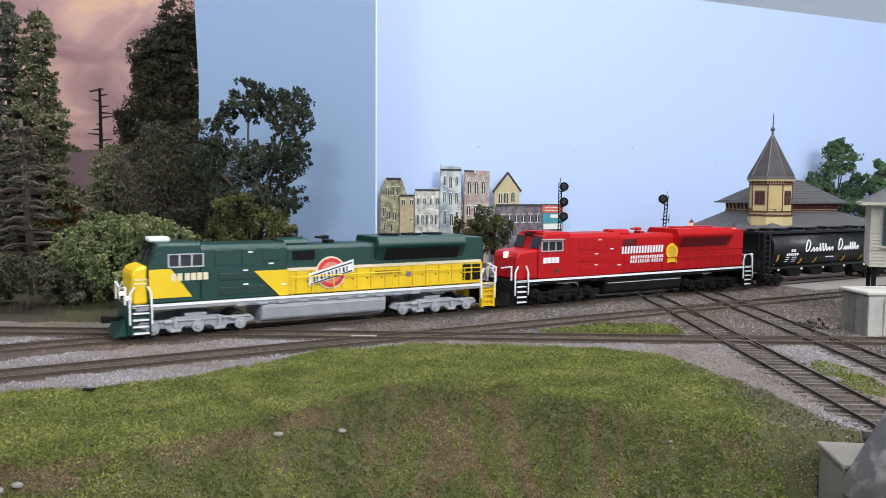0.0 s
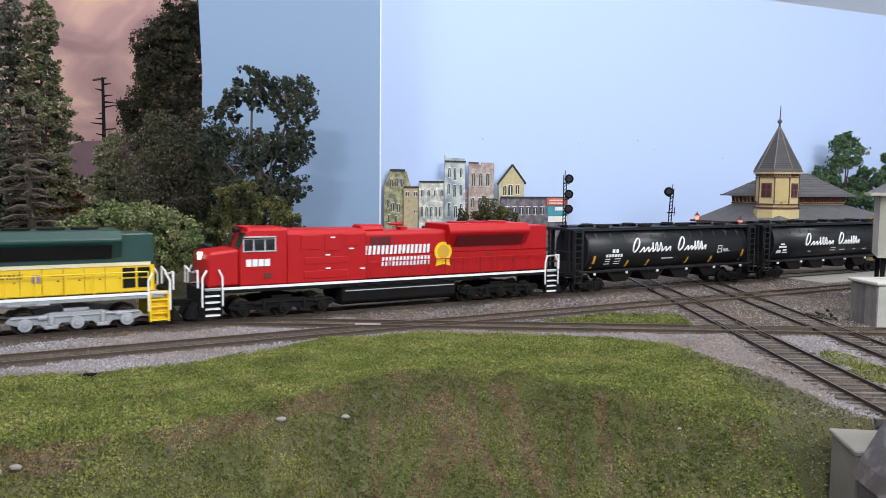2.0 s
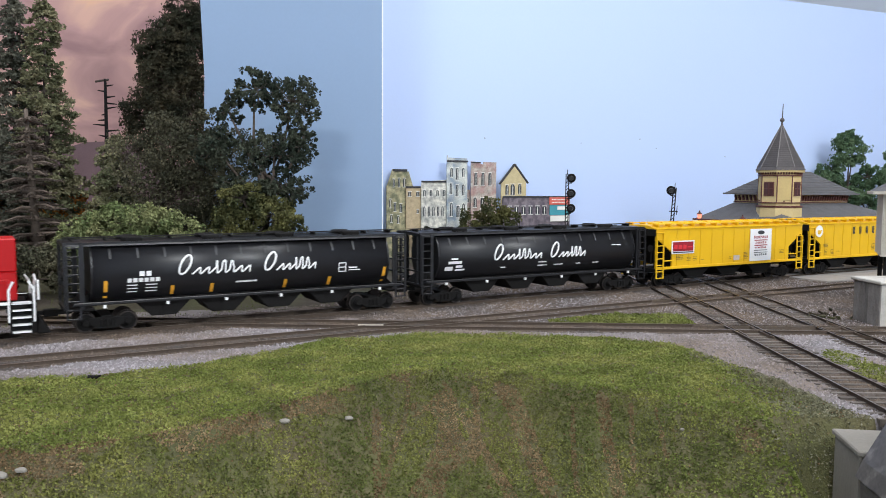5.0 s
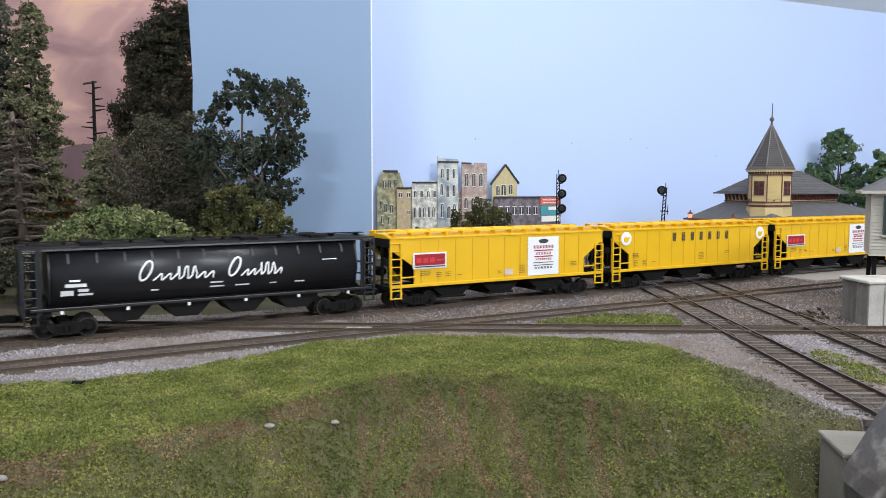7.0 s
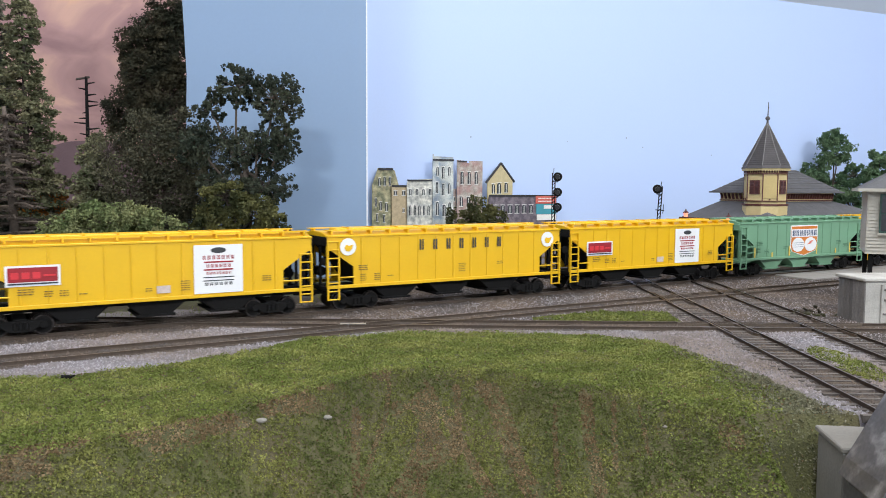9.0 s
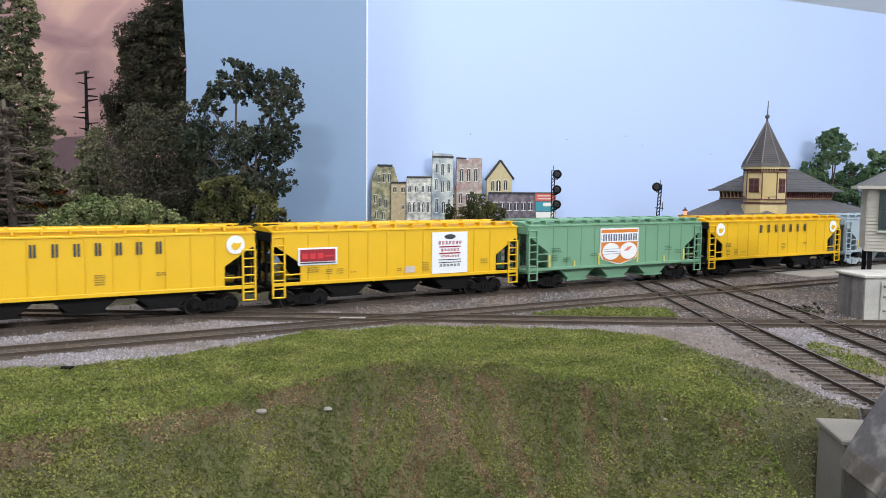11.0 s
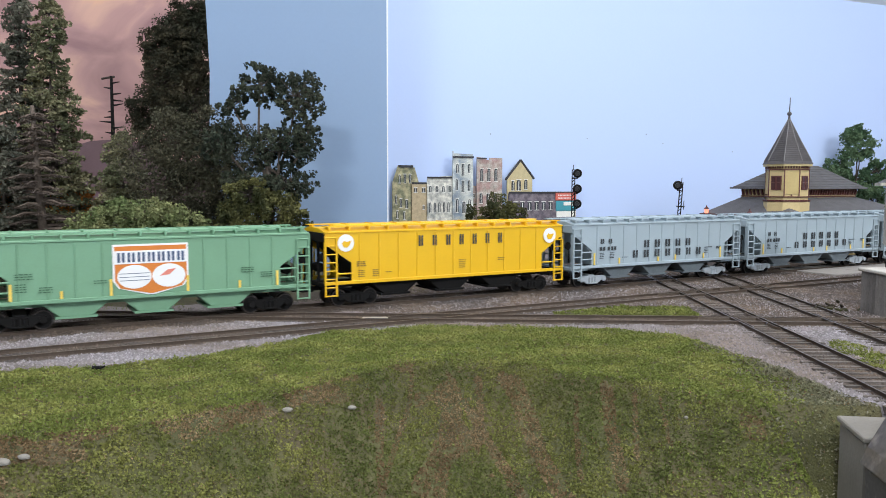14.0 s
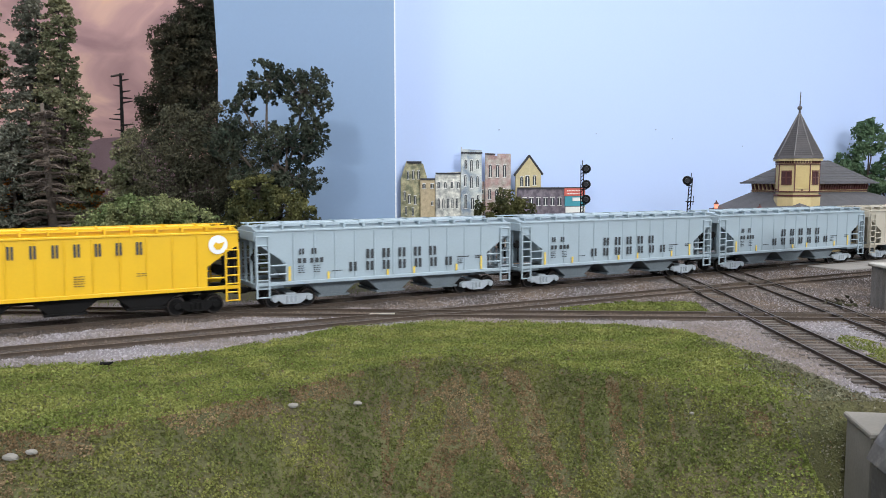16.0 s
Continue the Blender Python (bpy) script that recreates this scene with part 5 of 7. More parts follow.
root = cutout([(a, -0.004), (b, -0.004), (b, zb_(361)), (X(946), zb_(361)), (X(890), zb_(363)), (a, zb_(364))], "dark", -0.0125,
              [(X(880 + 12 * k), zb_(392), 0.0040, 0.009) for k in range(6)], "long dark brick card building with a shop front", [(a, b, zb_(364), zb_(361))])
bm = B()
box(bm, X(948), X(983), -0.0152, -0.0140, zb_(376), zb_(363))
p = part("shop_sign", bm, CITY["sign"], root, "red printed shop sign")
bm = B()
for k in range(2):
    data_lines(bm, X(952), zb_(368 + 5 * k), -0.0152, 1, 0.018, seed=k, t=0.0012)
part("sign_bar", bm, CITY["lintel"], p)
bm = B()
box(bm, X(949), X(983), -0.0150, -0.0140, zb_(394), zb_(377))
part("shop_front", bm, CITY["teal"], root, "teal printed shop window")
bm = B()
box(bm, X(962), X(980), -0.0154, -0.0150, zb_(385), zb_(379))
box(bm, X(950), X(983), -0.0156, -0.0146, zb_(405), zb_(395))
part("shop_panel", bm, CITY["lintel"], root)


# ---- railway signals ----
def signal(name, x, y, z_top, heads, label, tilt=0.0):
    root = empty(name, pose(x, y, -0.004, 0, tilt, -8), label, "railway signal")
    bm = B()
    for dx in (-0.0015, 0.0015):
        rod(bm, (dx, 0, 0), (dx, 0, z_top), 0.0006)
    k = 0.004
    while k < z_top - 0.003:
        rod(bm, (-0.0015, 0, k), (0.0015, 0, k + 0.003), 0.0005, 4)
        k += 0.004
    rod(bm, (0, 0, z_top - 0.001), (0, 0, z_top + 0.005), 0.0004)
    box(bm, -0.005, 0.005, -0.005, 0.005, -0.002, 0.003)
    part("mast", bm, M["blackmatt"], root)
    for dx, z, r in heads:
        bm = B()
        disc(bm, dx, z, r, -0.004, -0.0055, 20)
        h = part("signal_head", bm, M["blackmatt"], root)
        bm = B()
        rod(bm, (dx, -0.0052, z), (dx, -0.0105, z), r * 0.55, 12, r * 0.50)
        part("hood", bm, M["black"], h)
        bm = B()
        rod(bm, (0, -0.001, z), (dx, -0.004, z), 0.0007)
        box(bm, min(0, dx) - 0.0005, max(0, dx) + 0.0005, -0.0045, -0.002, z - r - 0.001, z - r)
        part("bracket", bm, M["blackmatt"], root)
    return root


signal("signal_mast", 0.160, 0.95, 0.094, [(0.0046, 0.0895, 0.0050), (0.0046, 0.0725, 0.0050), (0.0046, 0.0560, 0.0050)], "black three-headed model signal mast")
root = signal("signal_mast", 0.274, 0.95, 0.080, [(-0.0042, 0.0765, 0.0050)], "black single-headed model signal mast leaning slightly", 3.0)
bm = B()
box(bm, -0.004, 0.005, -0.003, 0.001, 0.0530, 0.0540)
rod(bm, (0.004, -0.001, 0.050), (0.004, -0.001, 0.060), 0.0004)
part("platform", bm, M["blackmatt"], root)

# ---- the depot ----
D = dict(
    cream=mat("cream_yellow_paint", (0.56, 0.44, 0.22), 0.7, vary=0.1, scale=90),
    buff=mat("buff_panel_paint", (0.46, 0.35, 0.15), 0.7, vary=0.1, scale=90),
    maroon=mat("maroon_trim_paint", (0.09, 0.025, 0.02), 0.6, vary=0.1),
    shingle=mat("grey_roof_shingle", (0.105, 0.102, 0.108), 0.85, vary=0.25, scale=120, fine=1200, bump=0.4, rnd=0.2),
    turretroof=mat("dark_grey_slate", (0.085, 0.078, 0.080), 0.8, vary=0.2, scale=120, rnd=0.25),
    ridge=mat("pale_grey_ridge", (0.17, 0.16, 0.16), 0.8, vary=0.2),
)


def hip(bm, x0, x1, y0, y1, z0, tx0, tx1, ty0, ty1, z1, slot=0):
    v = [bm.verts.new(p) for p in ((x0, y0, z0), (x1, y0, z0), (x1, y1, z0), (x0, y1, z0), (tx0, ty0, z1), (tx1, ty0, z1), (tx1, ty1, z1), (tx0, ty1, z1))]
    for f in ((0, 1, 5, 4), (1, 2, 6, 5), (2, 3, 7, 6), (3, 0, 4, 7), (4, 5, 6, 7), (3, 2, 1, 0)):
        bm.faces.new([v[i] for i in f]).material_index = slot


def ring8(cx, cy, r, turn=28.5):
    return [(cx + r * math.cos(math.radians(turn + 45 * k)), cy + r * math.sin(math.radians(turn + 45 * k))) for k in range(8)]


def depot():
    """The turret stands on the corner between two wings; x follows the main track, y the branch."""
    root = empty("railway_depot", pose(0.374, 0.900, -0.004, 0, 0, 34), "cream and maroon model depot with a pointed turret and grey roofs", "railway station")
    bm = B()
    box(bm, -0.012, 0.170, -0.012, 0.070, 0, 0.046)
    part("wall", bm, D["cream"], root)
    bm = B()
    hip(bm, -0.030, 0.190, -0.030, 0.086, 0.0455, 0.004, 0.122, 0.004, 0.060, 0.0640)
    lower = part("lower_roof", bm, D["shingle"], root, "grey lower roof")
    bm = B()
    box(bm, -0.031, 0.191, -0.031, 0.087, 0.0440, 0.0460)
    part("gutter", bm, D["maroon"], lower)
    bm = B()
    box(bm, 0.004, 0.122, 0.004, 0.060, 0.0560, 0.0740)
    band = part("clerestory", bm, D["cream"], root, "cream clerestory band")
    for k in range(28):
        u = 0.006 + 0.114 * k / 27
        bm = B()
        prism(bm, [(u - 0.0012, 0.0665), (u + 0.0004, 0.0665), (u + 0.0022, 0.0725), (u + 0.0006, 0.0725)], "y", 0.0020, 0.004)
        part("bracket", bm, D["maroon"], band)
    for k in range(11):
        u = 0.007 + 0.050 * k / 10
        bm = B()
        prism(bm, [(u - 0.0012, 0.0665), (u + 0.0004, 0.0665), (u + 0.0022, 0.0725), (u + 0.0006, 0.0725)], "x", 0.0020, 0.004)
        part("bracket", bm, D["maroon"], band)
    for z in (0.0645, 0.0728):
        bm = B()
        box(bm, 0.0034, 0.1226, 0.0034, 0.0606, z, z + 0.0012)
        part("band_trim", bm, D["maroon"], band)
    bm = B()
    hip(bm, -0.004, 0.130, -0.004, 0.068, 0.0740, 0.036, 0.092, 0.030, 0.034, 0.0985)
    upper = part("upper_roof", bm, D["shingle"], root, "grey upper roof")
    bm = B()
    box(bm, -0.0048, 0.1308, -0.0048, 0.0688, 0.0730, 0.0747)
    part("eave_board", bm, D["shingle"], upper)
    for k in range(9):
        f = (k + 0.5) / 9
        z = 0.0740 + 0.0245 * f
        bm = B()
        box(bm, -0.004 + 0.040 * f, 0.130 - 0.038 * f, -0.004 + 0.034 * f - 0.0004, -0.004 + 0.034 * f + 0.001, z - 0.0003, z + 0.0004)
        part("shingle_course", bm, D["shingle"], upper)
        bm = B()
        box(bm, -0.004 + 0.040 * f - 0.0004, -0.004 + 0.040 * f + 0.001, -0.004 + 0.034 * f, 0.068 - 0.034 * f, z - 0.0003, z + 0.0004)
        part("shingle_course", bm, D["shingle"], upper)
    # turret
    cx, cy = 0.0, 0.0
    bm = B()
    prism(bm, ring8(cx, cy, 0.0205), "z", 0.058, 0.096)
    turret = part("turret", bm, D["cream"], root, "eight-sided cream turret")
    bm = B()
    prism(bm, ring8(cx, cy, 0.0222), "z", 0.044, 0.0600)
    part("turret_skirt", bm, D["cream"], turret)
    bm = B()
    for r, z, h in ((0.0228, 0.0605, 0.0017), (0.0222, 0.0648, 0.0010), (0.0218, 0.0925, 0.0010)):
        bm = B()
        prism(bm, ring8(cx, cy, r), "z", z, z + h)
        part("turret_trim", bm, D["maroon"], turret)
    for k in range(8):
        a = math.radians(45 * k + 6)
        m = Matrix.Translation((cx, cy, 0)) @ Matrix.Rotation(a + math.pi / 2, 4, "Z")
        f = 0.0205 * math.cos(math.radians(22.5))
        bm = B()
        if k % 2 == 0:
            box(bm, -0.0056, 0.0056, -f - 0.0008, -f + 0.0005, 0.0722, 0.0866)
            w = part("turret_window", bm, D["maroon"], turret, "maroon framed turret window")
            w.matrix_basis = m
            bm = B()
            for dx in (-0.0028, 0.0028):
                box(bm, dx - 0.0018, dx + 0.0018, -f - 0.0011, -f - 0.0008, 0.0732, 0.0792)
                box(bm, dx - 0.0018, dx + 0.0018, -f - 0.0011, -f - 0.0008, 0.0802, 0.0852)
            part("pane", bm, M["window_dim"], w)
        else:
            box(bm, -0.0066, 0.0066, -f - 0.0006, -f + 0.0005, 0.0680, 0.0905)
            w = part("turret_panel", bm, D["buff"], turret, "plain buff panel")
            w.matrix_basis = m
            bm = B()
            for s in (-1, 1):
                box(bm, s * 0.0072 - 0.0005, s * 0.0072 + 0.0005, -f - 0.0009, -f + 0.0004, 0.0658, 0.0925)
            box(bm, -0.0007, 0.0007, -f - 0.0010, -f, 0.0662, 0.0676)
            part("panel_trim", bm, D["maroon"], w)
        bm = B()
        for j in range(6):
            u = -0.0065 + 0.0026 * j
            box(bm, u - 0.0006, u + 0.0006, -f - 0.0014, -f, 0.0940, 0.0962)
        p = part("dentil", bm, D["maroon"], turret)
        p.matrix_basis = m
    bm = B()
    prism(bm, ring8(cx, cy, 0.0236), "z", 0.0962, 0.0985)
    part("turret_eave", bm, D["cream"], turret)
    bm = B()
    apex = bm.verts.new((cx, cy, 0.1460))
    rings = []
    for r, z in ((0.0246, 0.0985), (0.0226, 0.1015), (0.0120, 0.1215)):
        rings.append([bm.verts.new((x, y, z)) for x, y in ring8(cx, cy, r)])
    for p, q in zip(rings, rings[1:]):
        for k in range(8):
            bm.faces.new((p[k], p[(k + 1) % 8], q[(k + 1) % 8], q[k]))
    for k in range(8):
        bm.faces.new((rings[-1][k], rings[-1][(k + 1) % 8], apex))
    bm.faces.new(rings[0][::-1])
    cone = part("turret_roof", bm, D["turretroof"], root, "dark slate turret roof")
    for (x, y), (u, v) in zip(ring8(cx, cy, 0.0229), ring8(cx, cy, 0.0123)):
        bm = B()
        path(bm, [(x, y, 0.1015), (u, v, 0.1215), (cx, cy, 0.1462)], 0.0005, 5)
        part("ridge", bm, D["ridge"], cone)
    for k in range(20):
        f = (k + 0.3) / 20
        z = 0.1015 + 0.0430 * f
        r = (0.0226 - 0.0106 * min(1, f * 0.0430 / 0.0200)) if z < 0.1215 else 0.0120 * (0.1460 - z) / 0.0245
        bm = B()
        prism(bm, ring8(cx, cy, r + 0.00035), "z", z, z + 0.0005)
        part("slate_course", bm, D["turretroof"], cone)
    bm = B()
    rod(bm, (cx, cy, 0.1430), (cx, cy, 0.1490), 0.0014, 8, 0.0008)
    bmesh.ops.create_icosphere(bm, subdivisions=2, radius=0.0024, matrix=Matrix.Translation((cx, cy, 0.1500)))
    rod(bm, (cx, cy, 0.1490), (cx + 0.0006, cy, 0.1665), 0.0007, 6, 0.0004)
    part("finial", bm, D["turretroof"], root)
    bm = B()
    prism(bm, ring8(cx, cy, 0.0285), "z", 0.0462, 0.0478)
    part("turret_foot", bm, D["shingle"], lower)
    return root


M["window_dim"] = mat("dim_maroon_window", (0.07, 0.03, 0.03), 0.2)
depot()


def lantern(x, y, z):
    root = empty("lantern", pose(x, y, z), "small red station lantern with a lit warm globe", "lamp")
    bm = B()
    rod(bm, (0, 0, -z - 0.002), (0, 0, -0.0035), 0.0006)
    part("post", bm, M["blackmatt"], root)
    bm = B()
    rod(bm, (0, 0, -0.0035), (0, 0, 0.0015), 0.0020, 8, 0.0024)
    part("globe", bm, M["lantern_glow"], root)
    bm = B()
    rod(bm, (0, 0, 0.0015), (0, 0, 0.0042), 0.0034, 8, 0.0008)
    rod(bm, (0, 0, 0.0042), (0, 0, 0.0058), 0.0006)
    part("cap", bm, D["maroon"], root)


M["lantern_glow"] = glow("warm_lantern_glow", (1.0, 0.30, 0.18), 1.1)
lantern(0.306, 0.950, 0.0450)
lantern(0.328, 0.868, 0.0435)

# ---- signal cabin at the crossing, equipment cabinet and road slab ----
T = dict(
    siding=mat("cream_grey_siding", (0.42, 0.39, 0.33), 0.75, vary=0.12, scale=80),
    sash=mat("dark_green_sash", (0.012, 0.05, 0.035), 0.5),
    darkroof=mat("dark_grey_tar_roof", (0.10, 0.10, 0.105), 0.85, vary=0.2, scale=80, bump=0.4),
    cabinet=mat("weathered_pale_concrete", (0.46, 0.44, 0.40), 0.8, vary=0.15, scale=90, fine=900, second=(0.33, 0.31, 0.28), mix_scale=60, mix_at=0.58, bump=0.3),
    plank=mat("weathered_grey_plank", (0.17, 0.158, 0.148), 0.85, vary=0.25, scale=150, rnd=0.5, bump=0.4),
    slab=mat("pale_road_slab", (0.27, 0.25, 0.23), 0.85, vary=0.12, scale=60, bump=0.3),
    concrete=mat("pale_foreground_concrete", (0.21, 0.195, 0.17), 0.8, vary=0.1, scale=120, bump=0.2),
    tar=mat("dark_grey_weathered_panel", (0.09, 0.085, 0.085), 0.35, vary=0.35, scale=160, second=(0.30, 0.29, 0.28), mix_scale=130, mix_at=0.62),
)


def signal_cabin():
    root = empty("signal_cabin", pose(0.3390, 0.600, -0.004, 0, 0, -21), "cream sided signal cabin on dark posts with a grey hipped roof", "signal cabin")
    z0, z1 = 0.0355, 0.0785
    bm = B()
    box(bm, 0, 0.085, 0, 0.055, z0, z1)
    body = part("wall", bm, T["siding"], root)
    n = 19
    for k in range(n):
        z = z0 + (z1 - z0) * k / n
        bm = B()
        h = (z1 - z0) / n
        prism(bm, [(-0.0008, z), (0.0, z + h), (0.0004, z + h), (0.0004, z)], "x", -0.0006, 0.0855)
        part("siding_board", bm, T["siding"], body)
        bm = B()
        prism(bm, [(-0.0008, z), (0.0, z + h), (0.0004, z + h), (0.0004, z)], "y", -0.0004, 0.055)
        part("siding_board", bm, T["siding"], body)
    for x in (0.008, 0.044):
        bm = B()
        box(bm, x - 0.0012, x + 0.0232, -0.0018, 0.001, 0.0495, 0.0755)
        w = part("window", bm, T["sash"], root, "dark green framed window")
        for i in range(3):
            for j in range(2):
                bm = B()
                box(bm, x + i * 0.0076, x + i * 0.0076 + 0.0066, -0.0022, -0.0017, 0.0510 + j * 0.0120, 0.0510 + j * 0.0120 + 0.0110)
                part("pane", bm, M["glass_dark"], w)
        bm = B()
        box(bm, x - 0.002, x + 0.024, -0.0030, 0.0, 0.0482, 0.0496)
        part("sill", bm, T["siding"], w)
    bm = B()
    hip(bm, -0.0065, 0.0915, -0.007, 0.062, z1, 0.030, 0.056, 0.024, 0.031, z1 + 0.021)
    roof = part("roof", bm, T["darkroof"], root, "grey hipped roof")
    bm = B()
    box(bm, -0.0070, 0.0920, -0.0075, 0.0625, z1 - 0.0014, z1 + 0.0006)
    part("eave_board", bm, T["siding"], roof)
    for x, y in ((0.003, 0.004), (0.040, 0.004), (0.082, 0.004), (0.003, 0.051), (0.040, 0.051), (0.082, 0.051)):
        bm = B()
        box(bm, x - 0.0014, x + 0.0014, y - 0.0014, y + 0.0014, 0, z0)
        part("post", bm, M["blackmatt"], root)
    bm = B()
    for p, q in (((0.012, 0.002, 0.0), (0.030, 0.002, z0)), ((0.030, 0.002, 0.0), (0.012, 0.002, z0))):
        rod(bm, p, q, 0.0006)
    part("brace", bm, M["blackmatt"], root)


signal_cabin()


def cabinet():
    root = empty("equipment_cabinet", pose(0.3015, 0.5175, -0.004, 0, 0, 8), "weathered pale equipment cabinet with plank sides and a lid", "cabinet")
    bm = B()
    box(bm, 0, 0.046, 0, 0.026, 0, 0.0262)
    body = part("body", bm, T["cabinet"], root)
    for k in range(9):
        bm = B()
        y = 0.0002 + k * 0.00285
        box(bm, -0.0008, 0.0, y, y + 0.0026, 0.0, 0.0262)
        part("plank", bm, T["plank"], body)
    bm = B()
    box(bm, -0.0022, 0.048, -0.0018, 0.0278, 0.0262, 0.0282)
    part("lid", bm, T["cabinet"], root, bevel=0.0005)
    for x in (0.0090, 0.0275):
        bm = B()
        box(bm, x, x + 0.0165, -0.0008, 0.0, 0.0020, 0.0245)
        d = part("door", bm, T["cabinet"], root, bevel=0.0003)
        for z in (0.0075, 0.0155, 0.0215):
            bm = B()
            rod(bm, (x + 0.0015, -0.0012, z), (x + 0.0040, -0.0012, z), 0.0006)
            part("hinge", bm, T["plank"], d)


cabinet()
bm = B()
for k in range(26):
    r = random.Random(k)
    p = Vector((r.gauss(0, 0.006), r.gauss(0, 0.004), abs(r.gauss(0, 0.0016))))
    rod(bm, p, p + Vector((r.uniform(-0.004, 0.004), r.uniform(-0.004, 0.004), r.uniform(0, 0.002))), 0.0011, 5, 0.0005)
ob = tagged(part("scrap_pile", bm, M["soil"]), "small dark heap of scrap and dirt on ballast", "scrap pile")
ob.location = (0.283, 0.548, -0.003)

M2 = Matrix.Translation((MAIN_O.x, MAIN_O.y, 0)) @ Matrix.Rotation(MAIN_A, 4, "Z")
for nm, y0, y1 in (("pavement_1", -0.0475, -0.0105), ("pavement_2", -0.0068, 0.0068)):
    bm = B()
    n = 4
    for k in range(n):
        box(bm, 0.400 + k * 0.046, 0.4455 + k * 0.046, y0, y1, -0.0050, -0.0006)
    ob = tagged(part(nm, bm, T["slab"], bevel=0.0004), "pale road crossing slabs between the rails", "pavement", kind="structure")
    ob.matrix_basis = M2

# things at the layout's front edge
root = empty("bridge_abutment", pose(0.1920, 0.312, 0, 0, 0, -4), "pale concrete block at the foot of the slope", "abutment")
bm = B()
box(bm, 0, 0.018, -0.022, 0, -0.075, -0.0030)
part("block", bm, T["concrete"], root, bevel=0.0006)
bm = B()
box(bm, -0.0008, 0.0188, -0.0228, 0.0008, -0.0030, -0.0012)
part("cap", bm, T["concrete"], root, bevel=0.0004)
root = empty("loading_chute", pose(0.1885, 0.2640, 0, 0, 0, 0), "dark grey weathered sloping chute beside the concrete block", "chute")
bm = B()
prism(bm, [(0.000, -0.0090), (0.0020, -0.0040), (0.0150, 0.0200), (0.060, 0.0200), (0.060, -0.070), (0.002, -0.070)], "y", 0, 0.022)
part("body", bm, T["tar"], root, bevel=0.001)
bm = B()
prism(bm, [(-0.0006, -0.0080), (0.0014, -0.0030), (0.0144, 0.0210), (0.0156, 0.0200), (0.0026, -0.0040)], "y", -0.0012, 0.0232)
part("rim", bm, T["tar"], root)
bm = B()
for k in range(4):
    rod(bm, (0.006 + k * 0.006, -0.0006, -0.030 + 0.004 * k), (0.010 + k * 0.006, -0.0006, -0.012 + 0.008 * k), 0.0012, 6)
part("rib", bm, M["trim_pale"], root)
bm = B()
for k in range(4):
    r = random.Random(k + 50)
    p = Vector((r.gauss(0, 0.0012), r.gauss(0, 0.0006), 0.0006))
    rod(bm, p, p + Vector((r.uniform(-0.005, 0.005), r.uniform(-0.001, 0.001), r.uniform(0, 0.001))), 0.0007, 5, 0.0003)
ob = tagged(part("twig", bm, M["blackmatt"]), "short black twig lying in the grass", "twig")
ob.location = (-0.079, 0.352, ground_z(-0.079, 0.352) + 0.0016)
for x, y, s in ((0.0263, 0.3372, 0.0012), (-0.0591, 0.2591, 0.0016), (-0.054, 0.2612, 0.0012), (0.1468, 0.3281, 0.0007), (0.0075, 0.3164, 0.0013)):
    bm = B()
    bmesh.ops.create_icosphere(bm, subdivisions=2, radius=1.0)
    for v in bm.verts:
        v.co = Vector((v.co.x * 1.5, v.co.y, v.co.z * 0.7)) * s * (1 + 0.25 * noise.noise(v.co * 1.7 + Vector((x * 50, y, 0))))
    ob = tagged(part("pebble", bm, T["concrete"]), "small pale pebble lying on the grass slope", "pebble", "pebbles on the slope")
    ob.location = (x, y, ground_z(x, y) + s * 0.6)
bm = B()
box(bm, -0.0070, 0.0070, -0.0006, 0.0006, -0.0002, 0.0004)
ob = tagged(part("bright_rail_joint", bm, mat("bright_nickel", (0.75, 0.68, 0.60), 0.3, 0.6)), "short bright unpainted rail piece at the crossing", "rail piece")
ob.matrix_basis = pose(0.012, 0.4815, 0.0, 0, 0, 4)


# ---- trees, in leaves and needles of their own ----
def leaf_mat(name, colour, second, rnd=0.55):
    return mat(name, colour, 0.8, vary=0.3, scale=50, fine=900, rnd=rnd, second=second, mix_scale=45, mix_at=0.52, spec=0.2)


LEAF = dict(
    oak=leaf_mat("dark_blue_green_leaves", (0.034, 0.046, 0.032), (0.080, 0.090, 0.060)),
    dark=leaf_mat("very_dark_leaves", (0.026, 0.029, 0.018), (0.070, 0.060, 0.036)),
    bush=leaf_mat("light_green_leaves", (0.112, 0.148, 0.056), (0.212, 0.222, 0.102)),
    olive=leaf_mat("olive_leaves", (0.052, 0.062, 0.026), (0.135, 0.130, 0.045)),
    conifer=leaf_mat("dark_green_needles", (0.104, 0.114, 0.060), (0.205, 0.190, 0.108)),
    blueconifer=leaf_mat("blue_grey_needles", (0.100, 0.108, 0.082), (0.190, 0.184, 0.140)),
    twig=leaf_mat("brown_grey_twigs", (0.075, 0.058, 0.048), (0.150, 0.118, 0.094)),
    brush=leaf_mat("dark_brown_brush", (0.045, 0.047, 0.029), (0.104, 0.096, 0.060)),
    fresh=leaf_mat("fresh_green_foam_leaves", (0.055, 0.105, 0.055), (0.11, 0.165, 0.085)),
    amber=leaf_mat("amber_leaves", (0.42, 0.17, 0.03), (0.30, 0.10, 0.02)),
)
BARK = mat("dark_bark", (0.055, 0.042, 0.033), 0.9, vary=0.35, scale=150, bump=0.5)
GREYBARK = mat("grey_bark", (0.085, 0.066, 0.052), 0.9, vary=0.35, scale=150, bump=0.5)


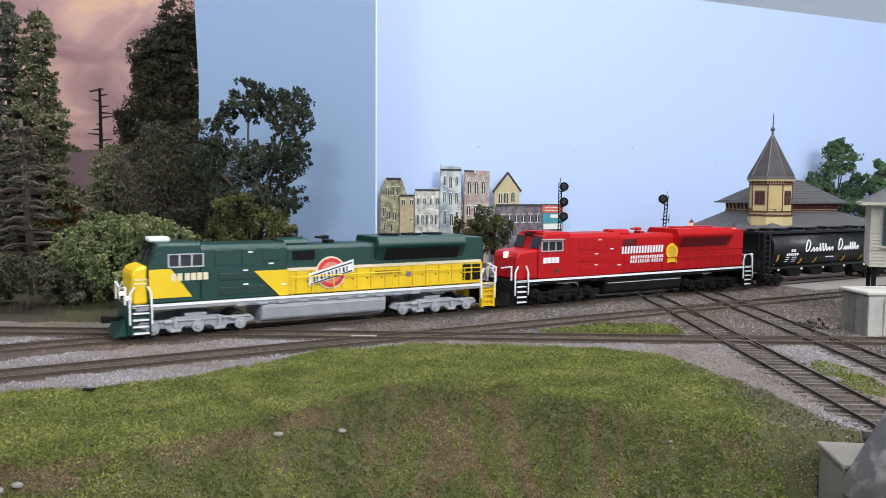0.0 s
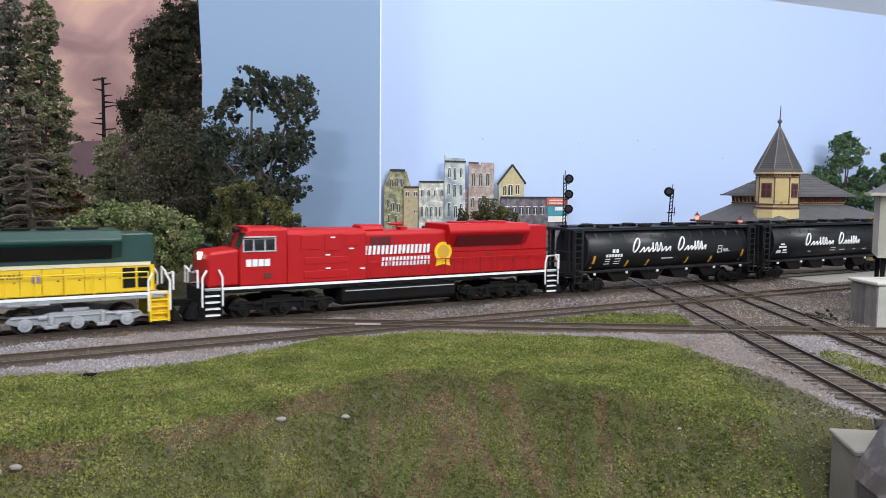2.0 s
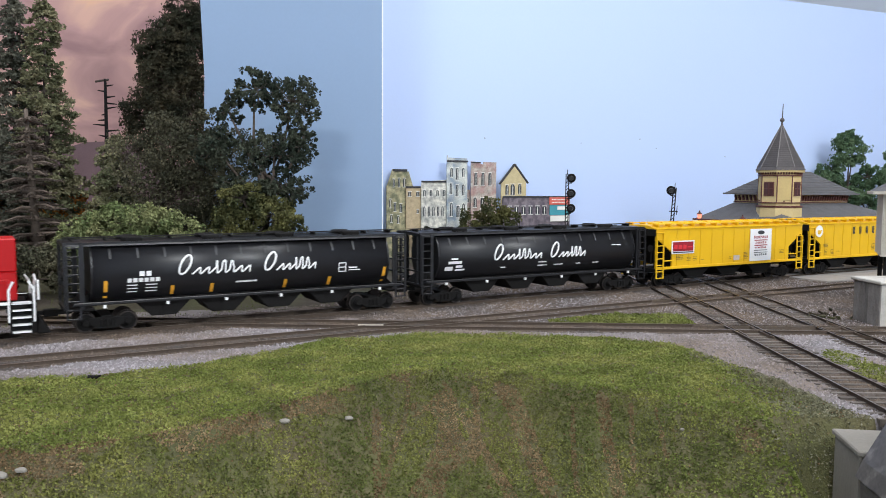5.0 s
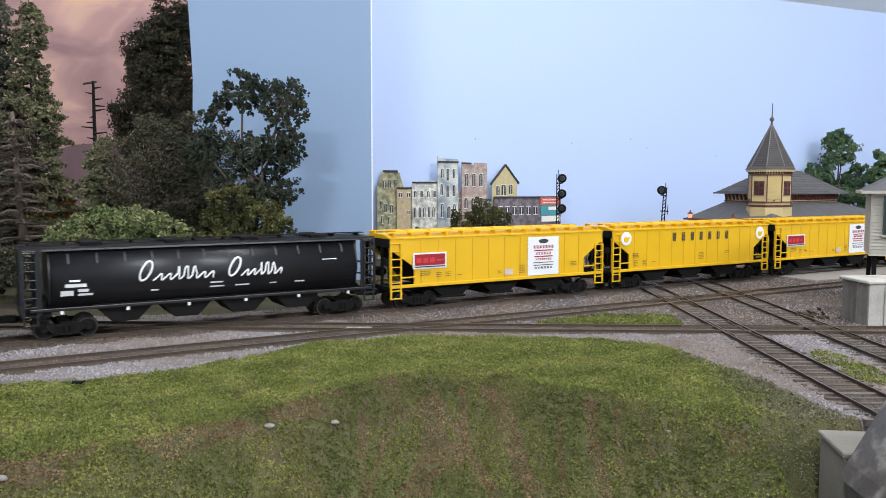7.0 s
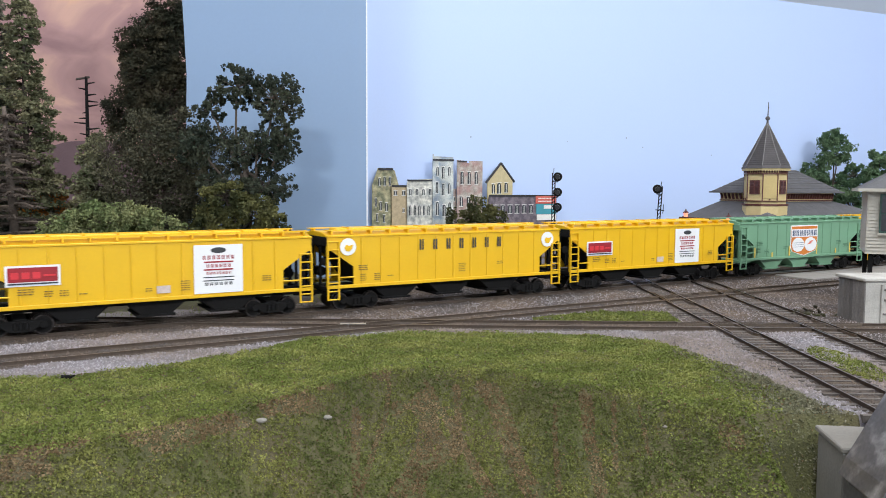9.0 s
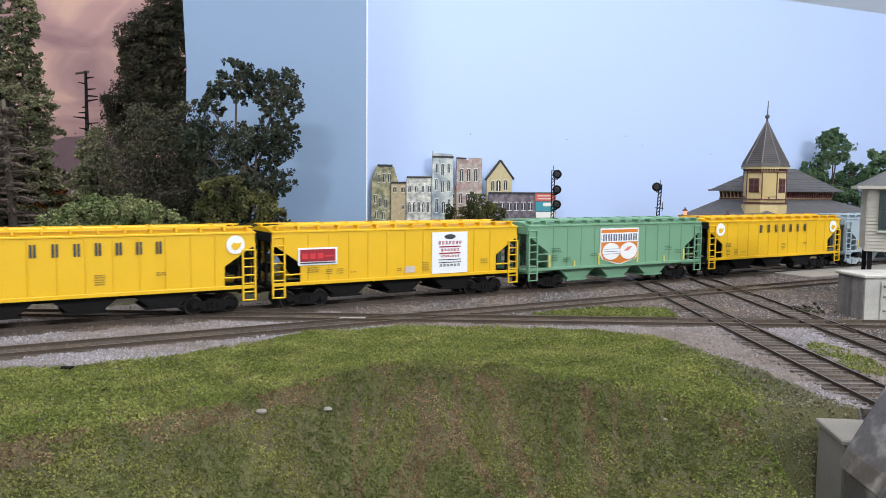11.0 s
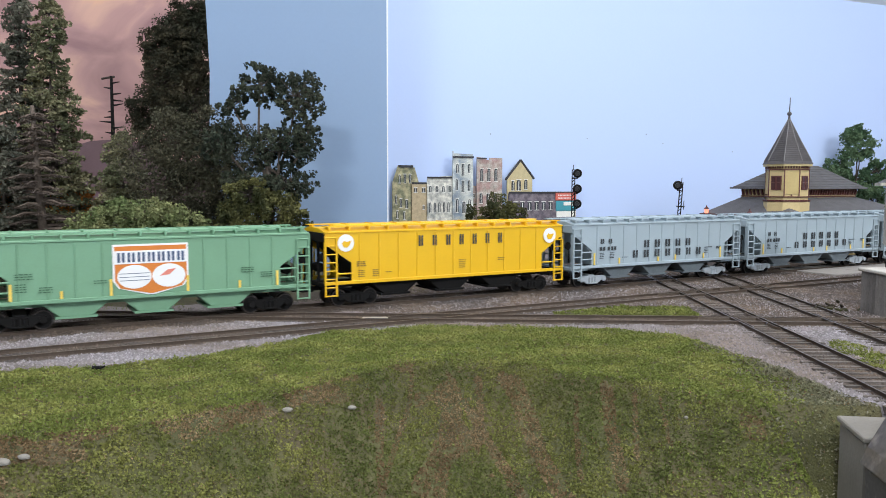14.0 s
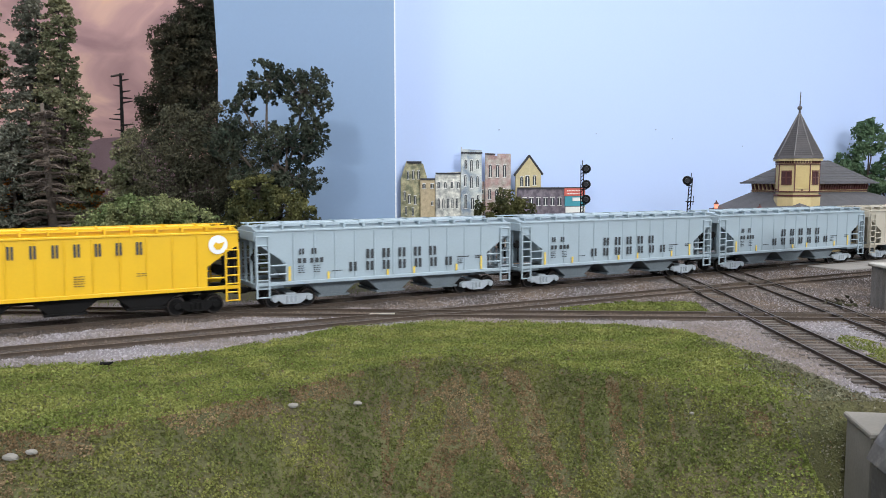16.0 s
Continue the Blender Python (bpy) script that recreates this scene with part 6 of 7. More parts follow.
def scatter(points, normals, size, seed, bend=0.35, long=1.3, flat=0.0):
    """Small folded leaves, two triangles each, about the given points."""
    r = np.random.default_rng(seed)
    n = len(points)
    a = r.normal(size=(n, 3))
    a[:, 2] *= 1 - flat
    a /= np.linalg.norm(a, axis=1)[:, None]
    b = np.cross(a, r.normal(size=(n, 3)))
    b /= np.linalg.norm(b, axis=1)[:, None]
    c = np.cross(a, b)
    s = size * r.uniform(0.6, 1.4, n)[:, None]
    v = np.stack([points - a * s * long * 0.5, points + b * s * 0.5 + c * s * bend, points + a * s * long * 0.5, points - b * s * 0.5 + c * s * bend], 1).reshape(-1, 3)
    i = np.arange(n)[:, None] * 4
    f = np.concatenate([i + np.array([[0, 1, 2]]), i + np.array([[0, 2, 3]])], 0)
    return v, f


def mesh_from(name, v, f, material, parent=None, label="", kind=""):
    me = bpy.data.meshes.new(name)
    me.from_pydata(v.tolist(), [], f.tolist())
    me.materials.append(material)
    ob = new(name, me)
    ob.parent = parent
    return tagged(ob, label, kind=kind)


def leafy_tree(name, x, y, height, lobes, leaf, size, count, label, bark=BARK, trunk=0.0035, seed=0, hollow=0.55, category="tree", z=None, clumps=26, spread_by=1.0):
    """A trunk with limbs to every lobe; a lobe (dx, dy, z, rx, ry, rz) bears many small clumps of leaves."""
    z0 = ground_z(x, y) - 0.001 if z is None else z
    root = empty(name, pose(x, y, z0), label, category)
    rnd = random.Random(seed)
    r = np.random.default_rng(seed)
    bm = B()
    top = Vector((rnd.uniform(-0.004, 0.004), 0, height * 0.55))
    mid = Vector((rnd.uniform(-0.004, 0.004), 0, height * 0.28))
    rod(bm, (0, 0, 0), mid, trunk * 1.3, 8, trunk)
    rod(bm, mid, top, trunk, 8, trunk * 0.6)
    tw = B()
    pts = []
    total = sum(l[3] * l[5] for l in lobes)
    for dx, dy, lz, rx, ry, rz in lobes:
        c = Vector((dx, dy, lz))
        start = mid.lerp(top, rnd.uniform(0.1, 1.0)) if lz > height * 0.3 else mid * 0.6
        knee = start.lerp(c, 0.5) + Vector((rnd.uniform(-1, 1), rnd.uniform(-1, 1), rnd.uniform(-0.2, 1))) * rx * 0.2
        rod(tw, start, knee, trunk * 0.5, 6, trunk * 0.35)
        rod(tw, knee, c, trunk * 0.35, 6, trunk * 0.2)
        share = int(count * rx * rz / total)
        k = max(6, int(clumps * rx * rz / total * len(lobes)))
        d = r.normal(size=(k, 3))
        d /= np.linalg.norm(d, axis=1)[:, None]
        rad = r.uniform(hollow, 1.0, k) ** 0.6
        cc = np.array(c) + d * rad[:, None] * np.array([rx, ry, rz])
        for q in cc[: max(6, k // 2)]:
            rod(tw, c, Vector(q), trunk * 0.16, 4, trunk * 0.06)
        own = r.integers(0, k, share)
        spread = spread_by * min(rx, rz) * r.uniform(0.16, 0.36, k)[own]
        pts.append(cc[own] + np.clip(r.normal(size=(share, 3)), -1.5, 1.5) * spread[:, None] * 0.62)
    pts = np.concatenate(pts)
    pts = pts[pts[:, 2] > 0.0]
    part("trunk", bm, bark, root, smooth=True)
    part("limb", tw, bark, root)
    v, f = scatter(pts, None, size, seed)
    mesh_from("crown", v, f, leaf, root, kind="stuff")
    return root


def conifer(name, x, y, height, radius, leaf, label, seed=0, bare=0.0, droop=0.35, density=1.0, bark=BARK, ragged=0.3, size=0.0019, step=0.018):
    """A straight tapered trunk with whorls of drooping branches, each set with needle tufts."""
    root = empty(name, pose(x, y, ground_z(x, y) - 0.001), label, "conifer tree")
    rnd = random.Random(seed)
    r = np.random.default_rng(seed)
    bm = B()
    rod(bm, (0, 0, 0), (0, 0, height), 0.0030 * height / 0.15, 8, 0.0004)
    part("trunk", bm, bark, root, smooth=True)
    br = B()
    pts = []
    z = max(0.01, bare * height)
    while z < height * 0.99:
        u = (height - z) / (height * (1 - bare))
        prof = 0.28 * min(1.0, u * 10) + 0.72 * u
        for k in range(rnd.randint(4, 6)):
            a = rnd.uniform(0, math.tau)
            ln = radius * prof * rnd.uniform(1 - ragged, 1 + ragged * 0.4) + 0.0015
            tip = Vector((math.cos(a) * ln, math.sin(a) * ln, z - droop * ln + rnd.uniform(-0.002, 0.002)))
            base = Vector((0, 0, z))
            rod(br, base, tip, 0.0006, 4, 0.0002)
            side = Vector((-math.sin(a), math.cos(a), 0.0))
            for j in range(max(2, int(ln / 0.0052))):
                c = base.lerp(tip, rnd.uniform(0.35, 1.0)) + side * rnd.uniform(-0.22, 0.22) * ln + Vector((0, 0, rnd.uniform(-0.001, 0.0015)))
                m = int(18 * density)
                p = np.clip(r.normal(size=(m, 3)), -1.6, 1.6) * np.array([0.0019, 0.0019, 0.0013]) * rnd.uniform(0.6, 1.3)
                pts.append(np.array(c) + p)
        z += height * step * rnd.uniform(0.7, 1.3)
    tagged(part("bough", br, bark, root), kind="stuff")
    v, f = scatter(np.concatenate(pts), None, size, seed, flat=0.3)
    mesh_from("foliage", v, f, leaf, root, kind="stuff")
    return root


def withered_conifer(x, y, lean, height, label, seed):
    """A leaning trunk with tiers of flat, nearly bare boughs, each with short side twigs and a few dry needles."""
    root = empty("conifer_tree", pose(x, y, ground_z(x, y) - 0.001), label, "conifer tree")
    rnd = random.Random(seed)
    r = np.random.default_rng(seed)
    foot, top = Vector((0, 0, 0)), Vector((lean, 0, height))
    bm = B()
    rod(bm, foot, top, 0.0040, 8, 0.0014)
    part("trunk", bm, GREYBARK, root, smooth=True)
    pts = []
    tiers = 12
    for k in range(tiers):
        f = 0.16 + 0.76 * k / (tiers - 1)
        base = foot.lerp(top, f)
        for j in range(7):
            a = j * math.tau / 7 + rnd.uniform(-0.35, 0.35) + k
            ln = (0.033 - 0.021 * f) * rnd.uniform(0.45, 1.1)
            base = foot.lerp(top, f + rnd.uniform(-0.03, 0.03))
            out = Vector((math.cos(a), math.sin(a), 0))
            mid = base + out * ln * 0.55 + Vector((0, 0, 0.0006))
            tip = base + out * ln + Vector((0, 0, -0.0016 + rnd.uniform(-0.001, 0.001)))
            bm = B()
            rod(bm, base, mid, 0.0012, 5, 0.0010)
            rod(bm, mid, tip, 0.0010, 5, 0.0004)
            side = Vector((-out.y, out.x, 0))
            for q in range(4):
                p = base.lerp(tip, 0.35 + 0.17 * q)
                for sg in (-1, 1):
                    e = p + (side * sg + out * 0.8) * ln * 0.16 * rnd.uniform(0.6, 1.3)
                    rod(bm, p, e, 0.0007, 4, 0.0003)
                    pts.append(np.array(p.lerp(e, 0.7)) + r.normal(size=(7, 3)) * np.array([0.0012, 0.0012, 0.0004]))
            part("bough", bm, LEAF["twig"], root)
    v, f = scatter(np.concatenate(pts), None, 0.0014, seed, flat=0.8)
    mesh_from("foliage", v, f, LEAF["twig"], root, kind="stuff")
    return root


# tall conifers behind
conifer("conifer_tree", -0.3175, 0.692, 0.210, 0.031, LEAF["blueconifer"], "tall blue-grey model conifer with clumped ragged boughs", 1, 0.03, 0.20, 1.2, size=0.0021)
conifer("conifer_tree", -0.2855, 0.682, 0.205, 0.035, LEAF["conifer"], "tall green model conifer with clumped boughs", 2, 0.03, 0.15, 1.2, size=0.0021)
conifer("conifer_tree", -0.375, 0.70, 0.235, 0.050, LEAF["conifer"], "tall dark green model conifer beside a grey one", 3, 0.03, 0.3, 1.2)
withered_conifer(-0.2665, 0.632, -0.0060, 0.119, "half-dead model conifer with flat bare brown boughs", 4)
conifer("conifer_tree", -0.306, 0.645, 0.105, 0.036, LEAF["blueconifer"], "small grey-green model conifer", 5, 0.05, 0.22, 1.2, GREYBARK, 0.4, step=0.030)
conifer("conifer_tree", -0.232, 0.690, 0.092, 0.034, LEAF["conifer"], "small green model conifer behind the bushes", 6, 0.05, 0.3, 1.2, step=0.026)
# bare dead trunk
root = empty("dead_tree", pose(-0.270, 0.752, ground_z(-0.27, 0.752)), "bare black dead conifer with broken branch stubs", "dead tree")
bm = B()
rod(bm, (0, 0, 0), (0, 0, 0.1365), 0.0026, 8, 0.0012)
part("trunk", bm, M["blackmatt"], root)
rnd = random.Random(8)
for k in range(13):
    z = 0.070 + k * 0.0050
    a = rnd.choice((0, math.pi)) + rnd.uniform(-0.6, 0.6)
    ln = rnd.uniform(0.006, 0.013)
    bm = B()
    rod(bm, (0, 0, z), (math.cos(a) * ln, math.sin(a) * ln, z + rnd.uniform(-0.001, 0.002)), 0.0010, 5, 0.0004)
    part("branch", bm, M["blackmatt"], root)
bm = B()
rod(bm, (-0.009, 0, 0.1340), (0.003, 0, 0.1358), 0.0010, 5)
part("branch", bm, BARK, root)

leafy_tree("dark_tree", -0.268, 0.868, 0.25, [(0.010, 0, 0.172, 0.026, 0.03, 0.034), (0.006, 0, 0.135, 0.032, 0.03, 0.044), (0.028, 0, 0.186, 0.018, 0.02, 0.020), (0.043, 0, 0.196, 0.013, 0.02, 0.016),
                                             (-0.012, 0, 0.095, 0.030, 0.03, 0.040), (0.030, 0, 0.180, 0.026, 0.03, 0.060), (0.026, 0, 0.110, 0.03, 0.03, 0.05),
                                             (-0.012, 0, 0.166, 0.017, 0.02, 0.026)],
           LEAF["dark"], 0.0019, 46000, "tall very dark model tree standing behind the board's edge", seed=11, hollow=0.25, clumps=150, spread_by=0.6)
leafy_tree("oak_tree", -0.091, 0.630, 0.165, [(-0.006, 0, 0.145, 0.020, 0.016, 0.016), (0.022, 0, 0.136, 0.021, 0.018, 0.020), (-0.026, 0, 0.130, 0.012, 0.012, 0.012),
                                              (0.008, 0, 0.100, 0.028, 0.020, 0.018), (-0.037, 0, 0.104, 0.018, 0.014, 0.016), (0.016, 0, 0.074, 0.020, 0.018, 0.016),
                                              (-0.014, 0, 0.074, 0.024, 0.018, 0.016), (0.030, 0, 0.106, 0.012, 0.012, 0.016)],
           LEAF["oak"], 0.0018, 17000, "dark blue-green model oak with an open crown", bark=GREYBARK, seed=12, trunk=0.0030, hollow=0.25, clumps=95, spread_by=0.46)
leafy_tree("shrub", -0.168, 0.575, 0.06, [(0.0, 0, 0.044, 0.032, 0.022, 0.018), (-0.026, 0, 0.032, 0.024, 0.02, 0.020), (0.028, 0, 0.034, 0.024, 0.02, 0.022),
                                          (0.000, -0.008, 0.024, 0.040, 0.02, 0.020), (-0.036, 0, 0.020, 0.016, 0.016, 0.014)],
           LEAF["bush"], 0.0016, 30000, "large light green model bush with stringy leaves", bark=GREYBARK, seed=13, trunk=0.002, hollow=0.3, category="bush", clumps=90, spread_by=0.6)
leafy_tree("shrub", -0.092, 0.615, 0.08, [(-0.010, 0, 0.066, 0.018, 0.016, 0.014), (0.014, 0, 0.052, 0.018, 0.016, 0.018), (-0.018, 0, 0.044, 0.020, 0.016, 0.018),
                                          (0.004, 0, 0.032, 0.026, 0.018, 0.018), (0.026, 0, 0.044, 0.010, 0.010, 0.014)],
           LEAF["olive"], 0.0016, 19000, "olive green model bush with yellowish tips", seed=14, trunk=0.002, hollow=0.35, category="bush", clumps=80, spread_by=0.65)
leafy_tree("shrub", -0.185, 0.665, 0.11, [(-0.026, 0, 0.080, 0.020, 0.016, 0.024), (0.010, 0, 0.082, 0.022, 0.016, 0.024), (0.034, 0, 0.070, 0.024, 0.018, 0.028),
                                          (0.000, 0, 0.050, 0.040, 0.018, 0.026), (0.050, 0, 0.050, 0.026, 0.016, 0.026)],
           LEAF["brush"], 0.0015, 6500, "brownish grey twiggy model undergrowth", seed=15, trunk=0.002, hollow=0.2, category="bush", clumps=90)
leafy_tree("shrub", -0.168, 0.672, 0.12, [(-0.016, 0, 0.086, 0.026, 0.016, 0.030), (0.026, 0, 0.080, 0.030, 0.016, 0.034), (0.0, 0, 0.045, 0.05, 0.02, 0.03)],
           LEAF["brush"], 0.0017, 15000, "dark brown-green model undergrowth between the trees", bark=GREYBARK, seed=16, trunk=0.002, hollow=0.2, category="bush", clumps=40)
leafy_tree("shrub", -0.222, 0.548, 0.04, [(0.0, 0, 0.026, 0.024, 0.014, 0.014), (-0.026, 0.006, 0.018, 0.022, 0.014, 0.012), (0.022, 0.01, 0.016, 0.020, 0.012, 0.012)],
           LEAF["brush"], 0.0016, 8000, "low dark brown-green model brush at the trees' feet", seed=23, trunk=0.0015, hollow=0.25, category="bush", clumps=60, spread_by=0.7)
leafy_tree("shrub", -0.290, 0.575, 0.04, [(0.0, 0, 0.024, 0.026, 0.014, 0.014), (-0.034, 0.01, 0.020, 0.026, 0.014, 0.014), (0.028, 0.01, 0.016, 0.020, 0.012, 0.012)],
           LEAF["olive"], 0.0016, 8000, "low olive model bush under the conifers", seed=24, trunk=0.0015, hollow=0.25, category="bush", clumps=60, spread_by=0.7)
leafy_tree("shrub", -0.340, 0.665, 0.06, [(0.0, 0, 0.040, 0.040, 0.02, 0.020), (0.05, 0.03, 0.036, 0.040, 0.02, 0.020)],
           LEAF["amber"], 0.0020, 3500, "sparse amber model bush behind the conifers", seed=17, trunk=0.0015, hollow=0.3, category="bush")
leafy_tree("shrub", 0.072, 0.905, 0.062, [(0.002, 0, 0.050, 0.018, 0.012, 0.016), (-0.017, 0, 0.038, 0.018, 0.012, 0.014), (0.019, 0, 0.041, 0.018, 0.012, 0.016), (0, 0, 0.025, 0.034, 0.012, 0.016)],
           LEAF["olive"], 0.0020, 7000, "round olive model bush in front of the town", seed=18, trunk=0.002, hollow=0.3, category="bush")
leafy_tree("shrub", 0.006, 0.900, 0.036, [(0.0, 0, 0.030, 0.008, 0.008, 0.005), (-0.007, 0, 0.024, 0.008, 0.008, 0.006)],
           LEAF["dark"], 0.0018, 2200, "small dark model bush in front of the town", seed=19, trunk=0.0015, category="bush")
leafy_tree("foam_tree", 0.5519, 1.165, 0.154, [(-0.002, 0, 0.144, 0.0135, 0.012, 0.015), (0.003, 0, 0.128, 0.0238, 0.0196, 0.0224), (-0.02, 0, 0.095, 0.0225, 0.0187, 0.02), (0.03, 0, 0.095, 0.0213, 0.0175, 0.0163), (0.006, 0, 0.074, 0.0299, 0.0253, 0.0207), (0.028, 0, 0.051, 0.0286, 0.0242, 0.022), (-0.012, 0, 0.046, 0.0264, 0.022, 0.0242)],
           LEAF["fresh"], 0.0025, 20000, "fresh green model tree with a pointed tufted foam crown", seed=20, hollow=0.3, trunk=0.0022, clumps=50, spread_by=0.75)
leafy_tree("foam_tree", 0.622, 1.190, 0.13, [(0.006, 0, 0.118, 0.018, 0.016, 0.014), (-0.008, 0, 0.092, 0.020, 0.016, 0.016), (0.012, 0, 0.066, 0.026, 0.016, 0.018),
                                             (0.026, 0, 0.098, 0.02, 0.016, 0.014)],
           LEAF["fresh"], 0.0027, 9000, "smaller fresh green model tree with tufted crown", seed=21, hollow=0.35, trunk=0.0025, clumps=30)

# ---- grass, ballast stones, leaf litter ----
GRASS = leaf_mat("fresh_grass_fibres", (0.105, 0.145, 0.024), (0.165, 0.185, 0.042), 0.35)
DRY = leaf_mat("dry_brown_fibres", (0.14, 0.095, 0.045), (0.20, 0.15, 0.08), 0.4)


def fibres(name, test, area, count, material, h0, h1, width, seed, label):
    """Upright thin fibres, one triangle each."""
    r = np.random.default_rng(seed)
    x0, x1, y0, y1 = area
    px, py = r.uniform(x0, x1, count), r.uniform(y0, y1, count)
    keep = [k for k in range(count) if test(px[k], py[k])]
    px, py = px[keep], py[keep]
    pz = np.array([ground_z(a, b) for a, b in zip(px, py)])
    n = len(px)
    h = r.uniform(h0, h1, n)
    a = r.uniform(0, math.tau, n)
    base = np.stack([px, py, pz - 0.0003], 1)
    w = np.stack([np.cos(a), np.sin(a), np.zeros(n)], 1) * width
    tip = base + np.stack([r.normal(0, 0.45, n) * h, r.normal(0, 0.45, n) * h, h], 1)
    v = np.stack([base - w, base + w, tip], 1).reshape(-1, 3)
    f = np.arange(3 * n).reshape(-1, 3)
    ob = mesh_from(name, v, f, material)
    return tagged(ob, label, "grass", kind="stuff")


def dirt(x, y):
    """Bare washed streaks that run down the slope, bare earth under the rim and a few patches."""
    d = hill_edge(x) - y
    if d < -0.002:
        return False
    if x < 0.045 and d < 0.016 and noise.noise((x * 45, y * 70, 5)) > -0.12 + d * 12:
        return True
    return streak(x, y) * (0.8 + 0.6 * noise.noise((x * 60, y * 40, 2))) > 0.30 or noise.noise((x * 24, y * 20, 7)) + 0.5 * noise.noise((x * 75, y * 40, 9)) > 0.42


def turf(name, test, area, count, material, size, rise, seed, label):
    """Ground foam: countless small crumbs in uneven tufts."""
    r = np.random.default_rng(seed)
    rr = random.Random(seed)
    pts = []
    for x, y in zip(r.uniform(area[0], area[1], count), r.uniform(area[2], area[3], count)):
        if noise.noise((x * 330, y * 330, seed)) + rr.uniform(-0.5, 0.5) > -0.30 and test(x, y, rr):
            pts.append((x, y, ground_z(x, y) + rr.uniform(-0.0002, rise) * (0.6 + 0.9 * max(0.0, noise.noise((x * 120, y * 120, 1))))))
    v, f = scatter(np.array(pts), None, size, seed, bend=0.3, long=1.1)
    return tagged(mesh_from(name, v, f, material), label, "grass", kind="stuff")


RIM = leaf_mat("bright_grass_foam", (0.124, 0.148, 0.034), (0.195, 0.205, 0.058), 0.35)
# olive flock, coloured darker than the rim to carry the slope's weaker light
SLOPE = leaf_mat("shaded_olive_grass_foam", (0.086, 0.100, 0.027), (0.165, 0.164, 0.046), 0.4)
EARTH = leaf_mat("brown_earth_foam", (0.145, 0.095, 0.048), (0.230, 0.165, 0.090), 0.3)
DRYGRASS = leaf_mat("dry_grey_green_foam", (0.135, 0.135, 0.080), (0.21, 0.195, 0.14), 0.35)
AREA = (-0.24, 0.214, 0.19, 0.476)


def on_rim(x, y, rr):
    if x > 0.132 and rr.random() < (x - 0.132) * 24 * (0.75 + noise.noise((x * 40, y * 30, 8))):
        return True
    return y > hill_edge(x) + rr.gauss(0, 0.004) + 0.006 * noise.noise((x * 40, y * 30, 4))


def dryness(x, y):
    """The turf thins out into dry fibres towards the ballast on the right."""
    return min(1.0, max(0.0, (x - 0.172 + 0.10 * max(0.0, y - 0.40)) / 0.022 + 0.5 * noise.noise((x * 60, y * 60, 21))))


turf("grass", lambda x, y, rr: in_grass(x, y + rr.gauss(0, 0.003)) and on_rim(x, y, rr) and rr.random() > dryness(x, y), AREA, 560000, RIM, 0.00084, 0.0010, 1,
     "bright green ground foam grass above the slope")
turf("dry_grass", lambda x, y, rr: rr.random() < 0.55 * dryness(x, y) and in_grass(x, y + rr.gauss(0, 0.003)), (0.15, 0.214, 0.20, 0.44), 70000, DRYGRASS, 0.00084, 0.0009, 8,
     "thin dry grey-green grass at the foot of the ballast")
turf("dry_grass", lambda x, y, rr: noise.noise((x * 60, y * 60, 2)) + rr.uniform(-0.4, 0.4) > 0.05 and ((x - 0.244) / 0.010) ** 2 + ((y - 0.412) / 0.035) ** 2 < 1,
     (0.230, 0.258, 0.37, 0.45), 16000, RIM, 0.00084, 0.0009, 9, "thin green weeds between two tracks")
turf("grass_patch", lambda x, y, rr: in_patch(x, y), (0.105, 0.20, 0.50, 0.552), 16000, RIM, 0.00115, 0.0016, 6, "tuft of bright green grass between the tracks")
turf("slope_grass", lambda x, y, rr: in_grass(x, y + rr.gauss(0, 0.003)) and not on_rim(x, y, rr) and (not dirt(x, y) or rr.random() < 0.07) and rr.random() > dryness(x, y),
     AREA, 560000, SLOPE, 0.00084, 0.0011, 2, "olive green ground foam grass on the slope, darkened in colour for shade")
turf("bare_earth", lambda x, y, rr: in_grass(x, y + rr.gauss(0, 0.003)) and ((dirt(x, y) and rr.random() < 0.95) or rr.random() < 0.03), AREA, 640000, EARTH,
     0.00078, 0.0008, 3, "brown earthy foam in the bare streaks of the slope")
fibres("weeds", lambda x, y: x < 0.03 and y > MAIN_O.y + 0.677 * x + 0.035 and y < 0.66 and noise.noise((x * 30, y * 30, 2)) > -0.1, (-0.45, 0.03, 0.46, 0.66), 14000, GRASS,
       0.0008, 0.0022, 0.00024, 3, "low weeds on the soil under the trees")


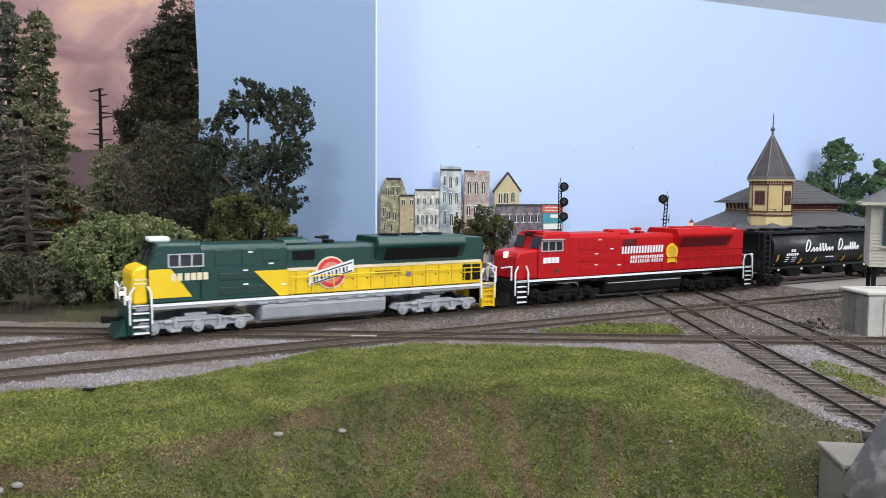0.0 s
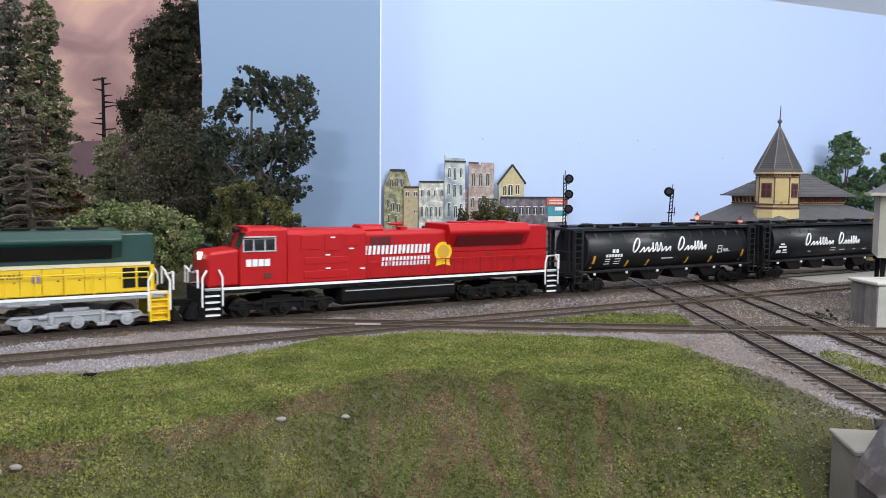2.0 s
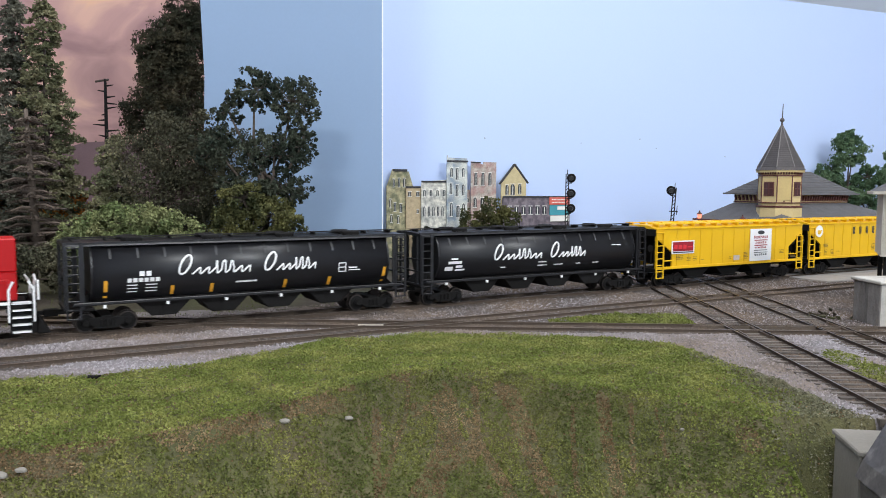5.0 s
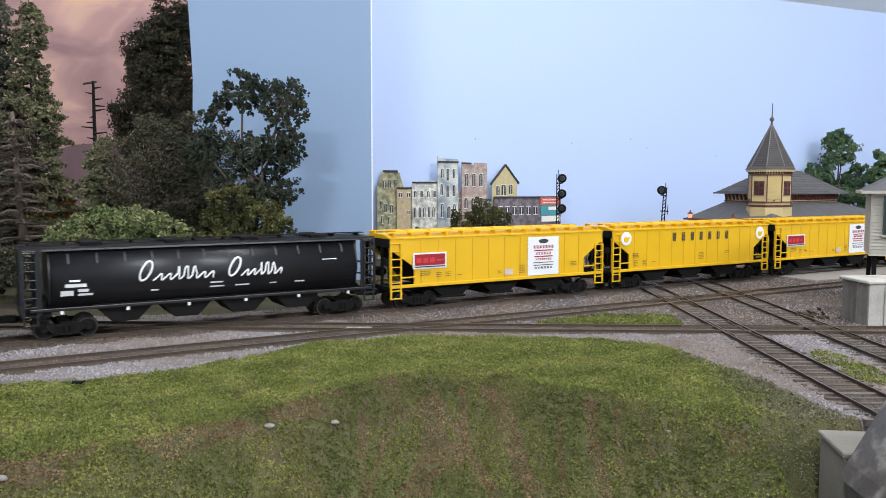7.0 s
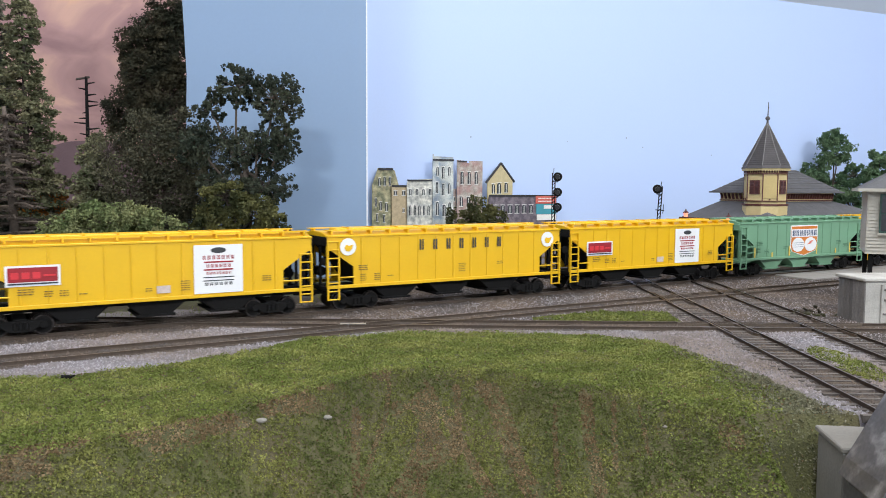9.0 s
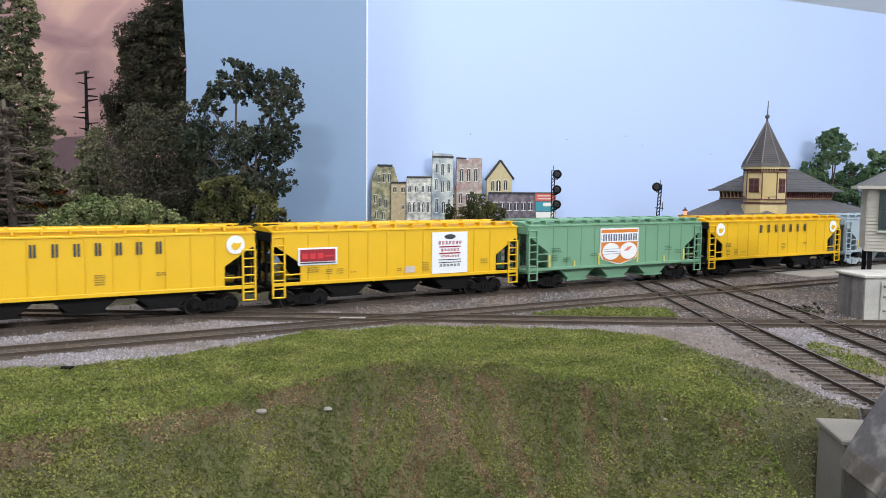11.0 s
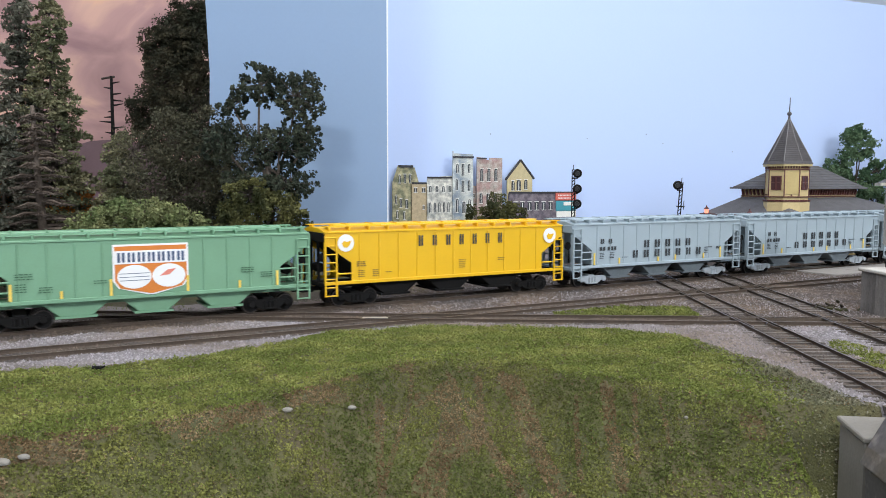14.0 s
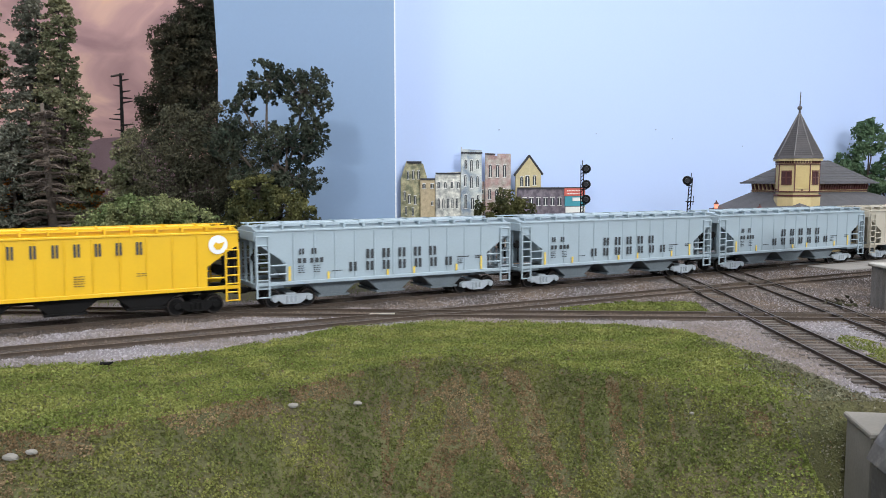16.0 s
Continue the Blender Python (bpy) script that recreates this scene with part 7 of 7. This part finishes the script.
def stones(name, count, seed, dark, material, label):
    r = np.random.default_rng(seed)
    px, py = r.uniform(-0.30, 0.46, count), r.uniform(0.28, 0.80, count)
    keep = []
    for k in range(count):
        x, y = px[k], py[k]
        if in_grass(x, y - 0.004) or (x < 0.0 and y > MAIN_O.y + 0.677 * x + 0.045) or (in_cinder(x, y) != dark and not in_mixed(x, y)):
            continue
        if not dark and in_mixed(x, y) and k % (6 if in_cinder(x, y) else 2):
            continue
        keep.append(k)
    px, py = px[keep], py[keep]
    n = len(px)
    pz = np.array([ground_z(a, b) for a, b in zip(px, py)]) + r.uniform(-0.0002, 0.0002, n)
    s = r.uniform(0.00030, 0.00085, n)
    c = np.stack([px, py, pz], 1)
    o = np.array([(1, 0, -0.3), (-1, 0, -0.3), (0, 1, -0.3), (0, -1, -0.3), (0, 0, 0.8)])
    a = r.uniform(0, math.tau, n)
    ca, sa = np.cos(a), np.sin(a)
    v = np.repeat(o[None], n, 0) * (s[:, None] * r.uniform(0.6, 1.4, (n, 5)))[:, :, None]
    x = v[:, :, 0] * ca[:, None] - v[:, :, 1] * sa[:, None]
    y = v[:, :, 0] * sa[:, None] + v[:, :, 1] * ca[:, None]
    v = np.stack([x, y, v[:, :, 2]], 2) + c[:, None]
    t = np.array([(0, 2, 4), (2, 1, 4), (1, 3, 4), (3, 0, 4)])
    f = (np.arange(n)[:, None, None] * 5 + t[None]).reshape(-1, 3)
    tagged(mesh_from(name, v.reshape(-1, 3), f, material), label, "ballast", kind="stuff")


stones("ballast_stones", 260000, 4, False, M["stone"], "loose grey model ballast stones around the tracks")
stones("oily_ballast_stones", 260000, 5, True, M["darkstone"], "dark oily model ballast stones in and beside the tracks")

# ---- ties, a piece each ----
tie_mesh = bpy.data.meshes.new("tie")
bm = B()
box(bm, -0.00105, 0.00105, -0.0142, 0.0142, -0.0042, -0.0016)
bm.to_mesh(tie_mesh)
bm.free()
tie_mesh.materials.append(M["tie"])
rnd = random.Random(31)
for key, (o, ang, a, b) in LINES.items():
    far = {"main_track": (-0.35, 0.60), "passing_track": (-0.34, 0.56), "crossing_track": (-0.36, 0.46), "branch_track": (-0.24, 0.40), "siding_track": (-0.24, 0.44)}[key]
    s = far[0]
    while s < far[1]:
        ob = new("tie", tie_mesh)
        ob.parent = TRACKS[key]
        deep = -0.0003 if key in ("branch_track", "siding_track") else 0.0005
        ob.matrix_basis = pose(s + rnd.uniform(-0.0004, 0.0004), rnd.uniform(-0.0006, 0.0006), rnd.uniform(-0.0005, 0.0) - deep, 0, 0, rnd.uniform(-1.5, 1.5))
        s += 0.0068


# ---- the train's run ----
RUN = [(0, 0), (0.5, -0.0526), (1, -0.1066), (1.5, -0.1609), (2, -0.2136), (2.5, -0.2682), (3, -0.3221), (3.5, -0.3772), (6, -0.6516), (6.5, -0.7052),
       (7, -0.7602), (7.5, -0.8134), (8, -0.8690), (8.5, -0.9237), (9, -0.9811), (11.5, -1.2545), (12, -1.3111), (12.5, -1.3688), (13, -1.4268),
       (13.5, -1.4862), (14, -1.5447), (14.5, -1.6059), (15, -1.6638), (15.5, -1.7193), (16, -1.7750)]


def run_at(t):
    for (a, u), (b, v) in zip(RUN, RUN[1:]):
        if a <= t <= b:
            return u + (v - u) * (t - a) / (b - a)
    return RUN[-1][1]


def motions():
    for ob, offset in TRAIN:
        rows = []
        for t, s in RUN:
            p = MAIN_O + MAIN_D * (s + offset)
            rows.append((t, Matrix.Translation((p.x, p.y, 0)) @ Matrix.Rotation(MAIN_A, 4, "Z")))
        walk(ob, rows)
    for ob, x, r in WHEELS:
        rows = []
        for k in range(229):
            t = min(16.0, k * 0.07)
            rows.append((t, Matrix.Translation((x, 0, r)) @ Matrix.Rotation(run_at(t) / r, 4, "Y")))
        walk(ob, rows)


motions()
